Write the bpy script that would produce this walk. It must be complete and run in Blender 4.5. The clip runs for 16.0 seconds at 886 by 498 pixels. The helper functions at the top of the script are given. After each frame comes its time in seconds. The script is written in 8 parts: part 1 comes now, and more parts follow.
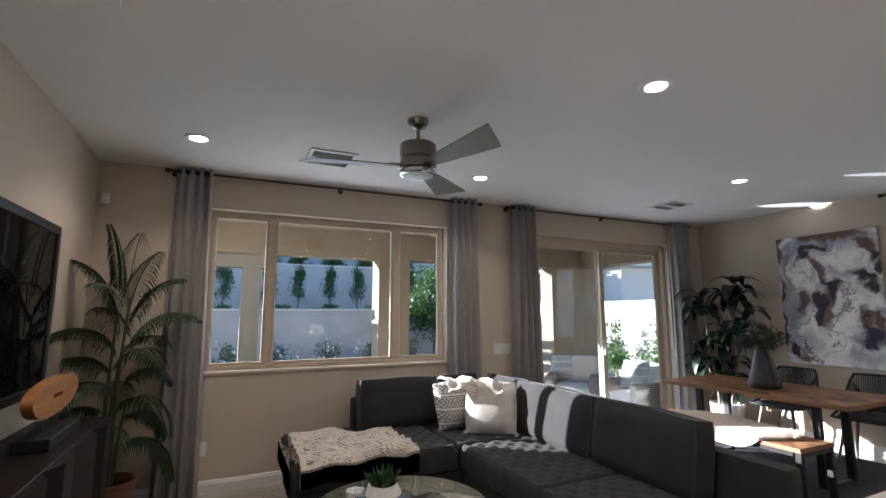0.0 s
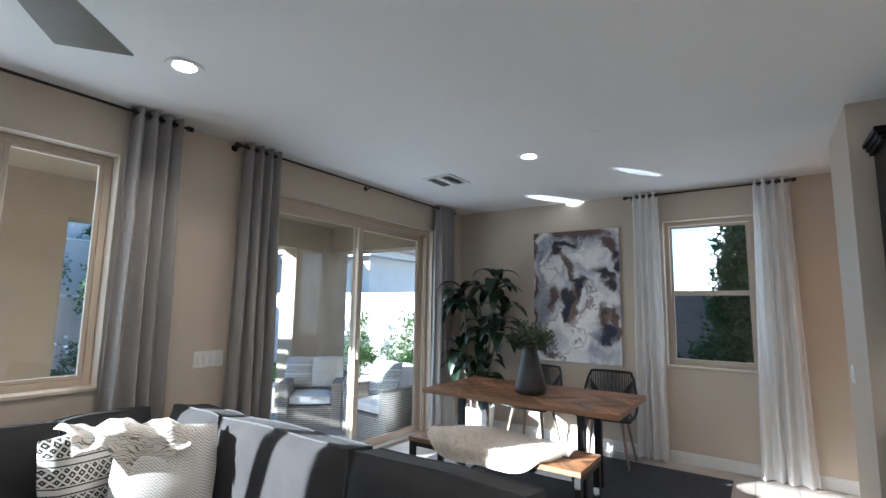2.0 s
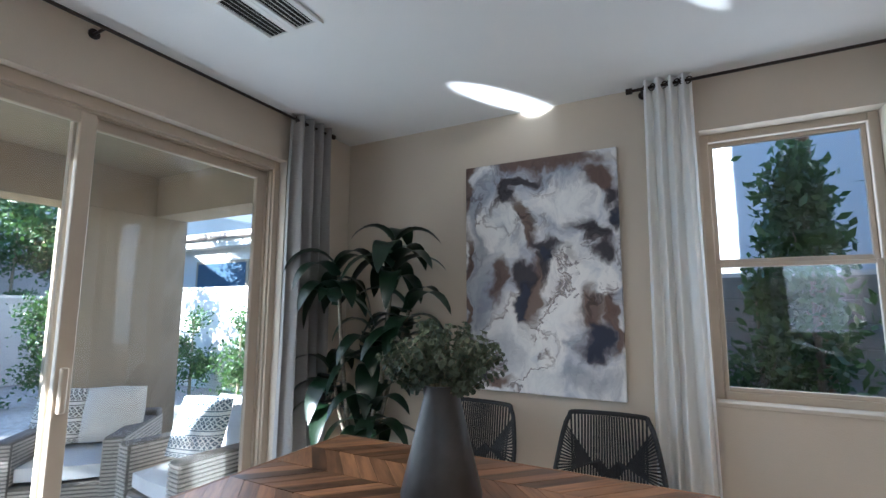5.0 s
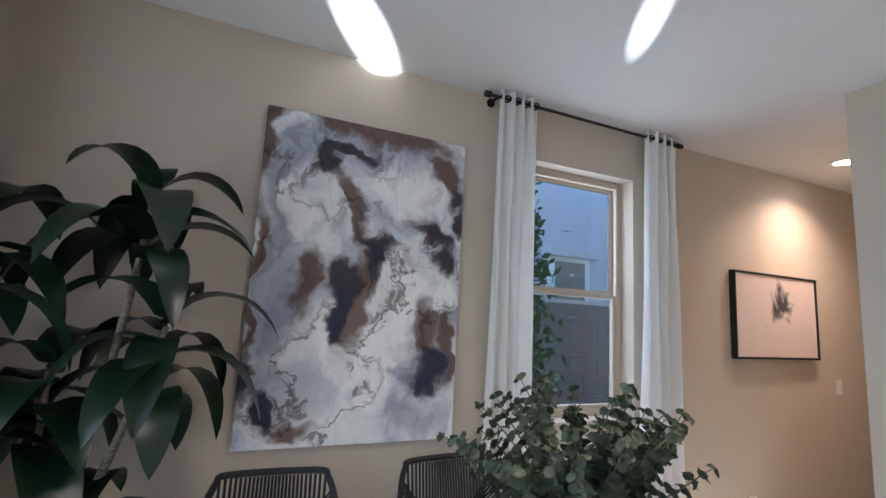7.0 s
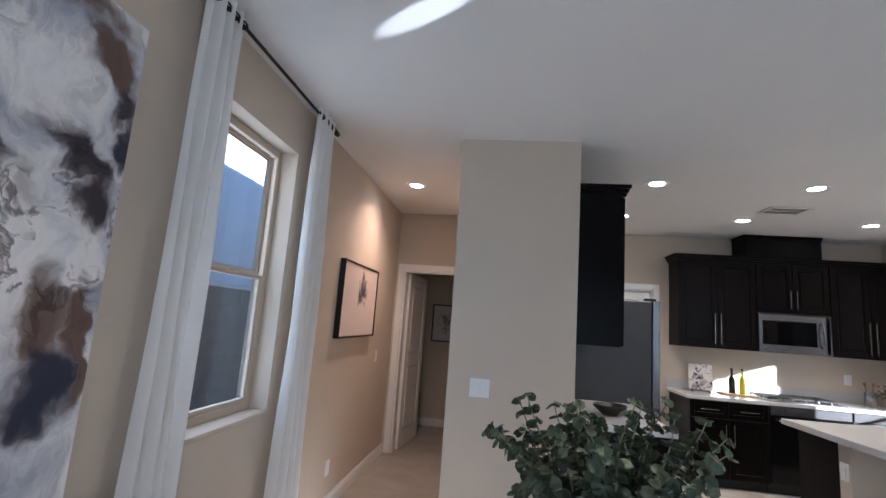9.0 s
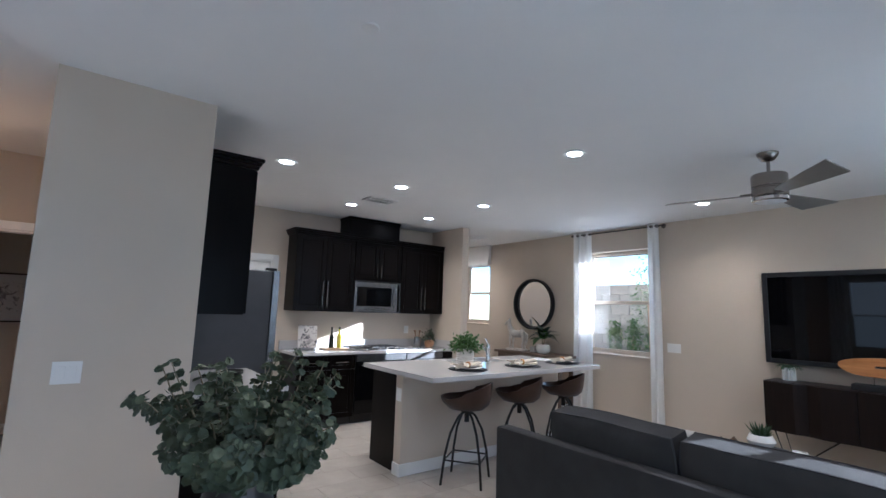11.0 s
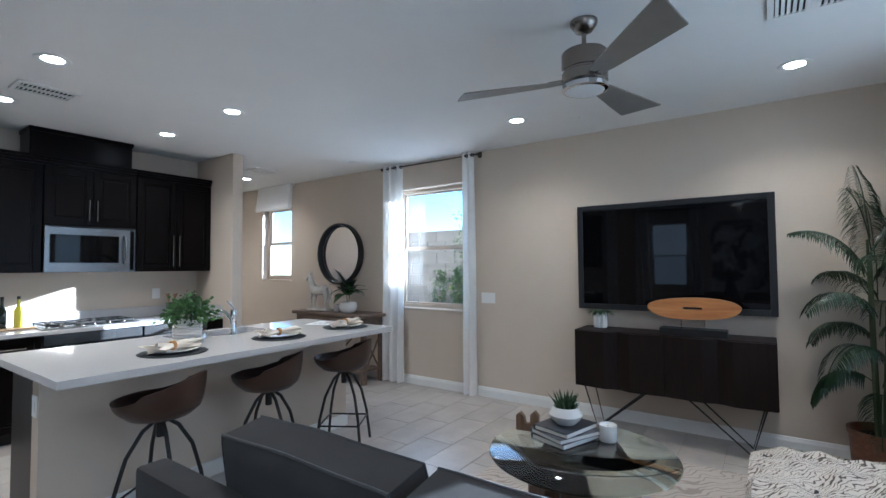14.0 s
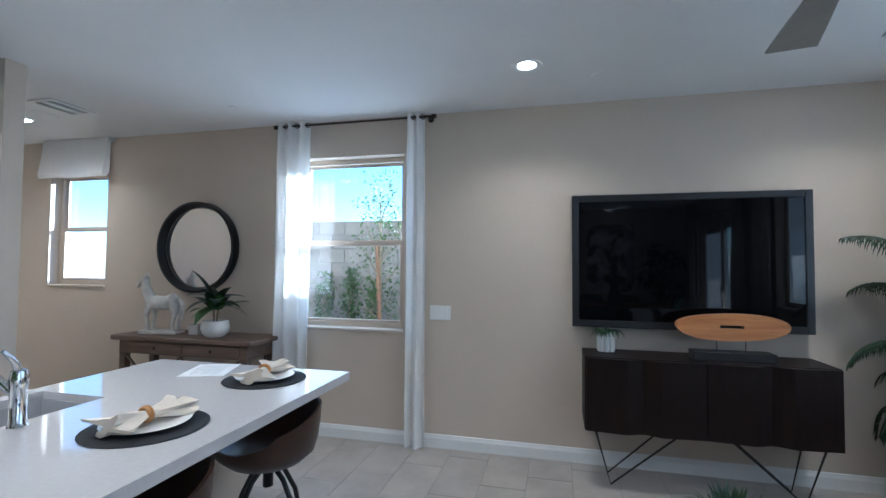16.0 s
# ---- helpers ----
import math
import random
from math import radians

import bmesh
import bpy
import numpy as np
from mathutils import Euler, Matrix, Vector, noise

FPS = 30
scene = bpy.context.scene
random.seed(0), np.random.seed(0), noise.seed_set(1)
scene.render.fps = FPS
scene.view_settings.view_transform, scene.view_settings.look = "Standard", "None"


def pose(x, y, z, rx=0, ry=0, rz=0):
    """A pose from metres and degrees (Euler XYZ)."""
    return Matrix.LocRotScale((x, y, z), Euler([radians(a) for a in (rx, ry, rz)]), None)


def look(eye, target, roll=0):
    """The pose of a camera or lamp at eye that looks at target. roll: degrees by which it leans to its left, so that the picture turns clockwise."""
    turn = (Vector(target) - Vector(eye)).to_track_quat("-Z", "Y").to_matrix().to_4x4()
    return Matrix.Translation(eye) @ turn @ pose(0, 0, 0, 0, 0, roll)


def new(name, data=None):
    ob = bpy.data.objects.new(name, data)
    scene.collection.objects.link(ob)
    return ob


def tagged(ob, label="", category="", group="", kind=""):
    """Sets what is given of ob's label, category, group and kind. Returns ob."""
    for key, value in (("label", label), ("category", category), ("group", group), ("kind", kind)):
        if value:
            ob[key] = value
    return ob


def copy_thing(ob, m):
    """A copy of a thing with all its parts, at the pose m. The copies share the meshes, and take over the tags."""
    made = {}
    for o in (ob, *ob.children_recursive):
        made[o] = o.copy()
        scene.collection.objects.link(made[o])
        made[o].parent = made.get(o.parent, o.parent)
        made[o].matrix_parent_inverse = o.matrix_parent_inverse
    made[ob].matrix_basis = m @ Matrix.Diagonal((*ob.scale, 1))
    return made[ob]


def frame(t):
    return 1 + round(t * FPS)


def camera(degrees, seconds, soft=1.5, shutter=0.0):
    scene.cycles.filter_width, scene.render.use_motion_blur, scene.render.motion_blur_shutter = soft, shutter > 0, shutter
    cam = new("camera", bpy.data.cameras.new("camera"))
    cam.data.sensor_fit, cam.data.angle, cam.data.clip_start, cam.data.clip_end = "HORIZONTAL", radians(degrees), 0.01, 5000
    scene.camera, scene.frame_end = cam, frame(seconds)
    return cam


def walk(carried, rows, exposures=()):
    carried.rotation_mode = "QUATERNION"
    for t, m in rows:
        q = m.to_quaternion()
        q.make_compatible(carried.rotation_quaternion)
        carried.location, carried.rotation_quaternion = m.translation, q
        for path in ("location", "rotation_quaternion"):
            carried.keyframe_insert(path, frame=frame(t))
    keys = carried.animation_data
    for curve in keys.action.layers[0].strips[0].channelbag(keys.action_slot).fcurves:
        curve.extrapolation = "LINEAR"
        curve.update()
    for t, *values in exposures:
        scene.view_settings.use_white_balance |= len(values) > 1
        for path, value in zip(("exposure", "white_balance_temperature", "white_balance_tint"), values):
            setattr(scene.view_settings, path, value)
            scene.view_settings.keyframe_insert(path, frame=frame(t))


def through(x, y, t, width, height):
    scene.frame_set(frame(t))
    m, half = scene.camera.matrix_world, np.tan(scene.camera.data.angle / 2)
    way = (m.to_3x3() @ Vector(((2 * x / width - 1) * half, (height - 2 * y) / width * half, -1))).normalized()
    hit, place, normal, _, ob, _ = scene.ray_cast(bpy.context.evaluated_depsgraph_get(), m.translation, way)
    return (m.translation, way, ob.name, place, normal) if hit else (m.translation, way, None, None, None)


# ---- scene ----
cam = camera(87.5, 16.0)
METRES, EYE, TILT, LEAN, TURN = 11.0, 1.44, 0.0, 0.0, -25.1
PATH = [
    (0, (0.364, 0.302, 1.482), (1.193, 2.101, 1.758), -0.1),
    (0.5, (0.506, 0.729, 1.452), (1.572, 2.4, 1.718), 0.7),
    (1, (0.7, 1.12, 1.471), (2.025, 2.597, 1.727), 1.1),
    (1.5, (0.925, 1.383, 1.471), (2.445, 2.66, 1.718), 1.2),
    (2, (1.308, 1.51, 1.494), (2.945, 2.633, 1.74), 0.9),
    (2.5, (1.758, 1.651, 1.49), (3.449, 2.692, 1.727), 0.8),
    (3, (2.221, 1.66, 1.451), (3.91, 2.704, 1.688), -0.2),
    (5.5, (3.91, 2.818, 1.424), (5.717, 3.636, 1.684), 0.6),
    (6, (4.049, 3.238, 1.454), (6.014, 3.502, 1.716), 1.3),
    (6.5, (4.154, 3.548, 1.451), (6.11, 3.246, 1.738), 2.3),
    (7, (4.413, 3.813, 1.485), (6.227, 3.019, 1.77), 3.1),
    (7.5, (4.651, 4.011, 1.482), (6.178, 2.752, 1.769), 3.5),
    (8, (4.885, 4.005, 1.467), (6.024, 2.386, 1.752), 4.1),
    (8.5, (5.142, 4.002, 1.486), (5.876, 2.165, 1.78), 4.2),
    (9, (5.324, 4.066, 1.488), (5.597, 2.109, 1.796), 4.2),
    (9.5, (5.368, 4.166, 1.491), (5.186, 2.2, 1.812), 3.9),
    (10, (5.446, 4.164, 1.504), (4.844, 2.284, 1.824), 3.3),
    (12.5, (5.017, 4.269, 1.436), (3.44, 3.046, 1.565), 0.4),
    (13, (4.673, 4.181, 1.474), (3.068, 2.992, 1.575), 0.0),
    (13.5, (4.215, 4.065, 1.45), (2.594, 2.897, 1.538), -0.3),
    (14, (3.848, 3.766, 1.438), (2.21, 2.62, 1.515), -0.4),
    (14.5, (3.577, 3.379, 1.415), (1.88, 2.323, 1.488), -0.1),
    (15, (3.355, 2.924, 1.432), (1.58, 2.005, 1.503), 0.2),
    (15.5, (3.242, 2.513, 1.469), (1.374, 1.802, 1.537), 0.4),
    (16, (3.026, 2.158, 1.479), (1.086, 1.675, 1.549), 0.4),
]
EXPOSURES = [(0.0, 2.38, 5550, 11), (1.5, 2.72, 5250, 7), (3.0, 2.8, 5180, 5), (5.5, 3.1, 5200, 6), (7.0, 3.15, 5300, 8), (8.5, 2.97, 5300, 11), (10.0, 2.7, 4950, 10), (12.5, 2.85, 4850, 7), (16.0, 2.72, 4500, 3)]
walk(cam, [(t, look(eye, target, roll)) for t, eye, target, roll in PATH], EXPOSURES)

# world, sun and lamps
world = bpy.data.worlds.new("sky")
scene.world = world
world.use_nodes = True
_nt = world.node_tree
_bg = _nt.nodes["Background"]
_sky = _nt.nodes.new("ShaderNodeTexSky")
_sky.sky_type, _sky.sun_disc = "NISHITA", False
SUN_WAY = Vector((1.375, -1.0, -0.50)).normalized()
_sky.sun_elevation = math.asin(-SUN_WAY.z)
_sky.sun_rotation = math.atan2(-SUN_WAY.x, -SUN_WAY.y)
_sky.air_density, _sky.dust_density, _sky.ozone_density = 1.0, 0.15, 3.5
_nt.links.new(_sky.outputs[0], _bg.inputs[0])
_bg.inputs[1].default_value = 0.085
sun = new("sun", bpy.data.lights.new("sun", "SUN"))
sun.data.energy, sun.data.angle, sun.data.color = 5.0, radians(0.5), (1.0, 0.93, 0.84)
sun.matrix_world = look((0, 0, 10), Vector((0, 0, 10)) + SUN_WAY)
H = 2.74  # ceiling height
# added spot lamps stand in for low sun reflected up to the ceiling through glass
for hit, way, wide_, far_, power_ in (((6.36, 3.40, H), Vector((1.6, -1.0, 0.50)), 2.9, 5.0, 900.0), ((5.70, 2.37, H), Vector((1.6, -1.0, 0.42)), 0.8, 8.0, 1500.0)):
    glint = new("ceiling_glint_spot", bpy.data.lights.new("ceiling_glint_spot", "SPOT"))
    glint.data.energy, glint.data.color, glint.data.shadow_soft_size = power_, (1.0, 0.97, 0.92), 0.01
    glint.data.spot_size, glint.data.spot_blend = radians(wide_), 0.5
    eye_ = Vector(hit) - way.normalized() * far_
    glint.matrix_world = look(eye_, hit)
# the sky's light, standing in the window openings
for at_, to_, sx_, sy_, watts in (((1.335, 4.965, 1.70), (0, -1, 0), 2.2, 1.35, 2.7), ((4.74, 4.965, 1.1), (0, -1, 0), 2.1, 2.0, 3.0),
                                  ((6.725, 1.93, 1.68), (-1, 0, 0), 0.74, 1.4, 0.75), ((-0.79, 0.39, 1.68), (1, 0, 0), 0.95, 1.4, 1.4)):
    sk_ = new("window_skylight", bpy.data.lights.new("window_skylight", "AREA"))
    sk_.data.shape, sk_.data.size, sk_.data.size_y = "RECTANGLE", sx_, sy_
    sk_.data.energy, sk_.data.color = watts, (0.93, 0.97, 1.0)
    sk_.matrix_world = look(at_, Vector(at_) + Vector(to_))
DOWN_W = 1.33  # watts of each downlight
DOWNLIGHTS = [(2.44, 3.97), (4.76, 3.03), (2.47, 2.02), (0.10, 3.95), (6.20, -0.10), (4.12, 0.18), (2.92, 0.18), (1.735, 0.16),
              (4.12, -0.96), (2.92, -0.96), (1.74, -0.96), (0.12, 1.97), (0.0, -2.42)]


# ---- materials ----
def mat(name):
    m = bpy.data.materials.new(name)
    m.use_nodes = True
    return m, m.node_tree, m.node_tree.nodes["Principled BSDF"]


def node(nt, kind, **inputs):
    n = nt.nodes.new(kind)
    for k, v in inputs.items():
        n.inputs[k.replace("_", " ")].default_value = v
    return n


def coords(nt, space="Object"):
    return nt.nodes.new("ShaderNodeTexCoord").outputs[space]


def ramp(nt, fac, stops):
    r = nt.nodes.new("ShaderNodeValToRGB")
    while len(r.color_ramp.elements) < len(stops):
        r.color_ramp.elements.new(0.5)
    for e, (pos, col) in zip(r.color_ramp.elements, stops):
        e.position, e.color = pos, (*col, 1)
    nt.links.new(fac, r.inputs[0])
    return r.outputs[0]


def noise_tex(nt, vec, scale, detail=3.0, rough=0.55, stretch=None):
    if stretch:
        mp = node(nt, "ShaderNodeMapping", Scale=stretch)
        nt.links.new(vec, mp.inputs[0])
        vec = mp.outputs[0]
    n = node(nt, "ShaderNodeTexNoise", Scale=scale, Detail=detail, Roughness=rough)
    nt.links.new(vec, n.inputs["Vector"])
    return n.outputs["Fac"]


def bump(nt, bsdf, height, strength=0.2, distance=0.01):
    b = node(nt, "ShaderNodeBump", Strength=strength, Distance=distance)
    nt.links.new(height, b.inputs["Height"])
    nt.links.new(b.outputs[0], bsdf.inputs["Normal"])


def plain(name, col, rough=0.5, metal=0.0, var=0.06, scale=12.0, bmp=0.0, bscale=200.0, stretch=None, spec=0.5, tr=0.0):
    """A surface of one colour with slight variation at two scales and a fine relief."""
    m, nt, b = mat(name)
    v = coords(nt)
    f = noise_tex(nt, v, scale, 4, stretch=stretch)
    c0, c1 = [max(0, c * (1 - var)) for c in col], [min(1, c * (1 + var)) for c in col]
    nt.links.new(ramp(nt, f, [(0.3, c0), (0.7, c1)]), b.inputs["Base Color"])
    b.inputs["Roughness"].default_value, b.inputs["Metallic"].default_value = rough, metal
    b.inputs["Specular IOR Level"].default_value = spec
    if tr:
        b.inputs["Transmission Weight"].default_value = tr
    if bmp:
        bump(nt, b, noise_tex(nt, v, bscale, 2, stretch=stretch), bmp, 0.004)
    return m


def wood(name, dark, light, scale=3.0, rough=0.45, axis=0, rnd=0.0):
    m, nt, b = mat(name)
    v = coords(nt)
    st = [14.0, 14.0, 14.0]
    st[axis] = 1.2
    vec = v
    if rnd:
        info = nt.nodes.new("ShaderNodeObjectInfo")
        add = nt.nodes.new("ShaderNodeVectorMath")
        mul = nt.nodes.new("ShaderNodeMath")
        mul.operation = "MULTIPLY"
        mul.inputs[1].default_value = 37.0
        nt.links.new(info.outputs["Random"], mul.inputs[0])
        nt.links.new(v, add.inputs[0])
        nt.links.new(mul.outputs[0], add.inputs[1])
        vec = add.outputs[0]
    f = noise_tex(nt, vec, scale, 6, 0.65, stretch=tuple(st))
    col = ramp(nt, f, [(0.25, dark), (0.75, light)])
    if rnd:
        hsv = nt.nodes.new("ShaderNodeHueSaturation")
        mr = nt.nodes.new("ShaderNodeMapRange")
        mr.inputs[3].default_value, mr.inputs[4].default_value = 1 - rnd, 1 + rnd
        nt.links.new(info.outputs["Random"], mr.inputs[0])
        nt.links.new(mr.outputs[0], hsv.inputs["Value"])
        nt.links.new(col, hsv.inputs["Color"])
        col = hsv.outputs[0]
    nt.links.new(col, b.inputs["Base Color"])
    b.inputs["Roughness"].default_value = rough
    bump(nt, b, f, 0.15, 0.003)
    return m


def emitter(name, col, power):
    m, nt, b = mat(name)
    b.inputs["Base Color"].default_value = (*col, 1)
    b.inputs["Emission Color"].default_value = (*col, 1)
    b.inputs["Emission Strength"].default_value = power
    return m


def cloth(name, col, weave=900.0, rough=0.9, through=0.0, var=0.12, sheen=0.2):
    m, nt, b = mat(name)
    v = coords(nt)
    big = noise_tex(nt, v, 6, 3)
    c0, c1 = [c * (1 - var) for c in col], [min(1, c * (1 + var)) for c in col]
    nt.links.new(ramp(nt, big, [(0.3, c0), (0.7, c1)]), b.inputs["Base Color"])
    b.inputs["Roughness"].default_value = rough
    b.inputs["Sheen Weight"].default_value = sheen
    bump(nt, b, noise_tex(nt, v, weave, 2), 0.35, 0.002)
    if through:
        out = nt.nodes["Material Output"]
        t = nt.nodes.new("ShaderNodeBsdfTranslucent")
        t.inputs[0].default_value = (*col, 1)
        mix = nt.nodes.new("ShaderNodeMixShader")
        mix.inputs[0].default_value = through
        nt.links.new(b.outputs[0], mix.inputs[1])
        nt.links.new(t.outputs[0], mix.inputs[2])
        nt.links.new(mix.outputs[0], out.inputs[0])
    return m


def pane_glass(name="pane_glass"):
    m, nt, b = mat(name)
    out = nt.nodes["Material Output"]
    tr = nt.nodes.new("ShaderNodeBsdfTransparent")
    tr.inputs[0].default_value = (0.96, 0.975, 0.975, 1)
    gl = nt.nodes.new("ShaderNodeBsdfGlossy")
    gl.inputs["Roughness"].default_value = 0.01
    lw = node(nt, "ShaderNodeLayerWeight", Blend=0.5)
    pw = nt.nodes.new("ShaderNodeMath")
    pw.operation = "POWER"
    pw.inputs[1].default_value = 4.0
    sc = nt.nodes.new("ShaderNodeMath")
    sc.operation = "MULTIPLY_ADD"
    sc.inputs[1].default_value, sc.inputs[2].default_value = 0.45, 0.035
    nt.links.new(lw.outputs["Facing"], pw.inputs[0])
    nt.links.new(pw.outputs[0], sc.inputs[0])
    mix = nt.nodes.new("ShaderNodeMixShader")
    nt.links.new(sc.outputs[0], mix.inputs[0])
    nt.links.new(tr.outputs[0], mix.inputs[1])
    nt.links.new(gl.outputs[0], mix.inputs[2])
    nt.links.new(mix.outputs[0], out.inputs[0])
    return m


M_WALL = plain("wall_paint", (0.57, 0.487, 0.388), 0.75, var=0.03, scale=1.5, bmp=0.25, bscale=160)
M_CEIL = plain("ceiling_paint", (0.80, 0.79, 0.77), 0.85, var=0.015, scale=2, bmp=0.3, bscale=120)
M_TRIM = plain("trim_paint", (0.78, 0.77, 0.74), 0.4, var=0.02, scale=5)
M_FRAME = plain("window_vinyl", (0.52, 0.43, 0.33), 0.45, var=0.03, scale=8)
M_GLASS = pane_glass()
M_BRASS = plain("dark_bronze", (0.045, 0.035, 0.03), 0.35, 0.8)
M_STEEL = plain("brushed_nickel", (0.26, 0.23, 0.20), 0.25, 1.0, bmp=0.1, bscale=80, stretch=(1, 1, 30))
M_CHROME = plain("chrome", (0.75, 0.75, 0.76), 0.06, 1.0, var=0.01)
M_WHITE = plain("white_plastic", (0.78, 0.77, 0.74), 0.35, var=0.01)
M_BLACKM = plain("black_metal", (0.018, 0.017, 0.016), 0.45, 0.3, bmp=0.1, bscale=300)
M_DARKCAB = wood("espresso_cabinet", (0.003, 0.0024, 0.0022), (0.006, 0.0045, 0.004), 2.0, 0.28, axis=2)
M_DARKCAB.node_tree.nodes["Principled BSDF"].inputs["Specular IOR Level"].default_value = 0.09
M_QUARTZ = plain("white_quartz", (0.52, 0.505, 0.495), 0.07, var=0.03, scale=60)
M_STAINLESS = plain("stainless", (0.28, 0.28, 0.285), 0.27, 1.0, bmp=0.06, bscale=60, stretch=(30, 30, 1))
M_FRIDGESIDE = plain("grey_appliance_side", (0.05, 0.05, 0.053), 0.45, 0.2, bmp=0.2, bscale=400)
M_BLACKGLASS = plain("black_glass", (0.003, 0.003, 0.0035), 0.03, var=0.0, spec=0.22)
M_GREYCURT = cloth("grey_curtain_linen", (0.36, 0.335, 0.31), 500, through=0.14)
_nt = M_GREYCURT.node_tree
_mp = _nt.nodes.new("ShaderNodeMapping")
_mp.inputs["Scale"].default_value = (14.0, 14.0, 330.0)
_nt.links.new(coords(_nt), _mp.inputs[0])
_sl = noise_tex(_nt, _mp.outputs[0], 1.0, 3, 0.6)
_nt.links.new(ramp(_nt, _sl, [(0.30, (0.33, 0.305, 0.285)), (0.62, (0.40, 0.375, 0.35)), (0.70, (0.22, 0.20, 0.19))]), _nt.nodes["Principled BSDF"].inputs["Base Color"])
M_WHITECURT = cloth("white_sheer_linen", (0.96, 0.95, 0.93), 600, through=0.5, var=0.04)
M_SOFA = cloth("charcoal_upholstery", (0.036, 0.0345, 0.034), 900, 0.9, var=0.14, sheen=0.04)
M_SOFA.node_tree.nodes["Principled BSDF"].inputs["Specular IOR Level"].default_value = 0.12
M_STUCCO = plain("tan_stucco", (0.30, 0.24, 0.17), 0.9, var=0.06, scale=4, bmp=0.7, bscale=70)
M_LAMP = emitter("lamp_disc", (1.0, 0.9, 0.8), 6.0)


# ---- shape helpers ----
def box(bm, x0, y0, z0, x1, y1, z1, r=0.0, seg=1):
    t = bmesh.new() if r else bm
    g = bmesh.ops.create_cube(t, size=1.0, matrix=Matrix.Translation(((x0 + x1) / 2, (y0 + y1) / 2, (z0 + z1) / 2)) @ Matrix.Diagonal((abs(x1 - x0), abs(y1 - y0), abs(z1 - z0), 1)))
    if r:
        bmesh.ops.bevel(t, geom=list(t.edges), offset=r, segments=seg, profile=0.5, affect="EDGES")
        merge(bm, t)
    return bm


def merge(bm, t, m=None):
    me = bpy.data.meshes.new("tmp")
    if m:
        t.transform(m)
    t.to_mesh(me)
    t.free()
    bm.from_mesh(me)
    bpy.data.meshes.remove(me)


def cyl(bm, p, q, r, r2=None, n=20, caps=True):
    p, q = Vector(p), Vector(q)
    d = q - p
    m = Matrix.Translation((p + q) / 2) @ d.to_track_quat("Z", "Y").to_matrix().to_4x4()
    bmesh.ops.create_cone(bm, cap_ends=caps, segments=n, radius1=r, radius2=r if r2 is None else r2, depth=d.length, matrix=m)
    return bm


def tube(bm, pts, r, n=10, closed=False):
    """A round bar along points; r may be a list."""
    pts = [Vector(p) for p in pts]
    k = len(pts)
    rings, up = [], None
    for i, p in enumerate(pts):
        a = pts[(i - 1) % k] if closed or i else pts[0]
        b = pts[(i + 1) % k] if closed or i < k - 1 else pts[-1]
        d = (b - a).normalized()
        if up is None:
            up = Vector((0, 0, 1)) if abs(d.z) < 0.9 else Vector((1, 0, 0))
        s = d.cross(up).normalized()
        up = s.cross(d).normalized()
        rr = r[i] if isinstance(r, (list, tuple)) else r
        rings.append([bm.verts.new(p + (s * math.cos(2 * math.pi * j / n) + up * math.sin(2 * math.pi * j / n)) * rr) for j in range(n)])
    for i in range(k if closed else k - 1):
        a, b = rings[i], rings[(i + 1) % k]
        for j in range(n):
            bm.faces.new((a[j], a[(j + 1) % n], b[(j + 1) % n], b[j]))
    if not closed:
        bm.faces.new(list(reversed(rings[0])))
        bm.faces.new(rings[-1])
    return bm


def lathe(bm, profile, c=(0, 0, 0), n=32, sx=1.0, sy=1.0):
    """Turned shape from (radius, height) pairs, from the bottom to the top."""
    rings = []
    for r, z in profile:
        if r <= 1e-5:
            rings.append([bm.verts.new((c[0], c[1], c[2] + z))])
        else:
            rings.append([bm.verts.new((c[0] + sx * r * math.cos(2 * math.pi * j / n), c[1] + sy * r * math.sin(2 * math.pi * j / n), c[2] + z)) for j in range(n)])
    for a, b in zip(rings, rings[1:]):
        for j in range(n):
            k = (j + 1) % n
            if len(a) == 1 and len(b) > 1:
                bm.faces.new((a[0], b[k], b[j]))
            elif len(b) == 1 and len(a) > 1:
                bm.faces.new((a[j], a[k], b[0]))
            elif len(a) > 1:
                bm.faces.new((a[j], a[k], b[k], b[j]))
    return bm


def pillow(bm, w, d, h, m=None, n=10, power=0.42, edge=0.12):
    """A stuffed cushion: w along x, d along y, thickest h at the middle."""
    t = bmesh.new()
    grid = {}
    for s in (1, -1):
        for i in range(n + 1):
            for j in range(n + 1):
                u, v = 2 * i / n - 1, 2 * j / n - 1
                k = ((1 - abs(u) ** 2.6) * (1 - abs(v) ** 2.6)) ** power
                z = s * h / 2 * (edge + (1 - edge) * k)
                pin = 1 - 0.05 * (1 - abs(abs(u) - abs(v)))
                if (i in (0, n) or j in (0, n)) and s < 0 and edge <= 0:
                    grid[s, i, j] = grid[1, i, j]
                    continue
                grid[s, i, j] = t.verts.new((u * w / 2 * pin, v * d / 2 * pin, z))
    for s in (1, -1):
        for i in range(n):
            for j in range(n):
                f = [grid[s, i, j], grid[s, i + 1, j], grid[s, i + 1, j + 1], grid[s, i, j + 1]]
                t.faces.new(f if s > 0 else f[::-1])
    if edge > 0:
        rim = [(i, 0) for i in range(n)] + [(n, j) for j in range(n)] + [(i, n) for i in range(n, 0, -1)] + [(0, j) for j in range(n, 0, -1)]
        for a, b in zip(rim, rim[1:] + rim[:1]):
            t.faces.new((grid[1, a[0], a[1]], grid[-1, a[0], a[1]], grid[-1, b[0], b[1]], grid[1, b[0], b[1]]))
    merge(bm, t, m)
    return bm


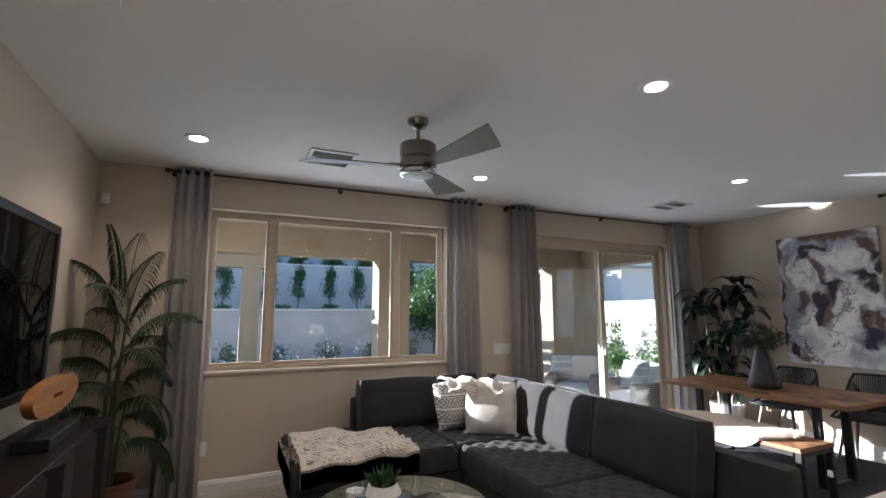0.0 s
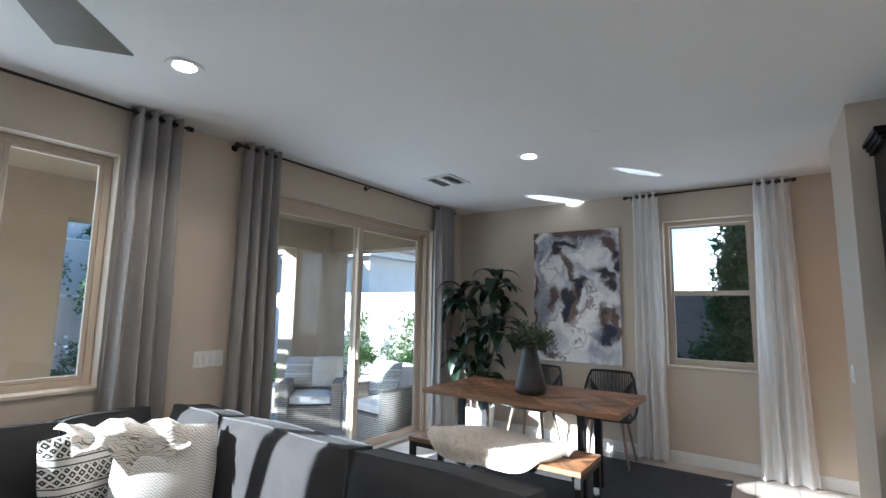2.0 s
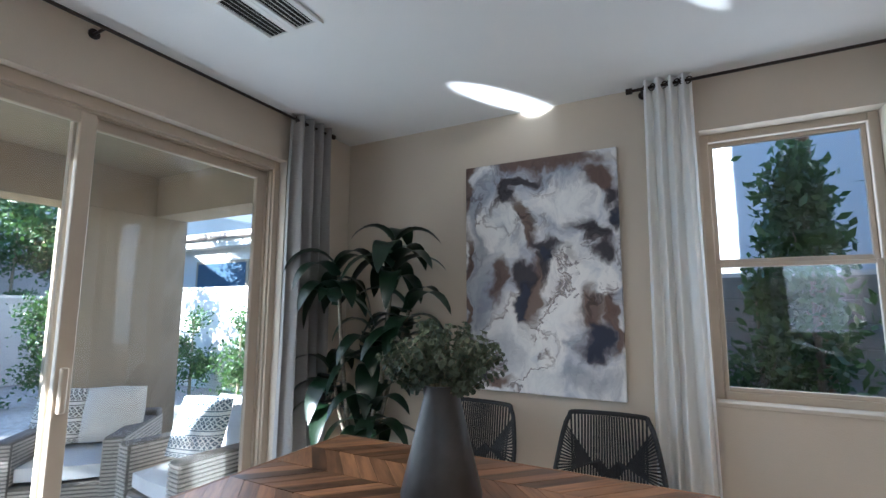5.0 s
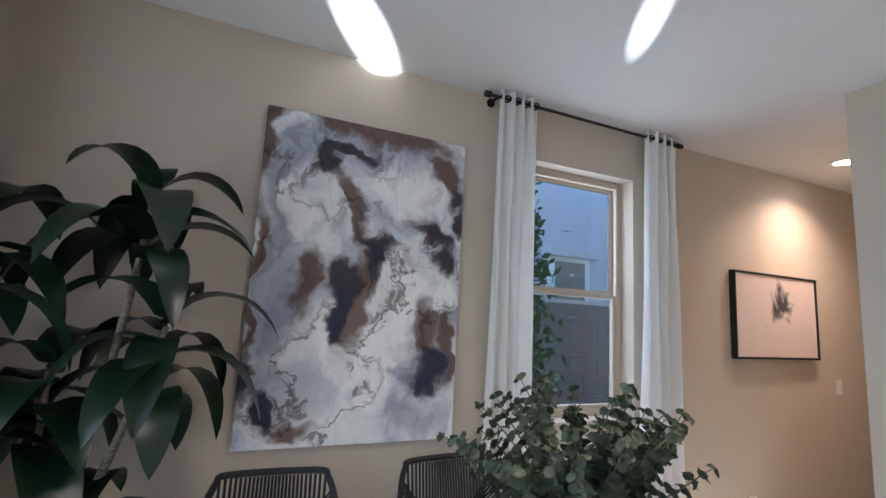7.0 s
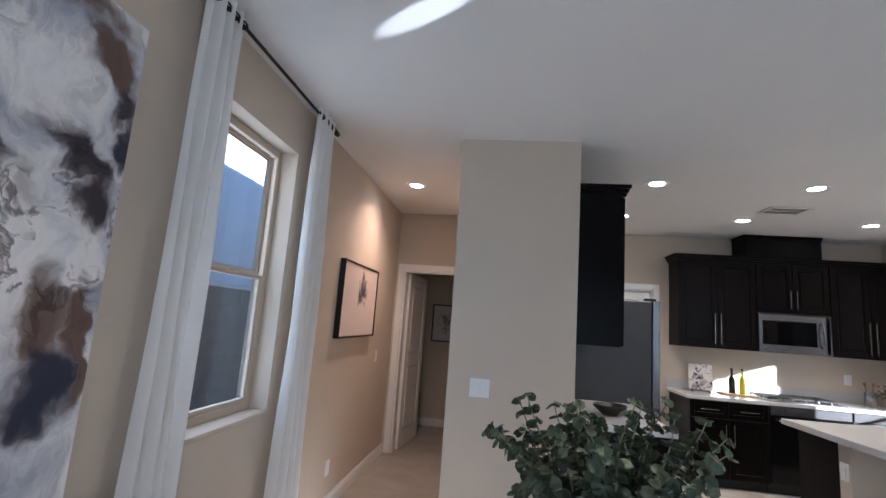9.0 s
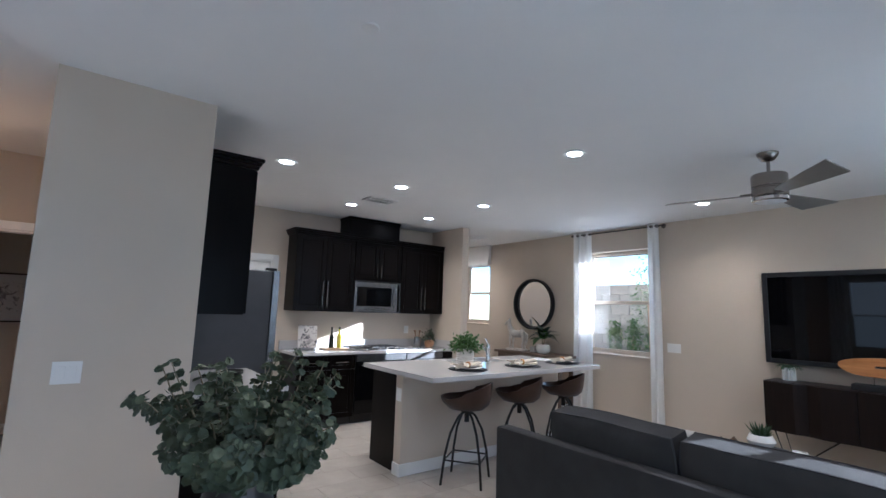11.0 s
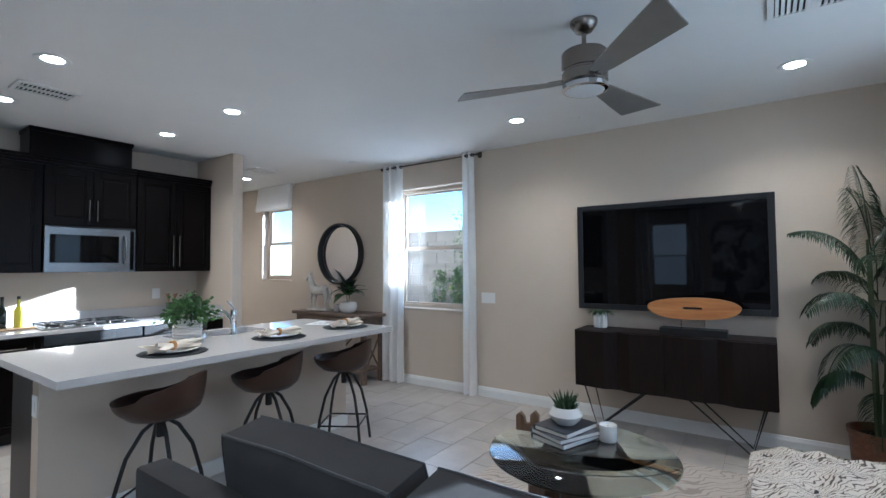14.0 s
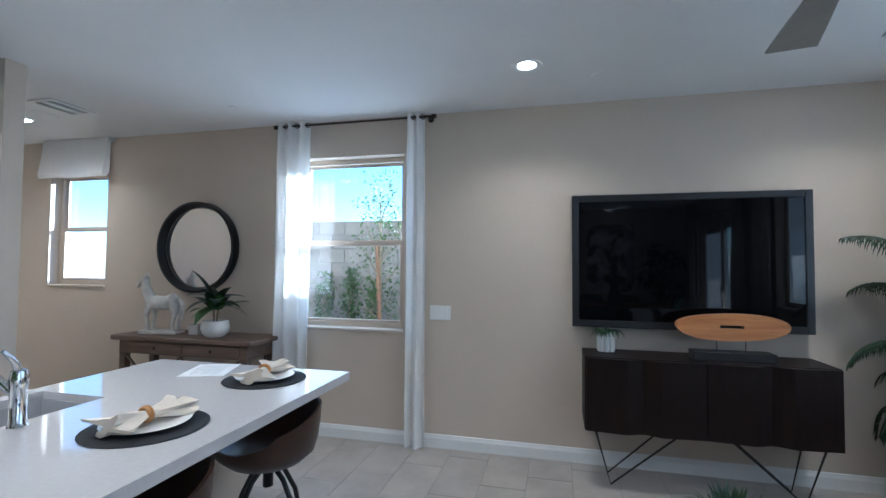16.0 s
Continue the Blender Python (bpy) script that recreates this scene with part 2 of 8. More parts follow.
def part(name, bm, material, parent=None, label="", smooth=False, kind=""):
    me = bpy.data.meshes.new(name)
    bmesh.ops.recalc_face_normals(bm, faces=bm.faces)
    bm.to_mesh(me)
    bm.free()
    for mm in (material if isinstance(material, (list, tuple)) else [material]):
        me.materials.append(mm)
    if smooth:
        me.shade_smooth()
        me.set_sharp_from_angle(angle=radians(40))
    ob = new(name, me)
    ob.parent = parent
    return tagged(ob, label=label, kind=kind)


def thing(name, label, category, group="", at=(0, 0, 0), rz=0.0, kind=""):
    ob = new(name)
    ob.matrix_world = pose(*at, 0, 0, rz)
    return tagged(ob, label, category, group, kind)


def bx(*a, r=0.0, seg=1):
    return box(bmesh.new(), *a, r=r, seg=seg)


def wall_with_openings(name, axis, at, thick, a0, a1, z0, z1, holes, material, label):
    """A wall along x (axis 'x') or y, with its room face at 'at' and thickness away from it; holes: (a0, a1, z0, z1)."""
    bm = bmesh.new()
    cuts = sorted({a0, a1, *[h[0] for h in holes], *[h[1] for h in holes]})
    for c0, c1 in zip(cuts, cuts[1:]):
        mid, spans = (c0 + c1) / 2, [(z0, z1)]
        for h in holes:
            if h[0] < mid < h[1]:
                spans = [s for p in spans for s in ((p[0], min(p[1], h[2])), (max(p[0], h[3]), p[1])) if s[1] - s[0] > 1e-4]
        for s0, s1 in spans:
            if axis == "x":
                box(bm, c0, at, s0, c1, at + thick, s1)
            else:
                box(bm, at, c0, s0, at + thick, c1, s1)
    bmesh.ops.remove_doubles(bm, verts=bm.verts, dist=1e-5)
    inner = [f for f in bm.faces if any(f is not g and (f.calc_center_median() - g.calc_center_median()).length < 1e-4 for e in f.edges for g in e.link_faces)]
    bmesh.ops.delete(bm, geom=inner, context="FACES_ONLY")
    return part(name, bm, material, None, label, kind="structure")

# ---- the shell ----
WX, NY, EX, KY = -0.665, 4.84, 6.60, -1.93
floor_bm = bx(-0.9, -5.2, -0.12, 7.4, 5.0, -0.004)
part("floor", floor_bm, plain("grout", (0.30, 0.27, 0.23), 0.9, scale=30), None, "grey-beige grout bed of the tiled floor", kind="structure")
part("ceiling", bx(-0.9, -5.2, H, 7.4, 5.02, H + 0.15), M_CEIL, None, "white lightly textured flat ceiling", kind="structure")
wall_with_openings("wall_north", "x", NY, 0.18, -0.845, 6.78, -0.1, H, [(0.17, 2.50, 0.98, 2.42), (3.62, 5.93, -0.1, 2.42)], M_WALL, "beige painted wall with window and patio door openings")
wall_with_openings("wall_west", "y", WX, -0.18, -5.0, NY, 0, H, [(-0.12, 0.90, 0.93, 2.42), (-3.0, -2.25, 1.25, 2.42)], M_WALL, "beige painted wall behind the television")
wall_with_openings("wall_east", "y", EX, 0.18, -1.27, NY, 0, H, [(1.53, 2.33, 0.93, 2.42)], M_WALL, "beige painted wall beside the dining table")
part("wall_column", bx(4.865, -1.39, 0, 5.66, 1.03, H), M_WALL, None, "beige painted wall end between kitchen and hall", kind="structure")
wall_with_openings("wall_kitchen", "x", KY, -0.12, 0.95, 5.0, 0, H, [(3.52, 4.26, 0, 2.05)], M_WALL, "beige painted kitchen wall", )
part("wall_pier", bx(0.83, KY - 0.12, 0, 0.95, -1.15, H), M_WALL, None, "beige painted wall end beside the cabinets", kind="structure")
part("wall_entry_side", bx(0.83, -5.0, 0, 0.95, KY - 0.12, H), M_WALL, None, "beige painted wall of the entry passage", kind="structure")
part("wall_entry_end", bx(-0.845, -5.12, 0, 0.95, -5.0, H), M_WALL, None, "beige painted wall at the end of the entry", kind="structure")
wall_with_openings("wall_hall_end", "x", -1.27, -0.12, 5.66, 6.60, 0, H, [(5.74, 6.50, 0, 2.05)], M_WALL, "beige painted wall at the end of the hall")
part("wall_bedroom_end", bx(4.9, -2.95, 0, 7.4, -2.80, H), M_WALL, None, "beige painted wall of the room beyond the hall", kind="structure")
part("wall_bedroom_east", bx(7.2, -2.80, 0, 7.4, -1.27, H), M_WALL, None, "beige painted wall of the room beyond the hall", kind="structure")
part("wall_bedroom_west", bx(5.0, -2.80, 0, 5.12, -1.39, H), M_WALL, None, "beige painted wall of the room beyond the hall", kind="structure")
part("wall_bedroom_north", bx(6.60, -1.39, 0, 7.2, -1.27, H), M_WALL, None, "beige painted wall of the room beyond the hall", kind="structure")
part("wall_pantry", bx(3.3, -3.0, 0, 4.5, -2.9, H), M_WALL, None, "beige painted pantry wall", kind="structure")


def baseboard(axis, at, d, a0, a1):
    bm = bmesh.new()
    prof = [(0, 0), (0.015, 0), (0.015, 0.075), (0.010, 0.09), (0.006, 0.105), (0, 0.108)]
    rows = []
    for a in (a0, a1):
        rows.append([bm.verts.new((a, at + d * p, z) if axis == "x" else (at + d * p, a, z)) for p, z in prof])
    for i in range(len(prof) - 1):
        bm.faces.new((rows[0][i], rows[0][i + 1], rows[1][i + 1], rows[1][i]))
    bm.faces.new(rows[0])
    bm.faces.new(rows[1])
    part("baseboard", bm, M_TRIM, None, "white painted moulded baseboard along the wall", kind="structure")


baseboard("x", NY, -1, WX, 3.62)
baseboard("x", NY, -1, 5.93, EX)
baseboard("y", WX, 1, -5.0, NY)
baseboard("y", EX, -1, -1.27, NY)
baseboard("x", 1.03, 1, 4.865, 5.66)
baseboard("y", 5.66, 1, -1.27, 1.03)
baseboard("x", -2.80, 1, 5.12, 7.2)
baseboard("y", 0.83, -1, -5.0, -1.15)
baseboard("x", -1.15, 1, 0.83, 0.95)
baseboard("x", KY, 1, 3.36, 3.45)


# ---- windows ----
def frame_ring(bm, axis, d0, d1, a0, a1, z0, z1, w, r=0.004):
    def b(p0, p1, q0, q1):
        if axis == "x":
            box(bm, p0, d0, q0, p1, d1, q1, r)
        else:
            box(bm, d0, p0, q0, d1, p1, q1, r)
    b(a0, a0 + w, z0, z1)
    b(a1 - w, a1, z0, z1)
    b(a0 + w, a1 - w, z0, z0 + w)
    b(a0 + w, a1 - w, z1 - w, z1)


def pane(axis, d, a0, a1, z0, z1, parent):
    bm = bx(a0, d - 0.003, z0, a1, d + 0.003, z1) if axis == "x" else bx(d - 0.003, a0, z0, d + 0.003, a1, z1)
    p = part("pane", bm, M_GLASS, parent, "clear window glass")
    p.visible_shadow = False
    return p


def window(name, axis, face, out, a0, a1, z0, z1, label, mulls=(), rail=None):
    w = thing(name, label, "window", kind="structure")
    d0, d1 = face + out * 0.10, face + out * 0.165
    bm = bmesh.new()
    frame_ring(bm, axis, min(d0, d1), max(d0, d1), a0, a1, z0, z1, 0.045)
    part("window_frame", bm, M_FRAME, w)
    edges = [a0 + 0.045, *mulls, a1 - 0.045]
    for m_ in mulls:
        b = bx(m_ - 0.03, min(d0, d1), z0 + 0.045, m_ + 0.03, max(d0, d1), z1 - 0.045, r=0.004) if axis == "x" else bx(min(d0, d1), m_ - 0.03, z0 + 0.045, max(d0, d1), m_ + 0.03, z1 - 0.045, r=0.004)
        part("mullion", b, M_FRAME, w)
    mid = (d0 + d1) / 2
    for i, (e0, e1) in enumerate(zip(edges, edges[1:])):
        p0, p1 = e0 + (0.03 if i else 0), e1 - (0.03 if i < len(mulls) else 0)
        sp = [(z0 + 0.045, z1 - 0.045)] if rail is None else [(z0 + 0.045, rail), (rail + 0.001, z1 - 0.045)]
        for k, (s0, s1) in enumerate(sp):
            sb = bmesh.new()
            off = 0.014 * (1 if k == 0 else -1) * -out
            frame_ring(sb, axis, mid + off - 0.013, mid + off + 0.013, p0, p1, s0, s1, 0.024, 0.003)
            part("sash", sb, M_FRAME, w)
            pane(axis, mid + off, p0 + 0.022, p1 - 0.022, s0 + 0.022, s1 - 0.022, w)
    # stool at the bottom of the opening
    s0, s1 = sorted((face - out * 0.015, face + out * 0.10))
    sb = bx(a0, s0, z0 - 0.02, a1, s1, z0 + 0.004, r=0.004) if axis == "x" else bx(s0, a0, z0 - 0.02, s1, a1, z0 + 0.004, r=0.004)
    part("window_sill", sb, M_WALL if axis == "x" else M_WALL, w)
    return w


window("window_1", "x", NY, 1, 0.17, 2.50, 0.98, 2.42, "wide three-part window with tan vinyl frame", mulls=(0.71, 1.95))
window("window_2", "y", EX, 1, 1.53, 2.33, 0.93, 2.42, "tan single-hung window beside white curtains", rail=1.67)
window("window_3", "y", WX, -1, -0.12, 0.90, 0.93, 2.42, "tan single-hung window beside sheer curtains", rail=1.67)
window("window_4", "y", WX, -1, -3.0, -2.25, 1.25, 2.42, "small single-hung window under a fabric shade", rail=1.83)

sd = thing("door_patio", "tan vinyl sliding glass patio door, closed, beside grey curtains", "sliding door", kind="structure")
b = bmesh.new()
box(b, 3.62, NY + 0.06, 0.0, 3.67, NY + 0.18, 2.42, 0.004)
box(b, 5.88, NY + 0.06, 0.0, 5.93, NY + 0.18, 2.42, 0.004)
box(b, 3.67, NY + 0.06, 2.36, 5.88, NY + 0.18, 2.42, 0.004)
for k in (0.075, 0.115):
    box(b, 5.865, NY + k, 0.03, 5.88, NY + k + 0.01, 2.36)
    box(b, 3.67, NY + k, 2.345, 5.88, NY + k + 0.01, 2.36)
part("door_frame", b, M_FRAME, sd)
part("threshold", bx(3.62, NY + 0.04, -0.03, 5.93, NY + 0.19, 0.03, r=0.006), plain("aluminium_sill", (0.5, 0.46, 0.4), 0.4, 0.6), sd)
for a0, a1, d in ((3.67, 4.81, 0.10), (4.73, 5.865, 0.145)):
    b = bmesh.new()
    frame_ring(b, "x", NY + d - 0.018, NY + d + 0.018, a0, a1, 0.03, 2.355, 0.07)
    leaf = part("door_leaf", b, M_FRAME, sd)
    pane("x", NY + d, a0 + 0.065, a1 - 0.065, 0.095, 2.29, sd)
part("door_handle", bx(4.755, NY + 0.055, 0.95, 4.785, NY + 0.083, 1.15, r=0.006), M_FRAME, sd)


# ---- curtains ----
def curtain(name, label, category, axis, d, a0, a1, z1, folds, material, flare=0.0, depth=0.058, group=""):
    """A hanging panel with grommets, folded between a0 and a1 along a wall."""
    c = thing(name, label, category, group)
    rnd = random.Random(int(a0 * 1000) + int(d * 100))
    nu, nv = folds * 12, 18
    amps = [rnd.uniform(0.75, 1.2) for _ in range(folds + 2)]
    bm = bmesh.new()
    for side in (0, 1):
        rows = []
        for j in range(nv + 1):
            t = j / nv
            z = z1 - t * (z1 - 0.012)
            row = []
            for i in range(nu + 1):
                s = i / nu
                ph = s * folds * 2 * math.pi
                amp = depth * (0.72 + 0.4 * t * amps[int(s * folds)]) * math.sin(ph + 0.3 * math.sin(3 * t + s * 5))
                mid = (a0 + a1) / 2
                a = mid + (s - 0.5) * (a1 - a0) * (1 + flare * t ** 1.3) + 0.012 * t * math.sin(ph * 0.5 + 2)
                amp += 0.006 * math.sin(9 * t + 7 * s)
                dd = d + amp + (0.0025 if side else 0)
                row.append(bm.verts.new((a, dd, z) if axis == "x" else (dd, a, z)))
            rows.append(row)
        for r0, r1 in zip(rows, rows[1:]):
            for i in range(nu):
                bm.faces.new((r0[i], r0[i + 1], r1[i + 1], r1[i]))
        if side == 0:
            first = rows
        else:
            for j in range(nv):
                for e in (0, nu):
                    bm.faces.new((first[j][e], first[j + 1][e], rows[j + 1][e], rows[j][e]))
            for e in (0, nv):
                for i in range(nu):
                    bm.faces.new((first[e][i], first[e][i + 1], rows[e][i + 1], rows[e][i]))
    part("panel", bm, material, c, smooth=True)
    for k in range(2 * folds):
        ph = (k + 0.0) * math.pi
        s = (k + 0.5) / (2 * folds)
        a = a0 + s * (a1 - a0)
        g = bmesh.new()
        slope = 0.7 if k % 2 == 0 else -0.7
        ring = []
        for q in range(14):
            an = 2 * math.pi * q / 14
            u, v = 0.019 * math.cos(an), 0.019 * math.sin(an)
            pa, pd = a + u * 0.8, d + (u * slope)
            ring.append((pa, pd, z1 - 0.042 + v) if axis == "x" else (pd, pa, z1 - 0.042 + v))
        tube(g, ring, 0.004, 6, closed=True)
        part("grommet", g, M_BRASS, c, "dark metal grommet", smooth=True)
    return c


def rod(axis, d, a0, a1, z, wall, brackets):
    r_ = thing("curtain_rod", "slim dark bronze curtain rod with round end caps", "curtain rod")
    P = (lambda a, e, zz: (a, e, zz)) if axis == "x" else (lambda a, e, zz: (e, a, zz))
    part("pole", cyl(bmesh.new(), P(a0, d, z), P(a1, d, z), 0.009, n=12), M_BRASS, r_, smooth=True)
    for a, s in ((a0, -1), (a1, 1)):
        part("finial", cyl(bmesh.new(), P(a, d, z), P(a + s * 0.035, d, z), 0.018, 0.018, 16), M_BRASS, r_, smooth=True)
    for a in brackets:
        g = bmesh.new()
        cyl(g, P(a, d, z - 0.002), P(a, wall, z - 0.002), 0.007, n=8)
        cyl(g, P(a, wall, z - 0.002), P(a, wall + (0.008 if d > wall else -0.008), z - 0.002), 0.025, n=14)
        part("bracket", g, M_BRASS, r_, smooth=True)


GC = "heavy grey linen curtain panel beside the "
curtain("curtain", GC + "wide window", "curtain", "x", 4.74, -0.10, 0.18, 2.737, 4, M_GREYCURT, 0.2, group="grey curtains")
curtain("curtain", GC + "wide window", "curtain", "x", 4.74, 2.50, 2.82, 2.737, 4, M_GREYCURT, 0.2, group="grey curtains")
curtain("curtain", GC + "patio door", "curtain", "x", 4.74, 3.29, 3.61, 2.737, 4, M_GREYCURT, 0.25, group="grey curtains")
curtain("curtain", GC + "patio door", "curtain", "x", 4.74, 5.88, 6.23, 2.737, 4, M_GREYCURT, 0.1, group="grey curtains")
rod("x", 4.74, -0.15, 2.85, 2.695, NY, (-0.12, 1.32, 2.80))
rod("x", 4.74, 3.25, 6.25, 2.695, NY, (3.26, 4.72, 6.22))
WC = "white sheer linen curtain panel beside the "
curtain("curtain", WC + "dining window", "curtain", "y", 6.51, 1.24, 1.52, 2.737, 4, M_WHITECURT, 0.5, depth=0.034, group="white curtains")
curtain("curtain", WC + "dining window", "curtain", "y", 6.51, 2.35, 2.60, 2.737, 4, M_WHITECURT, 0.25, depth=0.034, group="white curtains")
rod("y", 6.51, 1.22, 2.66, 2.695, EX, (1.27, 2.61))
curtain("curtain", WC + "living room window", "curtain", "y", -0.58, -0.26, 0.06, 2.737, 3, M_WHITECURT, 0.15, depth=0.034, group="white curtains")
curtain("curtain", WC + "living room window", "curtain", "y", -0.58, 0.95, 1.10, 2.737, 2, M_WHITECURT, 0.15, depth=0.034, group="white curtains")
rod("y", -0.58, -0.26, 1.16, 2.695, WX, (-0.1, 1.13))

# ---- downlights ----
for i, (x, y) in enumerate(DOWNLIGHTS):
    d = thing("downlight", "round white recessed ceiling downlight, lit", "downlight", "recessed downlights", at=(x, y, H))
    part("trim_ring", lathe(bmesh.new(), [(0.0575, -0.002), (0.095, -0.002), (0.092, -0.009), (0.070, -0.009), (0.0575, -0.004), (0.0575, -0.002)], n=28), M_WHITE, d, smooth=True)
    part("lens", lathe(bmesh.new(), [(0.0, -0.005), (0.057, -0.005), (0.057, -0.003), (0, -0.003)][::-1], n=28), M_LAMP, d, "glowing frosted lens")
    lamp = new("lamp", bpy.data.lights.new("lamp", "AREA"))
    lamp.data.shape, lamp.data.size = "DISK", 0.13
    hall = y < 0 and x > 6
    lamp.data.energy, lamp.data.color, lamp.data.spread = DOWN_W * (1.3 if hall else 1.0), (1.0, 0.66, 0.44) if hall else (1.0, 0.80, 0.60), radians(130)
    lamp.matrix_world = pose(x, y, H - 0.012)

# unseen mass over the ceiling, added so its shadow covers the next house
part("roof_shadow_mass", bx(-0.845, -12.0, H + 0.16, 6.78, 5.01, 6.0), M_STUCCO, None, "unseen tan stucco mass above the house, added for its shadow", kind="structure")
part("house_rest", bx(0.96, -12.0, 0, 6.78, -5.2, H + 0.15), M_STUCCO, None, "tan stucco rest of the house", kind="structure")

# ---- living room ----
def piping(bm, pts, r=0.006):
    return tube(bm, pts, r, 6, closed=True)


def seat_cushion(bm, x0, y0, x1, y1, z0, z1, tufts=True):
    """A tufted pad: a rounded slab with rows of dimples."""
    nx, ny = max(8, int((x1 - x0) / 0.024)), max(8, int((y1 - y0) / 0.024))
    top, bot = {}, {}
    for i in range(nx + 1):
        for j in range(ny + 1):
            u, v = i / nx, j / ny
            x, y = x0 + u * (x1 - x0), y0 + v * (y1 - y0)
            e = min(1, min(u * (x1 - x0), (1 - u) * (x1 - x0), v * (y1 - y0), (1 - v) * (y1 - y0)) / 0.05)
            z = z1 - 0.035 * (1 - math.sqrt(1 - (1 - e) ** 2))
            if tufts:
                px, py = (x - x0) / 0.15, (y - y0) / 0.15
                d = 9
                for ox, oy in ((0.5, 0.5), (0, 0)):
                    fx, fy = px - ox - round(px - ox), py - oy - round(py - oy)
                    d = min(d, math.hypot(fx, fy))
                z -= 0.026 * math.exp(-(d / 0.15) ** 2) - 0.010 * min(1, d * 2)
            top[i, j] = bm.verts.new((x, y, z))
            if i in (0, nx) or j in (0, ny):
                bot[i, j] = bm.verts.new((x, y, z0))
    for i in range(nx):
        for j in range(ny):
            bm.faces.new((top[i, j], top[i + 1, j], top[i + 1, j + 1], top[i, j + 1]))
    rim = [(i, 0) for i in range(nx)] + [(nx, j) for j in range(ny)] + [(i, ny) for i in range(nx, 0, -1)] + [(0, j) for j in range(ny, 0, -1)]
    for a, b in zip(rim, rim[1:] + rim[:1]):
        bm.faces.new((bot[a], bot[b], top[b], top[a]))
    bm.faces.new([bot[a] for a in rim][::-1])
    return bm


def back_cushion(bm, w, h, t, m, n=12):
    """Boxy loose cushion, w wide, h high, t thick, puffed on its faces, standing on z = 0."""
    s = bmesh.new()
    V = {}
    for side in (0, 1):
        for i in range(n + 1):
            for j in range(n + 1):
                u, v = 2 * i / n - 1, 2 * j / n - 1
                k = ((1 - u ** 4) * (1 - v ** 4)) ** 0.5
                c = 1 - 0.035 * (abs(u * v)) ** 3
                V[side, i, j] = s.verts.new((u * w / 2 * c, (t / 2 * 0.62 + t / 2 * 0.38 * k) * (1 if side else -1), h / 2 + v * h / 2 * c + 0.003 * math.sin(5 * u + w * 9) * (v > 0.9)))
    for side in (0, 1):
        for i in range(n):
            for j in range(n):
                s.faces.new((V[side, i, j], V[side, i + 1, j], V[side, i + 1, j + 1], V[side, i, j + 1]))
    rim = [(i, 0) for i in range(n)] + [(n, j) for j in range(n)] + [(i, n) for i in range(n, 0, -1)] + [(0, j) for j in range(n, 0, -1)]
    for a, b in zip(rim, rim[1:] + rim[:1]):
        s.faces.new((V[0, a[0], a[1]], V[0, b[0], b[1]], V[1, b[0], b[1]], V[1, a[0], a[1]]))
    rims = [[V[side, i, j].co.copy() for i, j in rim] for side in (0, 1)]
    merge(bm, s, m)
    return [[m @ p for p in r] for r in rims]


sofa = thing("sectional_sofa", "charcoal fabric L-shaped sectional sofa with tufted seats", "sofa")
PIPE = cloth("dark_piping", (0.02, 0.02, 0.022), 900, 0.8)
# long arm: seats face west, back to the dining side
part("back_frame", bx(2.95, 1.80, 0.07, 3.07, 4.80, 0.70, r=0.02, seg=2), M_SOFA, sofa, smooth=True)
part("back_frame", bx(1.46, 4.67, 0.07, 2.95, 4.80, 0.70, r=0.02, seg=2), M_SOFA, sofa, smooth=True)
part("base", bx(2.10, 1.81, 0.07, 2.95, 3.72, 0.28, r=0.015), M_SOFA, sofa)
part("base", bx(1.46, 3.72, 0.07, 2.95, 4.67, 0.28, r=0.015), M_SOFA, sofa)
part("base", bx(0.86, 3.72, 0.07, 1.455, 4.62, 0.28, r=0.015), M_SOFA, sofa)
for a in ((2.08, 1.81, 2.94, 2.70), (2.08, 2.705, 2.94, 3.72), (2.06, 3.725, 2.94, 4.66), (1.46, 3.70, 2.055, 4.66), (0.84, 3.70, 1.455, 4.66)):
    part("seat_cushion", seat_cushion(bmesh.new(), *a, 0.285, 0.46), M_SOFA, sofa, "charcoal button-tufted seat cushion", smooth=True)
for x, y, w, rz, ln in ((2.80, 2.57, 0.80, -90, 6), (2.80, 3.48, 0.98, -90, 6), (2.80, 4.24, 0.50, -90, 6), (1.86, 4.52, 0.76, 0, 6), (2.46, 4.52, 0.42, 0, 6)):
    bm = bmesh.new()
    rims = back_cushion(bm, w, 0.44, 0.25, pose(x, y, 0.44, -9 if rz == 0 else -9, 0, rz))
    cu = part("back_cushion", bm, M_SOFA, sofa, "charcoal loose back cushion with dark piping", smooth=True)
    pb = bmesh.new()
    for rm in rims:
        piping(pb, rm, 0.005)
    part("piping", pb, PIPE, cu, "dark corded seam", smooth=True)
for x, y in ((3.0, 1.82), (3.0, 4.7), (0.92, 3.8), (0.92, 4.55), (2.16, 1.84), (2.16, 3.62)):
    part("foot", bx(x - 0.03, y - 0.03, 0.0, x + 0.03, y + 0.03, 0.07, r=0.004), M_BLACKM, sofa, "dark block foot")


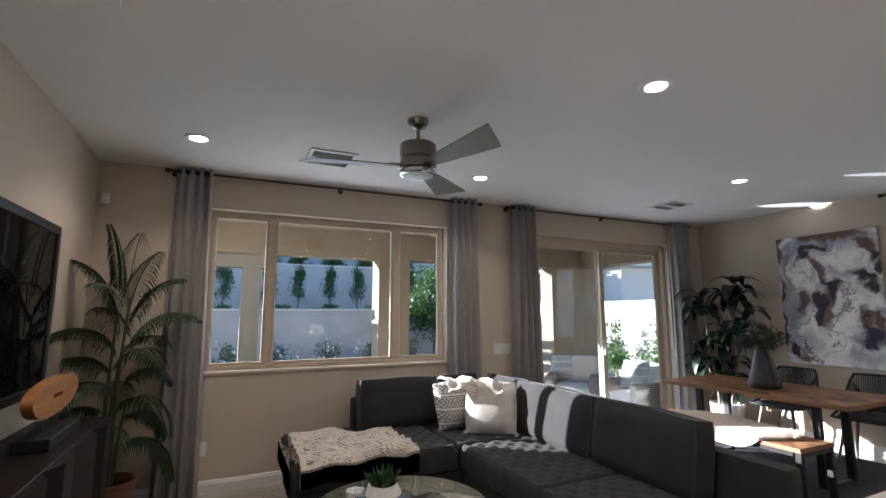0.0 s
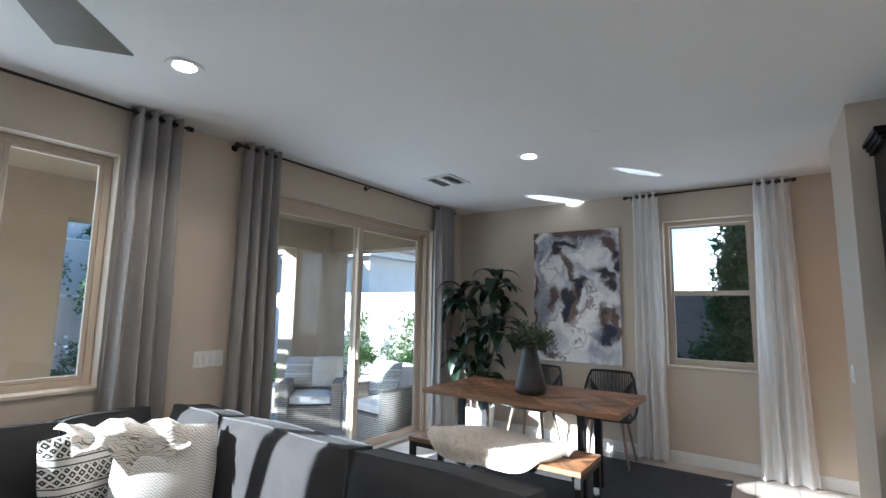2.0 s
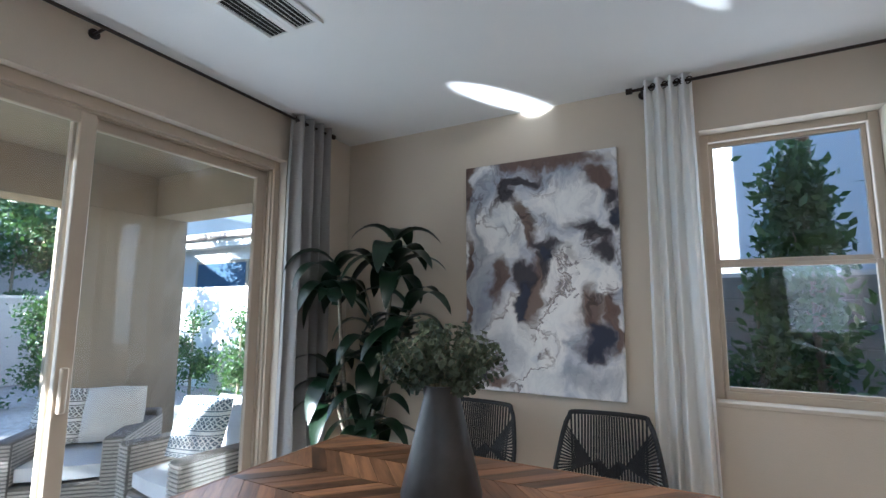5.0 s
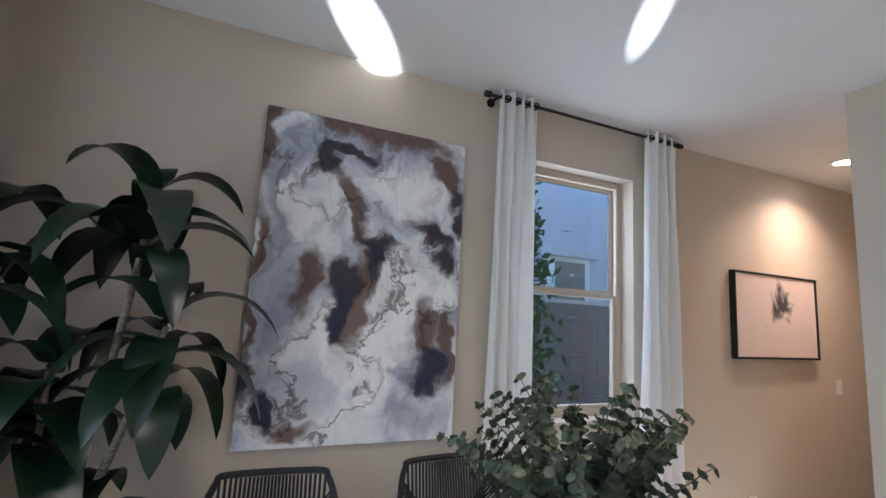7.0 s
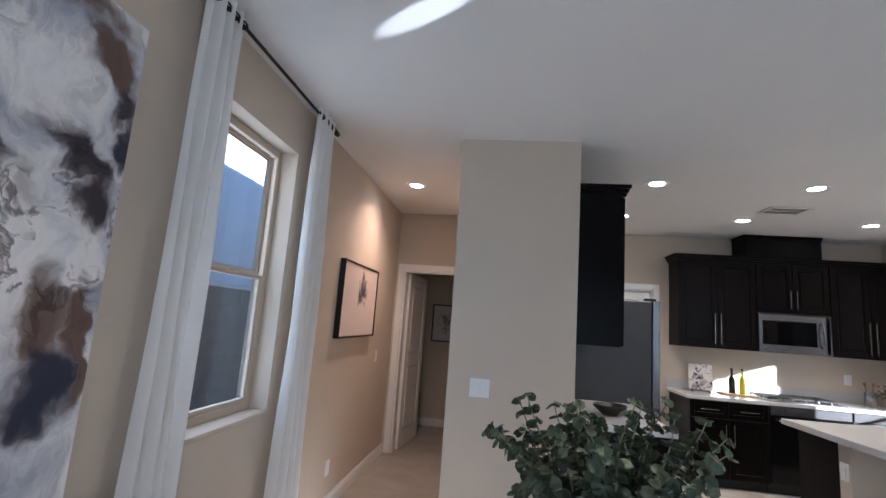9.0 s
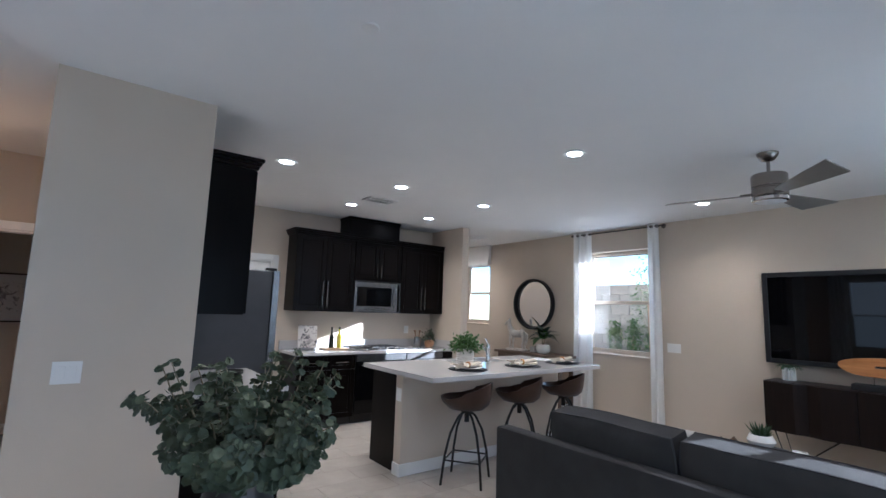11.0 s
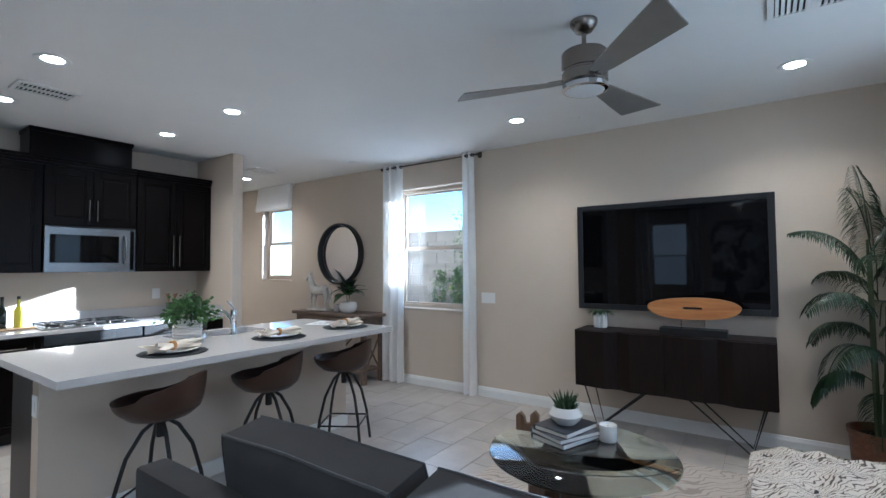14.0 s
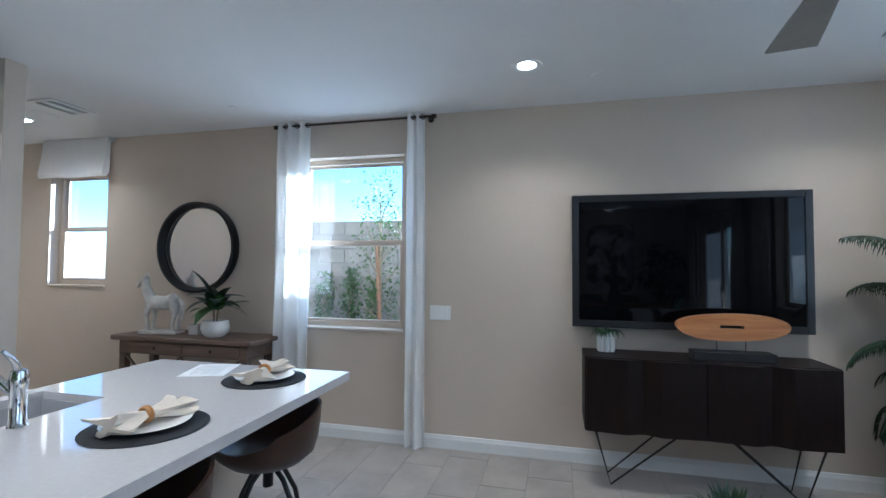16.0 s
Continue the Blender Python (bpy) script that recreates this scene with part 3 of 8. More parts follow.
def pattern_cloth(name, base, ink, kind, scale):
    m, nt, b = mat(name)
    v = coords(nt)
    w = node(nt, "ShaderNodeTexWave", Scale=scale, Distortion=0.0 if kind != "blot" else 8.0)
    w.bands_direction = "DIAGONAL"
    mp = nt.nodes.new("ShaderNodeMapping")
    nt.links.new(v, mp.inputs[0])
    nt.links.new(mp.outputs[0], w.inputs[0])
    ch = node(nt, "ShaderNodeTexVoronoi", Scale=scale * (1.1 if kind != "blot" else 0.8))
    nt.links.new(v, ch.inputs["Vector"])
    ma = nt.nodes.new("ShaderNodeMath")
    ma.operation = "MULTIPLY"
    nt.links.new(w.outputs["Fac"], ma.inputs[0])
    nt.links.new(ch.outputs["Distance"], ma.inputs[1])
    nt.links.new(ramp(nt, ma.outputs[0], [(0.12, base), (0.17, ink), (0.30, ink), (0.36, base)]), b.inputs["Base Color"])
    b.inputs["Roughness"].default_value = 0.95
    bump(nt, b, noise_tex(nt, v, 700, 2), 0.4, 0.002)
    return m


def math_node(nt, op, a, b=None, c=None):
    n = nt.nodes.new("ShaderNodeMath")
    n.operation = op
    for i, val in enumerate((a, b, c)):
        if val is None:
            continue
        if isinstance(val, (int, float)):
            n.inputs[i].default_value = val
        else:
            nt.links.new(val, n.inputs[i])
    return n.outputs[0]


def banded_cloth(name, base, ink, kind):
    """Woven cloth: rows of diamonds and dots between plain bands, or fine chevron rows."""
    m, nt, b = mat(name)
    v = coords(nt)
    sp = nt.nodes.new("ShaderNodeSeparateXYZ")
    nt.links.new(v, sp.inputs[0])
    x, z = sp.outputs["X"], sp.outputs["Z"]
    if kind == "chevron":
        zz = math_node(nt, "ADD", z, math_node(nt, "PINGPONG", x, 0.017))
        f = math_node(nt, "PINGPONG", zz, 0.0065)
        mask = math_node(nt, "GREATER_THAN", f, 0.0036)
    else:
        dx = math_node(nt, "PINGPONG", x, 0.018)
        dz = math_node(nt, "PINGPONG", z, 0.021)
        diamond = math_node(nt, "PINGPONG", math_node(nt, "ADD", dx, dz), 0.0105)
        figure = math_node(nt, "GREATER_THAN", diamond, 0.0058)
        band = math_node(nt, "GREATER_THAN", math_node(nt, "PINGPONG", math_node(nt, "ADD", z, 0.02), 0.058), 0.022)
        line = math_node(nt, "LESS_THAN", math_node(nt, "ABSOLUTE", math_node(nt, "SUBTRACT", math_node(nt, "PINGPONG", math_node(nt, "ADD", z, 0.02), 0.058), 0.014)), 0.003)
        mask = math_node(nt, "MAXIMUM", math_node(nt, "MULTIPLY", figure, band), line)
    nt.links.new(ramp(nt, mask, [(0.2, base), (0.8, ink)]), b.inputs["Base Color"])
    b.inputs["Roughness"].default_value = 0.95
    bump(nt, b, noise_tex(nt, v, 700, 2), 0.4, 0.002)
    return m


P_A = banded_cloth("print_geometric", (0.75, 0.72, 0.66), (0.05, 0.045, 0.045), "diamond")
P_B = banded_cloth("print_chevron", (0.74, 0.71, 0.66), (0.36, 0.33, 0.29), "chevron")
P_C = pattern_cloth("print_throw", (0.60, 0.53, 0.44), (0.10, 0.07, 0.05), "blot", 15)
P_D = banded_cloth("print_blue", (0.50, 0.52, 0.52), (0.02, 0.045, 0.08), "diamond")
M_CREAM = cloth("cream_cloth", (0.70, 0.66, 0.58), 600)
for nm, lb, m_, at, rz, tilt, sz in (("throw_pillow", "cream pillow printed with black geometric figures", P_A, (2.30, 4.24, 0.66), 6, 70, 0.42),
                                     ("throw_pillow", "cream pillow woven with grey chevron stripes", P_B, (2.50, 3.94, 0.67), -34, 68, 0.45)):
    c = thing(nm, lb + " on the sofa", "throw pillow", "sofa pillows", at=at, rz=rz)
    part("cover", pillow(bmesh.new(), sz, sz, 0.17, pose(0, 0, 0, tilt, 0, 0), edge=0.06), m_, c, smooth=True)
    rot = pose(0, 0, 0, tilt, 0, 0)
    for sx in (-1, 1):
        tb = bmesh.new()
        for q in range(7):
            a_ = q / 7 * 6.28
            tube(tb, [rot @ Vector((sx * sz * 0.47, -sz * 0.47, 0)), rot @ Vector((sx * (sz * 0.49 + 0.02 * math.cos(a_)), -sz * 0.49 + 0.02 * math.sin(a_), 0.012 * math.sin(a_ * 2)))], 0.003, 5)
        part("tassel", tb, M_CREAM, c, "cream corner tassel", kind="stuff")


def draped(name, label, category, material, pts_fn, nu, nv, th=0.012):
    """A sheet laid over other things; pts_fn(u, v) gives its upper face."""
    bm = bmesh.new()
    T = [[bm.verts.new(pts_fn(i / nu, j / nv)) for j in range(nv + 1)] for i in range(nu + 1)]
    B = [[bm.verts.new(Vector(pts_fn(i / nu, j / nv)) - Vector((0, 0, th))) for j in range(nv + 1)] for i in range(nu + 1)]
    for i in range(nu):
        for j in range(nv):
            bm.faces.new((T[i][j], T[i + 1][j], T[i + 1][j + 1], T[i][j + 1]))
            bm.faces.new((B[i][j], B[i][j + 1], B[i + 1][j + 1], B[i + 1][j]))
    for i in range(nu):
        bm.faces.new((T[i][0], B[i][0], B[i + 1][0], T[i + 1][0]))
        bm.faces.new((T[i][nv], T[i + 1][nv], B[i + 1][nv], B[i][nv]))
    for j in range(nv):
        bm.faces.new((T[0][j], T[0][j + 1], B[0][j + 1], B[0][j]))
        bm.faces.new((T[nu][j], B[nu][j], B[nu][j + 1], T[nu][j + 1]))
    c = thing(name, label, category)
    part("cloth", bm, material, c, smooth=True)
    return c


def throw_fn(u, v):
    x = 0.80 + 0.92 * u
    s = v * 1.35
    f = 0.012 * math.sin(17 * u + 3 * v) + 0.01 * math.sin(31 * v + 5 * u)
    if u < 0.06:
        return (0.815 - 0.01, 3.72 + 0.85 * v, 0.30 + 0.17 * (u / 0.06) + 0.0)
    y = 4.42 - 0.75 * v
    z = 0.485 + f
    if v > 0.93:
        return (x, 3.665, 0.485 - (v - 0.93) / 0.07 * 0.14 + f)
    return (x, y + 0.05 * math.sin(6 * u), z + 0.02 * abs(math.sin(4 * u + 6 * v)))


draped("throw_blanket", "tan and black patterned woven throw blanket spread over the sofa end", "blanket", P_C, throw_fn, 40, 34, 0.018)


def scarf_fn(u, v):
    x = 2.16 + 0.40 * u
    hem = 0.07 + 0.20 * math.exp(-((u - 0.6) / 0.2) ** 2)
    y = 4.33 - 0.18 * min(1, v / 0.45) - 0.08 * v - 0.24 * u
    z = 0.905 - hem * max(0, (v - 0.35) / 0.65) - 0.03 * abs(u - 0.5) + 0.014 * math.sin(14 * u + 5 * v) + 0.008 * math.sin(31 * u)
    return (x, y, z)


draped("scarf", "cream scarf with grey-brown flower print draped over the sofa pillows", "scarf", pattern_cloth("print_scarf", (0.72, 0.67, 0.59), (0.22, 0.18, 0.15), "blot", 18), scarf_fn, 22, 18, 0.006)

# coffee table
ct = thing("coffee_table", "round glass coffee table on a dark tree trunk base", "coffee table", at=(1.30, 2.90, 0))
M_CLEAR = plain("clear_glass", (0.85, 0.95, 0.92), 0.02, var=0.0, tr=1.0)
M_CLEAR.node_tree.nodes["Principled BSDF"].inputs["IOR"].default_value = 1.45
part("glass_top", lathe(bmesh.new(), [(0, 0.405), (0.495, 0.405), (0.50, 0.409), (0.50, 0.415), (0.495, 0.419), (0, 0.419)], n=64), M_CLEAR, ct, "thick clear round glass top", smooth=True)
M_TRUNK = wood("trunk_wood", (0.045, 0.022, 0.014), (0.16, 0.085, 0.05), 2.2, 0.5, axis=2)
bm = bmesh.new()
rows, rnd = [], random.Random(4)
nn = 56
for j, z in enumerate((0.0, 0.06, 0.16, 0.28, 0.36, 0.4035)):
    rows.append([bm.verts.new(((0.27 - 0.05 * z + 0.045 * math.sin(5 * a + z) + 0.030 * math.sin(11 * a + 2) + 0.015 * math.sin(23 * a + 9 * z)) * math.cos(a) * (1.1 if j == 0 else 1),
                               (0.23 + 0.045 * math.sin(5 * a + z) + 0.030 * math.sin(11 * a + 2) + 0.015 * math.sin(23 * a)) * math.sin(a) * (1.1 if j == 0 else 1), z)) for a in [2 * math.pi * k / nn for k in range(nn)]])
for r0, r1 in zip(rows, rows[1:]):
    for k in range(nn):
        bm.faces.new((r0[k], r0[(k + 1) % nn], r1[(k + 1) % nn], r1[k]))
bm.faces.new(rows[-1])
bm.faces.new(rows[0][::-1])
part("trunk_base", bm, M_TRUNK, ct, "gnarled dark root wood base", smooth=True)
M_PAPER = plain("paper", (0.72, 0.70, 0.66), 0.8, bmp=0.4, bscale=500, stretch=(1, 1, 40))
M_BOOKD = plain("dark_book_cover", (0.02, 0.022, 0.028), 0.5)
M_BOOKG = plain("grey_book_cover", (0.10, 0.10, 0.11), 0.5)


def book(label, at, w, d, h, cover, rz=0, group="stacked books"):
    k = thing("book", label, "book", group, at=at, rz=rz)
    part("pages", bx(-w / 2 + 0.006, -d / 2 + 0.006, 0.003, w / 2 - 0.002, d / 2 - 0.006, h - 0.003), M_PAPER, k, "white page block")
    b = bx(-w / 2, -d / 2, 0, w / 2, d / 2, 0.003)
    box(b, -w / 2, -d / 2, h - 0.003, w / 2, d / 2, h)
    box(b, -w / 2 - 0.003, -d / 2, 0, -w / 2, d / 2, h)
    part("cover", b, cover, k)
    return k


book("closed dark hardcover book on the glass coffee table", (1.16, 2.76, 0.42), 0.24, 0.32, 0.030, M_BOOKD, 70)
book("closed grey hardcover book in the coffee table stack", (1.16, 2.765, 0.4505), 0.25, 0.33, 0.026, M_BOOKG, 64)
book("closed black hardcover book under the white planter", (1.155, 2.76, 0.477), 0.23, 0.30, 0.028, M_BOOKD, 75)


def blade(bm, base, direction, length, width, droop, fold=0.25, seg=5, tip=1.0):
    """A folded leaf strip that leaves base in a direction and bends down."""
    d = Vector(direction).normalized()
    side = d.cross(Vector((0, 0, 1)))
    side = side.normalized() if side.length > 1e-3 else Vector((1, 0, 0))
    p, prev = Vector(base), None
    for k in range(seg + 1):
        t = k / seg
        w = width * (math.sin(math.pi * min(1, (0.12 + 0.88 * t) ** 0.75)) ** 0.8 if tip else 1) * 0.5
        up = side.cross(d).normalized()
        row = [bm.verts.new(p - side * w + up * w * fold), bm.verts.new(p), bm.verts.new(p + side * w + up * w * fold)]
        if prev:
            bm.faces.new((prev[0], prev[1], row[1], row[0]))
            bm.faces.new((prev[1], prev[2], row[2], row[1]))
        prev = row
        p = p + d * (length / seg)
        d = (d + Vector((0, 0, -droop / seg))).normalized()
    return p


def leaf_mat(name, dark, light, rough=0.4, through=0.15):
    m, nt, b = mat(name)
    v = coords(nt)
    geo = nt.nodes.new("ShaderNodeNewGeometry")
    ad = nt.nodes.new("ShaderNodeMath")
    ad.operation = "ADD"
    sc = nt.nodes.new("ShaderNodeMath")
    sc.operation = "MULTIPLY"
    sc.inputs[1].default_value = 0.5
    nt.links.new(geo.outputs["Random Per Island"], ad.inputs[0])
    nt.links.new(noise_tex(nt, v, 30, 3), ad.inputs[1])
    nt.links.new(ad.outputs[0], sc.inputs[0])
    nt.links.new(ramp(nt, sc.outputs[0], [(0.2, dark), (0.8, light)]), b.inputs["Base Color"])
    b.inputs["Roughness"].default_value = rough
    out = nt.nodes["Material Output"]
    t = nt.nodes.new("ShaderNodeBsdfTranslucent")
    t.inputs[0].default_value = (*light, 1)
    mix = nt.nodes.new("ShaderNodeMixShader")
    mix.inputs[0].default_value = through
    nt.links.new(b.outputs[0], mix.inputs[1])
    nt.links.new(t.outputs[0], mix.inputs[2])
    nt.links.new(mix.outputs[0], out.inputs[0])
    return m


L_SUCC = leaf_mat("succulent_leaf", (0.015, 0.035, 0.014), (0.05, 0.10, 0.035))
L_PALM = leaf_mat("palm_leaf", (0.004, 0.012, 0.004), (0.022, 0.050, 0.012))
L_DARK = leaf_mat("dracaena_leaf", (0.004, 0.013, 0.006), (0.015, 0.036, 0.014), 0.32, 0.08)
L_EUC = leaf_mat("eucalyptus_leaf", (0.024, 0.038, 0.022), (0.105, 0.125, 0.07), 0.6)
L_GREEN = leaf_mat("garden_leaf", (0.02, 0.05, 0.012), (0.08, 0.15, 0.035), 0.5, 0.25)
L_HERB = leaf_mat("herb_leaf", (0.02, 0.06, 0.015), (0.09, 0.17, 0.04), 0.5)
M_CERAM = plain("white_ceramic", (0.76, 0.74, 0.70), 0.22, var=0.02)
M_SOIL = plain("soil", (0.03, 0.022, 0.016), 0.95, scale=60, bmp=0.8, bscale=60)
M_STEM = plain("plant_stem", (0.20, 0.17, 0.11), 0.8, var=0.3, scale=30, bmp=0.5, bscale=90, stretch=(1, 1, 4))

pot = thing("succulent_planter", "white glazed tapered bowl with small green succulents", "planter", at=(1.15, 2.76, 0.505))
part("bowl", lathe(bmesh.new(), [(0, 0), (0.055, 0), (0.085, 0.03), (0.098, 0.055), (0.075, 0.10), (0.068, 0.10), (0.088, 0.055), (0.05, 0.02), (0, 0.02)], n=36), M_CERAM, pot, smooth=True)
part("soil", lathe(bmesh.new(), [(0, 0.075), (0.075, 0.075), (0.075, 0.08), (0, 0.085)], n=20), M_SOIL, pot)
bm, rnd = bmesh.new(), random.Random(11)
for k in range(90):
    a, r = rnd.uniform(0, 6.28), rnd.uniform(0, 0.055)
    blade(bm, (r * math.cos(a), r * math.sin(a), 0.08), (math.cos(a) * 0.8, math.sin(a) * 0.8, rnd.uniform(0.7, 2.5)), rnd.uniform(0.05, 0.12), 0.016, 0.2, 0.5, 3)
part("foliage", bm, L_SUCC, pot, "small pointed green leaves")
cd = thing("candle", "white jar candle on the glass coffee table", "candle", at=(1.06, 2.98, 0.42))
part("jar", lathe(bmesh.new(), [(0, 0), (0.045, 0), (0.05, 0.006), (0.05, 0.095), (0.046, 0.095), (0.046, 0.08), (0, 0.08)], n=32), M_CERAM, cd, smooth=True)
part("wick", cyl(bmesh.new(), (0, 0, 0.08), (0, 0, 0.092), 0.0015, n=6), M_BLACKM, cd)

wp = thing("wood_figure", "small notched brown wooden ornament on the glass coffee table", "ornament", at=(1.16, 2.52, 0.42), rz=100)
b_ = bmesh.new()
out2 = [(-0.07, 0), (0.07, 0), (0.07, 0.10), (0.045, 0.125), (0.02, 0.10), (0.018, 0.05), (-0.012, 0.045), (-0.02, 0.085), (-0.045, 0.11), (-0.07, 0.09)]
for y in (-0.018, 0.018):
    b_.faces.new([b_.verts.new((x, y, z)) for x, z in out2])
b_.verts.ensure_lookup_table()
for i in range(10):
    j = (i + 1) % 10
    b_.faces.new((b_.verts[i], b_.verts[j], b_.verts[10 + j], b_.verts[10 + i]))
part("block", b_, wood("ornament_wood", (0.10, 0.06, 0.035), (0.24, 0.15, 0.09), 3, 0.5, axis=2), wp)

# area rug under the coffee table
M_RUG = pattern_cloth("distressed_rug", (0.50, 0.44, 0.37), (0.33, 0.28, 0.23), "blot", 5)
part("rug_body", bx(0.05, 2.10, -0.001, 2.26, 4.60, 0.012, r=0.004), M_RUG, thing("area_rug", "faded beige patterned area rug under the coffee table", "rug"))

# television and console
tv = thing("television", "large flat black television mounted on the wall", "television")
b = bmesh.new()
frame_ring(b, "y", WX + 0.03, WX + 0.075, 2.26, 3.83, 1.03, 2.01, 0.05, 0.004)
part("bezel", b, plain("tv_bezel", (0.012, 0.012, 0.013), 0.35), tv)
part("screen", bx(WX + 0.055, 2.31, 1.08, WX + 0.066, 3.78, 1.96), M_BLACKGLASS, tv, "dark glossy screen")
part("back_mount", bx(WX, 2.7, 1.25, WX + 0.055, 3.4, 1.8), M_BLACKM, tv)
M_WALNUT = wood("dark_walnut", (0.006, 0.0037, 0.003), (0.017, 0.0098, 0.0068), 2.5, 0.45, axis=2)
M_WALNUT.node_tree.nodes["Principled BSDF"].inputs["Specular IOR Level"].default_value = 0.2
mc = thing("media_console", "dark walnut media console with faceted doors on wire legs", "media console")
part("body", bx(WX + 0.05, 2.33, 0.38, -0.262, 3.81, 0.87, r=0.003), M_WALNUT, mc)
ys = [2.335, 2.70, 3.07, 3.44, 3.805]
for k, (y0, y1) in enumerate(zip(ys, ys[1:])):
    bm = bmesh.new()
    y0, y1 = y0 + 0.003, y1 - 0.003
    xf = -0.26
    # each door has one raised vertical facet
    o, i_ = (y1, y0) if k % 2 == 0 else (y0, y1)
    mid = o + (i_ - o) * 0.28
    pts = [(xf, o, 0.384), (xf + 0.045, mid, 0.384), (xf + 0.02, i_, 0.384)]
    bot = [bm.verts.new(p) for p in pts] + [bm.verts.new((xf, i_, 0.384))]
    topv = [bm.verts.new((p[0], p[1], 0.866)) for p in pts] + [bm.verts.new((xf, i_, 0.866))]
    for a in range(4):
        bm.faces.new((bot[a], bot[(a + 1) % 4], topv[(a + 1) % 4], topv[a]))
    bm.faces.new(bot)
    bm.faces.new(topv)
    part("door", bm, M_WALNUT, mc, "faceted dark walnut door")
for y in (2.50, 3.64):
    s = 1 if y < 3 else -1
    for x, foot in ((WX + 0.10, WX + 0.14), (-0.30, -0.34)):
        g = bmesh.new()
        tube(g, [(x, y - 0.10 * s, 0.38), (foot, y, 0.008), (x, y + 0.42 * s, 0.38)], 0.007, 8)
        part("hairpin_leg", g, M_BLACKM, mc, "angled black wire leg", smooth=True)
sl = thing("wood_slice_sculpture", "polished orange wood slice with a slot on black stand", "sculpture", at=(-0.40, 3.26, 0.87))
M_SLICE = wood("slice_wood", (0.34, 0.12, 0.03), (0.62, 0.29, 0.09), 2.0, 0.35, axis=1)
bm = bmesh.new()
N = 64
out_, inn = [], []
for side in (-1, 1):
    ro, ri = [], []
    for k in range(N):
        a = 2 * math.pi * k / N
        ro.append(bm.verts.new((side * 0.022, 0.335 * math.cos(a) * (1 + 0.03 * math.sin(3 * a)), 0.215 + 0.095 * math.sin(a) * (1 + 0.08 * math.sin(2 * a + 1)))))
        ri.append(bm.verts.new((side * 0.022, 0.07 * max(-1, min(1, 1.3 * math.cos(a))), 0.218 + 0.010 * max(-1, min(1, 2 * math.sin(a))))))
    out_.append(ro)
    inn.append(ri)
for k in range(N):
    q = (k + 1) % N
    bm.faces.new((out_[0][k], out_[0][q], out_[1][q], out_[1][k]))
    bm.faces.new((inn[0][k], inn[1][k], inn[1][q], inn[0][q]))
    for s_ in (0, 1):
        bm.faces.new((out_[s_][k], out_[s_][q], inn[s_][q], inn[s_][k]))
part("wood_slice", bm, M_SLICE, sl, smooth=True)
part("stand", bx(-0.07, -0.24, 0.0, 0.07, 0.24, 0.055, r=0.004), M_BLACKM, sl, "black block stand")
for y in (-0.085, 0.085):
    part("pin", cyl(bmesh.new(), (0, y, 0.055), (0, y, 0.135), 0.003, n=8), M_STEEL, sl)
v_ = thing("ribbed_vase", "small white ribbed vase with trailing green plant", "vase", at=(-0.50, 2.49, 0.87))
bm = bmesh.new()
for k in range(7):
    a = k / 7 * 6.28
    lathe(bm, [(0, 0), (0.018, 0.002), (0.022, 0.03), (0.020, 0.10), (0.014, 0.135), (0, 0.14)], (0.032 * math.cos(a), 0.042 * math.sin(a), 0), 12)
part("vase_body", bm, M_CERAM, v_, smooth=True)
bm, rnd = bmesh.new(), random.Random(5)
for k in range(60):
    a = rnd.uniform(0, 6.28)
    blade(bm, (0.02 * math.cos(a), 0.03 * math.sin(a), 0.135), (math.cos(a), math.sin(a), 0.8), rnd.uniform(0.07, 0.14), 0.012, rnd.uniform(1.5, 3.2), 0.3, 6)
part("trailing_leaves", bm, L_SUCC, v_)


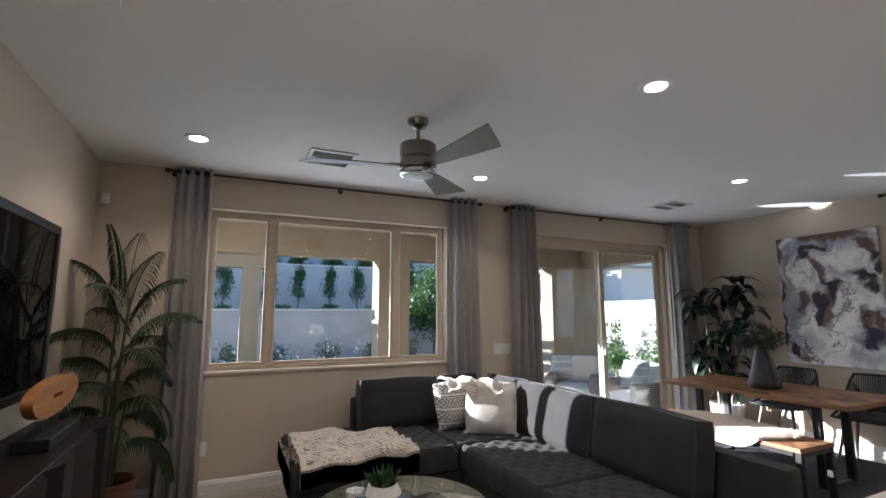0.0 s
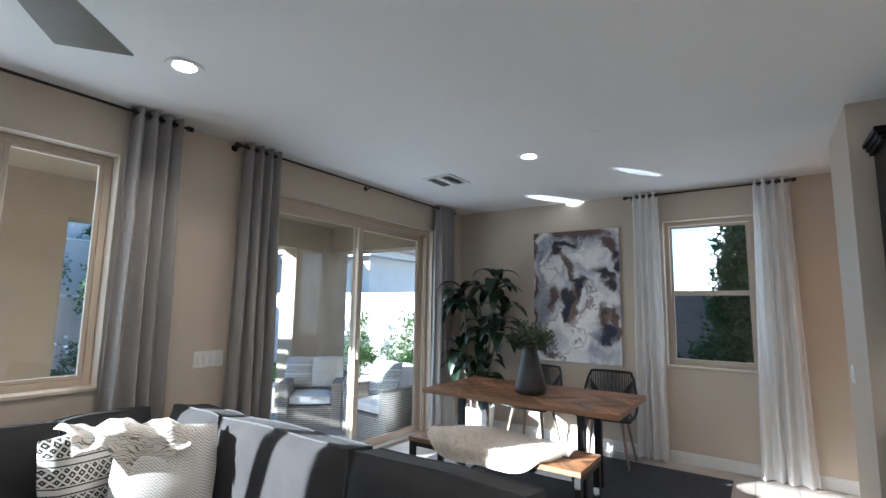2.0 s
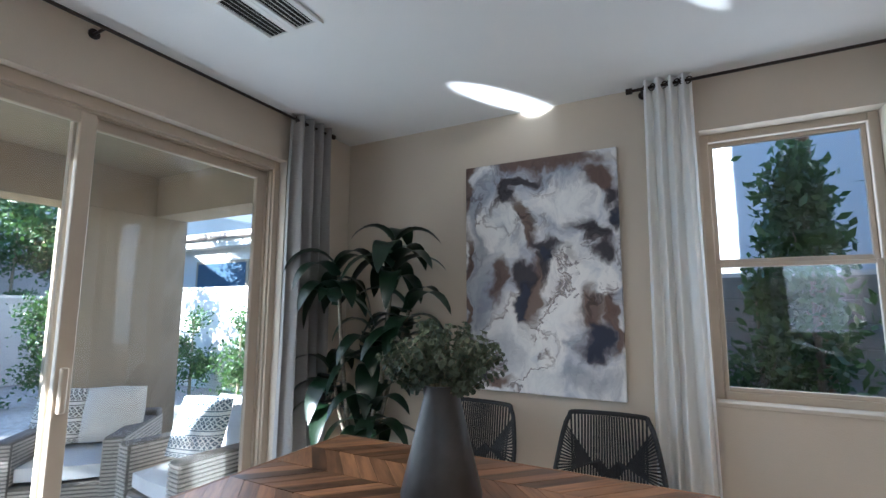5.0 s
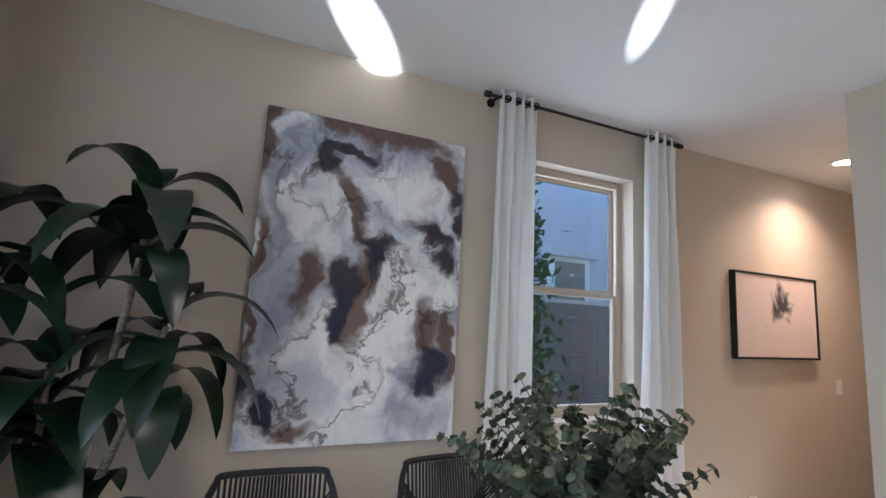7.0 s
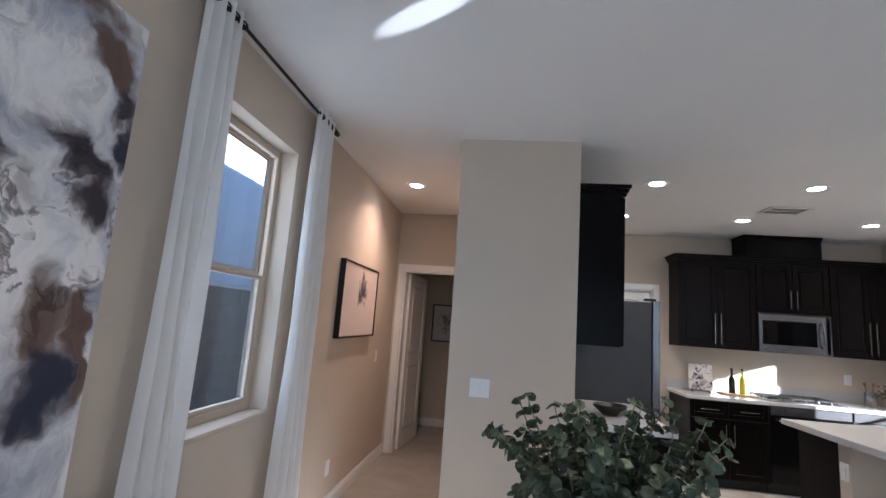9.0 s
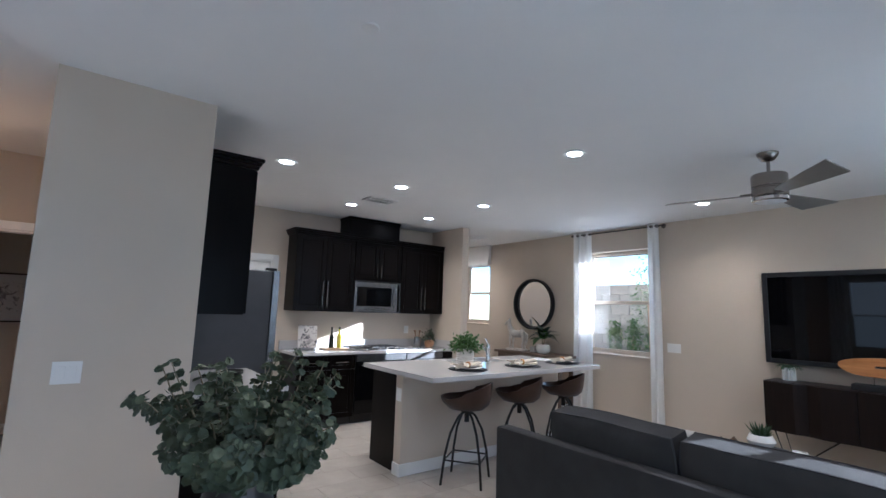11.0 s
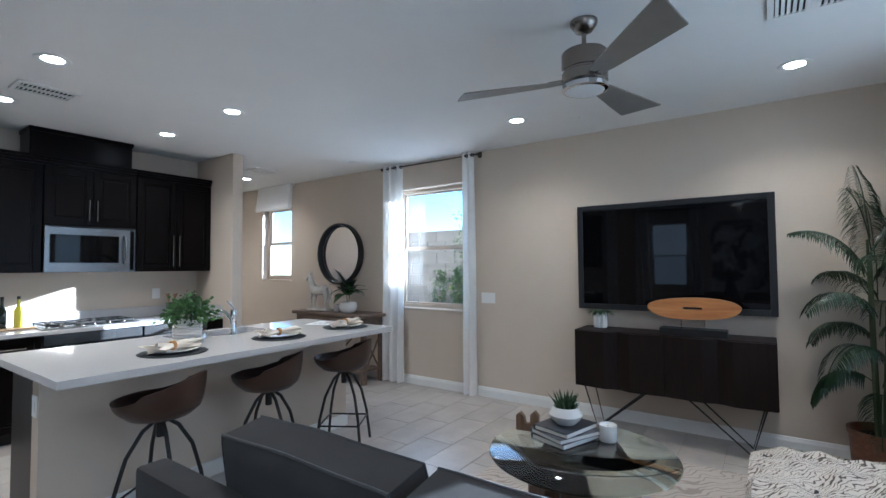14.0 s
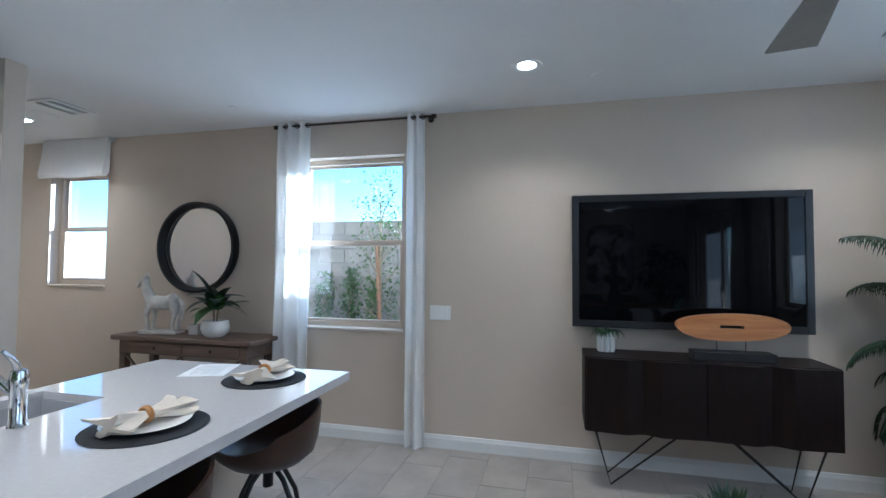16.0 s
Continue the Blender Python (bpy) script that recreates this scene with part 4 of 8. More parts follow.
def palm(at, height, fronds, seed, label):
    p = thing("palm_plant", label, "potted plant", at=at)
    rnd = random.Random(seed)
    part("pot", lathe(bmesh.new(), [(0, 0), (0.13, 0), (0.16, 0.05), (0.175, 0.30), (0.185, 0.31), (0.185, 0.34), (0.165, 0.34), (0.155, 0.28), (0, 0.28)], n=32),
         wood("terracotta_wood_pot", (0.10, 0.04, 0.022), (0.22, 0.095, 0.05), 2, 0.5), p, "round reddish brown wooden pot", smooth=True)
    part("soil", lathe(bmesh.new(), [(0, 0.285), (0.152, 0.285), (0.152, 0.29), (0, 0.30)], n=20), M_SOIL, p)
    tops = []
    stem_mat = plain("palm_stem", (0.07, 0.09, 0.035), 0.6, var=0.3, scale=20)
    for k in range(4):
        g = bmesh.new()
        a = k * 1.6 + 0.4
        h = height * (0.42 + 0.16 * k)
        top = (0.05 * math.cos(a) + 0.03, 0.05 * math.sin(a), min(h, height * 0.80))
        tube(g, [(0.03 * math.cos(a), 0.03 * math.sin(a), 0.29), (0.045 * math.cos(a), 0.04 * math.sin(a), 0.29 + (top[2] - 0.29) * 0.5), top], [0.016, 0.012, 0.008], 8)
        tops.append(top)
        part("stem", g, stem_mat, p, "slender green brown stem", smooth=True)
    for k in range(fronds):
        a = k * 2.399 + rnd.uniform(-0.3, 0.3)
        t = k / (fronds - 1)
        z0 = 0.55 + (height * 0.80 - 0.55) * t
        el = 0.75 + 0.75 * t ** 1.2
        L = rnd.uniform(0.44, 0.62)
        bm = bmesh.new()
        d = Vector((math.cos(a) * math.cos(el), math.sin(a) * math.cos(el), math.sin(el)))
        q = Vector((0.04 * math.cos(a) + 0.02, 0.04 * math.sin(a), z0))
        pts = [q.copy()]
        n = 22
        for i in range(n):
            q = q + d * (L / n)
            d = (d + Vector((0, 0, -(3.4 - 1.6 * t) / n))).normalized()
            pts.append(q.copy())
            if i >= 2:
                s = d.cross(Vector((0, 0, 1)))
                s = s.normalized() if s.length > 1e-3 else Vector((1, 0, 0))
                ll = 0.15 * math.sin(math.pi * (0.22 + 0.75 * (i / n))) + 0.03
                for sd_ in (-1, 1):
                    for off in (0.0, 0.5):
                        pp = q - d * (L / n) * off
                        blade(bm, pp, s * sd_ * 1.2 + d * 0.45 + Vector((0, 0, 0.10)), ll * rnd.uniform(0.8, 1.15), 0.012, 2.9, 0.3, 4)
        tube(bm, pts, 0.0035, 5)
        part("frond", bm, L_PALM, p, "arching feathered palm frond")
    return p


palm((-0.34, 4.36, 0.0), 2.0, 21, 3, "tall green areca palm in a brown pot beside the television")

# ceiling fan
fan = thing("ceiling_fan", "brushed nickel three-blade ceiling fan with a light lens", "ceiling fan", at=(1.43, 3.0, H), rz=0)
part("canopy", lathe(bmesh.new(), [(0, -0.002), (0.072, -0.002), (0.070, -0.02), (0.045, -0.055), (0.018, -0.065), (0, -0.065)], n=32), M_STEEL, fan, smooth=True)
part("downrod", cyl(bmesh.new(), (0, 0, -0.06), (0, 0, -0.16), 0.012, n=14), M_STEEL, fan, smooth=True)
part("motor_housing", lathe(bmesh.new(), [(0, -0.15), (0.03, -0.15), (0.035, -0.165), (0.112, -0.17), (0.118, -0.178), (0.118, -0.265), (0.112, -0.27), (0.112, -0.278), (0.118, -0.283), (0.118, -0.335), (0.112, -0.342), (0, -0.342)], n=44), M_STEEL, fan, smooth=True)
part("lower_ring", lathe(bmesh.new(), [(0, -0.342), (0.108, -0.342), (0.118, -0.35), (0.118, -0.372), (0.104, -0.378), (0, -0.374)], n=44), M_CHROME, fan, "bright chrome ring", smooth=True)
part("lens", lathe(bmesh.new(), [(0.0, -0.392), (0.06, -0.388), (0.10, -0.378), (0.10, -0.372), (0, -0.372)], n=36), plain("frosted_lens", (0.72, 0.74, 0.76), 0.35, var=0.01), fan, "frosted glass lens, unlit", smooth=True)
M_BLADE = plain("silver_blade", (0.25, 0.235, 0.21), 0.4, 0.35, var=0.05, bmp=0.05, bscale=40)
for ang in (47, 169, -75):
    bm = bmesh.new()
    m_ = pose(0, 0, -0.318, 0, 0, ang) @ pose(0, 0, 0, -11, 0, 0)
    prof = [(0.10, 0.10, -0.03, 0.03), (0.20, 0.20, -0.055, 0.05), (0.50, 0.46, -0.088, 0.082), (0.745, 0.64, -0.112, 0.10)]
    t_ = [[bm.verts.new(m_ @ Vector((x, y, z))) for xa, xb, a_, b_ in prof for x, y in ((xa, a_), (xb, b_))] for z in (-0.004, 0.004)]
    for k in range(3):
        for s_ in (0, 1):
            bm.faces.new((t_[s_][2 * k], t_[s_][2 * k + 1], t_[s_][2 * k + 3], t_[s_][2 * k + 2]))
        for e in (0, 1):
            bm.faces.new((t_[0][2 * k + e], t_[0][2 * k + 2 + e], t_[1][2 * k + 2 + e], t_[1][2 * k + e]))
    for e in (0, 3):
        bm.faces.new((t_[0][2 * e], t_[0][2 * e + 1], t_[1][2 * e + 1], t_[1][2 * e]))
    bl = part("blade", bm, M_BLADE, fan, "flat silver fan blade")
    part("blade_arm", cyl(bmesh.new(), m_ @ Vector((0.09, 0, 0.006)), m_ @ Vector((0.19, 0, 0.008)), 0.014, 0.009, 8), M_STEEL, bl)


def vent(x0, y0, x1, y1, slats_along, label):
    v = thing("ceiling_vent", label, "air vent")
    b = bmesh.new()
    z0, z1 = H - 0.014, H - 0.001
    w = 0.030
    box(b, x0, y0, z0, x0 + w, y1, z1, 0.002); box(b, x1 - w, y0, z0, x1, y1, z1, 0.002)
    box(b, x0 + w, y0, z0, x1 - w, y0 + w, z1, 0.002); box(b, x0 + w, y1 - w, z0, x1 - w, y1, z1, 0.002)
    part("frame", b, M_WHITE, v, "white metal frame")
    # black sheet stands in for the shade of the duct behind the slats
    part("backing", bx(x0 + w, y0 + w, H - 0.004, x1 - w, y1 - w, H - 0.001), M_BLACKM, v, "black sheet in place of the shaded duct")
    lo, hi = (x0 + w, x1 - w) if slats_along == "y" else (y0 + w, y1 - w)
    n = int((hi - lo) / 0.024)
    if slats_along == "y":
        part("divider", bx(x0 + w, (y0 + y1) / 2 - 0.012, z0, x1 - w, (y0 + y1) / 2 + 0.012, z1), M_WHITE, v)
    else:
        part("divider", bx(x0 + w, (y0 + y1) / 2 - 0.028, z0 - 0.001, x1 - w, (y0 + y1) / 2 + 0.028, z1), M_WHITE, v)
    for i in range(n):
        a = lo + (i + 0.5) * (hi - lo) / n
        s = bmesh.new()
        if slats_along == "y":
            box(s, -0.010, y0 + w, -0.001, 0.010, y1 - w, 0.001)
            s.transform(pose(a, 0, H - 0.010, 0, 35, 0))
        else:
            box(s, x0 + w, -0.010, -0.001, x1 - w, 0.010, 0.001)
            s.transform(pose(0, a, H - 0.010, -35 if y0 < 0 else 35, 0, 0))
        part("slat", s, M_WHITE, v)
    return v


vent(0.87, 3.80, 1.24, 4.18, "x", "white slatted ceiling air vent near the wide window")
vent(4.84, 3.86, 5.20, 4.20, "x", "white slatted ceiling air vent near the patio door")
vent(2.60, -0.62, 2.96, -0.38, "y", "white slatted ceiling air vent over the kitchen")
vent(0.0, -1.85, 0.36, -1.60, "x", "white slatted ceiling air vent over the passage")
for x, y in ((4.52, 2.43), (-0.14, 2.41), (-0.15, -0.38), (6.25, -0.75)):
    s = thing("sprinkler_cover", "small white concealed ceiling sprinkler cover", "sprinkler", "sprinkler covers", at=(x, y, H))
    part("plate", lathe(bmesh.new(), [(0, -0.007), (0.038, -0.007), (0.042, -0.003), (0.042, -0.0005), (0, -0.0005)], n=28), M_WHITE, s, smooth=True)
s = thing("ceiling_speaker", "round white in-ceiling speaker grille", "speaker", at=(0.06, -2.12, H))
part("grille", lathe(bmesh.new(), [(0, -0.006), (0.10, -0.006), (0.115, -0.004), (0.12, -0.0005), (0, -0.0005)], n=36), M_WHITE, s, smooth=True)


def plate(at, rz, gangs, label, kind="switch"):
    """Wall plate that faces -y before it is turned."""
    w = 0.035 + 0.046 * gangs
    s = thing("wall_switch" if kind == "switch" else "wall_outlet", label, "light switch" if kind == "switch" else "power outlet", at=at, rz=rz)
    part("cover_plate", bx(-w / 2, -0.006, -0.058, w / 2, 0, 0.058, r=0.002), M_WHITE, s)
    for k in range(gangs):
        x = (k - (gangs - 1) / 2) * 0.046
        part("rocker" if kind == "switch" else "socket_face", bx(x - 0.0165, -0.010, -0.033, x + 0.0165, -0.005, 0.033, r=0.0015), M_WHITE, s)
    return s


plate((3.18, NY, 1.09), 0, 4, "white four-gang rocker switch plate beside the curtains")
plate((WX, 1.22, 1.09), 90, 3, "white three-gang rocker switch plate beside the window")
plate((5.45, 1.03, 1.09), 180, 2, "white two-gang rocker switch plate on wall end")
plate((EX, -0.66, 1.09), -90, 1, "white single rocker switch plate in the hall")
plate((EX, 0.45, 0.32), -90, 1, "white power outlet in the hall", "outlet")
plate((0.22, NY, 0.36), 0, 1, "white power outlet below the wide window", "outlet")
plate((1.40, KY, 1.16), 180, 1, "white power outlet above the kitchen counter", "outlet")
al = thing("motion_sensor", "small white alarm motion sensor high in the corner", "sensor", at=(WX + 0.06, NY - 0.02, 2.42), rz=35)
part("housing", bx(-0.03, -0.025, -0.045, 0.03, 0.015, 0.045, r=0.008, seg=2), M_WHITE, al, smooth=True)

# ---- dining area ----
M_TEAK = wood("reclaimed_teak", (0.075, 0.035, 0.018), (0.30, 0.15, 0.068), 2.4, 0.42, axis=0, rnd=0.7)
M_TEAKEDGE = wood("teak_edge", (0.14, 0.07, 0.035), (0.30, 0.16, 0.075), 2.4, 0.5, axis=1)


def clip_poly(poly, axis, lim, keep_less):
    out = []
    for a, b in zip(poly, poly[1:] + poly[:1]):
        ia, ib = (a[axis] <= lim) == keep_less, (b[axis] <= lim) == keep_less
        if ia:
            out.append(a)
        if ia != ib:
            t = (lim - a[axis]) / (b[axis] - a[axis])
            out.append((a[0] + t * (b[0] - a[0]), a[1] + t * (b[1] - a[1])))
    return out


def chevron_top(parent, x0, y0, x1, y1, z0, z1, cols, w, name="plank"):
    """Inlaid planks in chevron rows that run along y; each is a piece of its own."""
    rnd = random.Random(8)
    cw = (x1 - x0) / cols
    for c in range(cols):
        a, b = x0 + c * cw, x0 + (c + 1) * cw
        s = 1 if c % 2 == 0 else -1
        y = y0 - cw - w
        while y < y1 + cw:
            g = 0.0012
            ya, yb = (y, y + cw * 0.95) if s > 0 else (y + cw * 0.95, y)
            poly = [(a + g, ya + g), (b - g, yb + g), (b - g, yb + w - g), (a + g, ya + w - g)]
            poly = clip_poly(poly, 1, y1 - g, True)
            if len(poly) > 2:
                poly = clip_poly(poly, 1, y0 + g, False)
            y += w
            if len(poly) < 3:
                continue
            cx, cy = sum(p[0] for p in poly) / len(poly), sum(p[1] for p in poly) / len(poly)
            ang = math.atan2(yb - ya, b - a)
            zz = z1 + rnd.uniform(-0.0008, 0.0004)
            m = pose(cx, cy, 0, 0, 0, math.degrees(ang))
            mi = m.inverted()
            bm = bmesh.new()
            tv_ = [bm.verts.new(mi @ Vector((p[0], p[1], zz))) for p in poly]
            bv_ = [bm.verts.new(mi @ Vector((p[0], p[1], z0))) for p in poly]
            bm.faces.new(tv_)
            bm.faces.new(bv_[::-1])
            for i in range(len(poly)):
                j = (i + 1) % len(poly)
                bm.faces.new((tv_[i], bv_[i], bv_[j], tv_[j]))
            o = part(name, bm, M_TEAK, parent)
            o.matrix_local = parent.matrix_world.inverted() @ m if parent.parent is None else m


def chevron_table(name, label, category, x0, y0, x1, y1, z, th, cols, w, legs, frame_fn):
    t = thing(name, label, category)
    part("tabletop", bx(x0 + 0.012, y0 + 0.012, z - th, x1 - 0.012, y1 - 0.012, z - 0.008), M_TEAKEDGE, t, "reclaimed wood underside board")
    for a in ((x0, y0, x0 + 0.013, y1), (x1 - 0.013, y0, x1, y1), (x0 + 0.013, y0, x1 - 0.013, y0 + 0.013), (x0 + 0.013, y1 - 0.013, x1 - 0.013, y1)):
        part("edge_strip", bx(a[0], a[1], z - th, a[2], a[3], z, r=0.002), M_TEAKEDGE, t)
    chevron_top(t, x0 + 0.013, y0 + 0.013, x1 - 0.013, y1 - 0.013, z - 0.0085, z - 0.001, cols, w)
    for l in legs:
        part("leg", bx(*l, r=0.003), M_BLACKM, t, "square black steel leg")
    frame_fn(t)
    return t


def table_frame(t):
    for y in (3.82, 2.72):
        part("crossbar", bx(5.045, y - 0.025, 0.67, 5.435, y + 0.025, 0.72, r=0.003), M_BLACKM, t)
        part("crossbar", bx(5.045, y - 0.02, 0.0, 5.435, y + 0.02, 0.03, r=0.003), M_BLACKM, t)
    part("spine", bx(5.22, 2.745, 0.68, 5.26, 3.795, 0.72, r=0.003), M_BLACKM, t)


chevron_table("dining_table", "reclaimed wood chevron dining table on black steel legs", "dining table", 4.76, 2.37, 5.69, 4.08, 0.76, 0.04, 4, 0.085,
              [(x - 0.025, y - 0.03, 0, x + 0.025, y + 0.03, 0.72) for x in (5.02, 5.46) for y in (2.72, 3.82)], table_frame)


def bench_frame(t):
    for x in (4.40, 4.80):
        for z in (0.385,):
            part("rail", bx(x - 0.02, 2.58, z, x + 0.02, 3.86, z + 0.035, r=0.002), M_BLACKM, t)
    for y in (2.545, 3.895):
        part("rail", bx(4.42, y - 0.02, 0.385, 4.78, y + 0.02, 0.42, r=0.002), M_BLACKM, t)


chevron_table("dining_bench", "reclaimed wood chevron bench on black steel legs beside the table", "bench", 4.37, 2.52, 4.83, 3.92, 0.455, 0.035, 2, 0.07,
              [(x - 0.022, y - 0.022, 0, x + 0.022, y + 0.022, 0.42) for x in (4.40, 4.80) for y in (2.545, 3.895)], bench_frame)


def fur():
    k = thing("sheepskin_throw", "fluffy cream long-haired sheepskin laid over the wooden bench", "sheepskin throw")
    rnd = random.Random(2)
    M_FUR = plain("cream_fur", (0.86, 0.79, 0.70), 0.9, var=0.10, scale=25)

    def surf(u, v):
        """u along the bench, v across; hangs down on the near side."""
        a = u * 2 - 1
        half = 0.34 * (1 - abs(a) ** 3.5) ** 0.5 + 0.02 * math.sin(9 * u)
        s = (v * 2 - 1) * half
        y = 2.72 + 1.06 * u + 0.04 * math.sin(5 * v)
        x = 4.60 + s
        z = 0.47 + 0.012 * math.sin(8 * u + 3 * v)
        if x < 4.36:
            z -= (4.36 - x) * 1.0
            x = 4.36 - (4.36 - x) * 0.25 - 0.008
        if x > 4.84:
            z -= (x - 4.84) * 1.0
            x = 4.84 + (x - 4.84) * 0.25 + 0.008
        return Vector((x, y, z))
    bm = bmesh.new()
    nu, nv = 44, 26
    T = [[bm.verts.new(surf(i / nu, j / nv)) for j in range(nv + 1)] for i in range(nu + 1)]
    B = [[bm.verts.new(surf(i / nu, j / nv) - Vector((0, 0, 0.012))) for j in range(nv + 1)] for i in range(nu + 1)]
    for i in range(nu):
        for j in range(nv):
            bm.faces.new((T[i][j], T[i + 1][j], T[i + 1][j + 1], T[i][j + 1]))
            bm.faces.new((B[i][j], B[i][j + 1], B[i + 1][j + 1], B[i + 1][j]))
    part("hide", bm, M_FUR, k, smooth=True)
    V, F = [], []
    for q in range(26000):
        u, v = rnd.random(), rnd.random()
        p = surf(u, v)
        e = Vector((p.x - 4.60, (u - 0.5) * 0.6, 0.5))
        d = (e.normalized() * 0.6 + Vector((rnd.gauss(0, 0.5), rnd.gauss(0, 0.5), rnd.uniform(0.0, 0.8)))).normalized()
        L = rnd.uniform(0.025, 0.06)
        s = d.cross(Vector((rnd.gauss(0, 1), rnd.gauss(0, 1), rnd.gauss(0, 1)))).normalized() * 0.0014
        mid = p + d * L * 0.55 + Vector((0, 0, 0.004))
        tip = p + d * L + Vector((0, 0, -0.016))
        n0 = len(V)
        V += [p - s, p + s, mid + s * 0.8, mid - s * 0.8, tip]
        F += [(n0, n0 + 1, n0 + 2, n0 + 3), (n0 + 3, n0 + 2, n0 + 4)]
    me = bpy.data.meshes.new("hair")
    me.from_pydata([tuple(a) for a in V], [], F)
    me.materials.append(M_FUR)
    o = new("hair", me)
    o.parent = k
    tagged(o, kind="stuff")


fur()

M_CORD = plain("black_cord", (0.012, 0.012, 0.013), 0.6, bmp=0.3, bscale=500)
M_OAKLEG = wood("grey_oak", (0.16, 0.12, 0.085), (0.32, 0.25, 0.18), 2, 0.55, axis=2)


def cord_chair():
    """Faces -y in its own frame; the seat is centred on the origin."""
    c = thing("dining_chair", "black woven cord dining chair with tapered wooden legs", "dining chair", "chairs at the dining table")
    def rim(t):
        # closed outline of the shell: front of the seat, up the sides, over the back
        pts = [(-0.20, -0.22, 0.45), (0.20, -0.22, 0.45), (0.25, -0.16, 0.46), (0.27, 0.02, 0.49), (0.265, 0.14, 0.58), (0.235, 0.22, 0.74), (0.205, 0.255, 0.82), (0.16, 0.265, 0.845),
               (-0.16, 0.265, 0.845), (-0.205, 0.255, 0.82), (-0.235, 0.22, 0.74), (-0.265, 0.14, 0.58), (-0.27, 0.02, 0.49), (-0.25, -0.16, 0.46)]
        return pts
    pts = rim(0)
    sm = []
    n = len(pts)
    for i in range(n):
        p0, p1, p2, p3 = (Vector(pts[(i + k) % n]) for k in (-1, 0, 1, 2))
        for q in range(4):
            t = q / 4
            sm.append(0.5 * ((2 * p1) + (p2 - p0) * t + (2 * p0 - 5 * p1 + 4 * p2 - p3) * t * t + (3 * p1 - p0 - 3 * p2 + p3) * t ** 3))
    part("shell_frame", tube(bmesh.new(), sm, 0.013, 8, closed=True), M_CORD, c, "cord-wrapped black tube frame", smooth=True)
    seat_ring = [(-0.21, -0.18, 0.44), (0.21, -0.18, 0.44), (0.23, 0.05, 0.44), (0.19, 0.17, 0.45), (-0.19, 0.17, 0.45), (-0.23, 0.05, 0.44)]
    part("seat_ring", tube(bmesh.new(), seat_ring, 0.010, 8, closed=True), M_CORD, c, smooth=True)
    for k in range(26):
        t = (k + 0.5) / 26 * 2 - 1
        x_top, x_bot = 0.165 * t + 0.04 * t ** 3, 0.19 * t
        part("cord", tube(bmesh.new(), [(x_top, 0.262 - 0.01 * abs(t), 0.835), (0.6 * x_top + 0.4 * x_bot, 0.225, 0.66), (x_bot, 0.17, 0.45)], 0.0056, 5), M_CORD, c)
    for k in range(16):
        t = (k + 0.5) / 16
        for s in (-1, 1):
            part("cross_cord", tube(bmesh.new(), [(s * (0.262 - 0.03 * t), 0.10 + 0.14 * t, 0.53 + 0.27 * t), (s * (0.05 - 0.02 * t), 0.212 + 0.0 * t, 0.60 - 0.10 * t + 0.02), (-s * 0.12, 0.172, 0.46)], 0.0050, 5), M_CORD, c)
    for k in range(24):
        t = (k + 0.5) / 24 * 2 - 1
        part("cord", tube(bmesh.new(), [(0.20 * t, -0.215, 0.452), (0.20 * t, -0.02, 0.432), (0.18 * t, 0.17, 0.452)], 0.0058, 5), M_CORD, c)
    part("seat_pad", pillow(bmesh.new(), 0.42, 0.38, 0.045, pose(0, -0.02, 0.462), edge=0.4), M_CORD, c, "thin black seat pad", smooth=True)
    for sx, sy in ((-1, -1), (1, -1), (1, 1), (-1, 1)):
        part("leg", cyl(bmesh.new(), (sx * 0.23, sy * 0.21, 0), (sx * 0.16, sy * 0.13, 0.44), 0.011, 0.018, 12), M_OAKLEG, c, "tapered grey oak leg", smooth=True)
    return c


ch = cord_chair()
ch.matrix_world = pose(6.17, 2.84, 0, 0, 0, -86)
copy_thing(ch, pose(6.15, 3.62, 0, 0, 0, -94))

# rug under the table
m, nt, b = mat("dark_rug")
v = coords(nt)
f = noise_tex(nt, v, 90, 4, 0.7)
nt.links.new(ramp(nt, f, [(0.35, (0.014, 0.015, 0.018)), (0.65, (0.07, 0.072, 0.08))]), b.inputs["Base Color"])
b.inputs["Roughness"].default_value = 1.0
bump(nt, b, f, 1.0, 0.01)
rug = thing("dining_rug", "dark grey heathered rug under the dining table", "rug")
part("rug_body", bx(3.62, 1.80, -0.001, 6.30, 4.32, 0.014, r=0.004), m, rug)

# vase of eucalyptus
vs = thing("tapered_vase", "dark bronze tapered vase holding green eucalyptus stems", "vase", at=(5.14, 3.20, 0.76))
part("vessel", lathe(bmesh.new(), [(0, 0), (0.115, 0), (0.135, 0.02), (0.138, 0.05), (0.085, 0.27), (0.062, 0.36), (0.068, 0.40), (0.060, 0.40), (0.054, 0.36), (0.075, 0.27), (0, 0.10)], n=40),
     plain("bronze_glaze", (0.060, 0.054, 0.050), 0.38, 0.35, var=0.3, scale=9, bmp=0.1, bscale=30), vs, smooth=True)


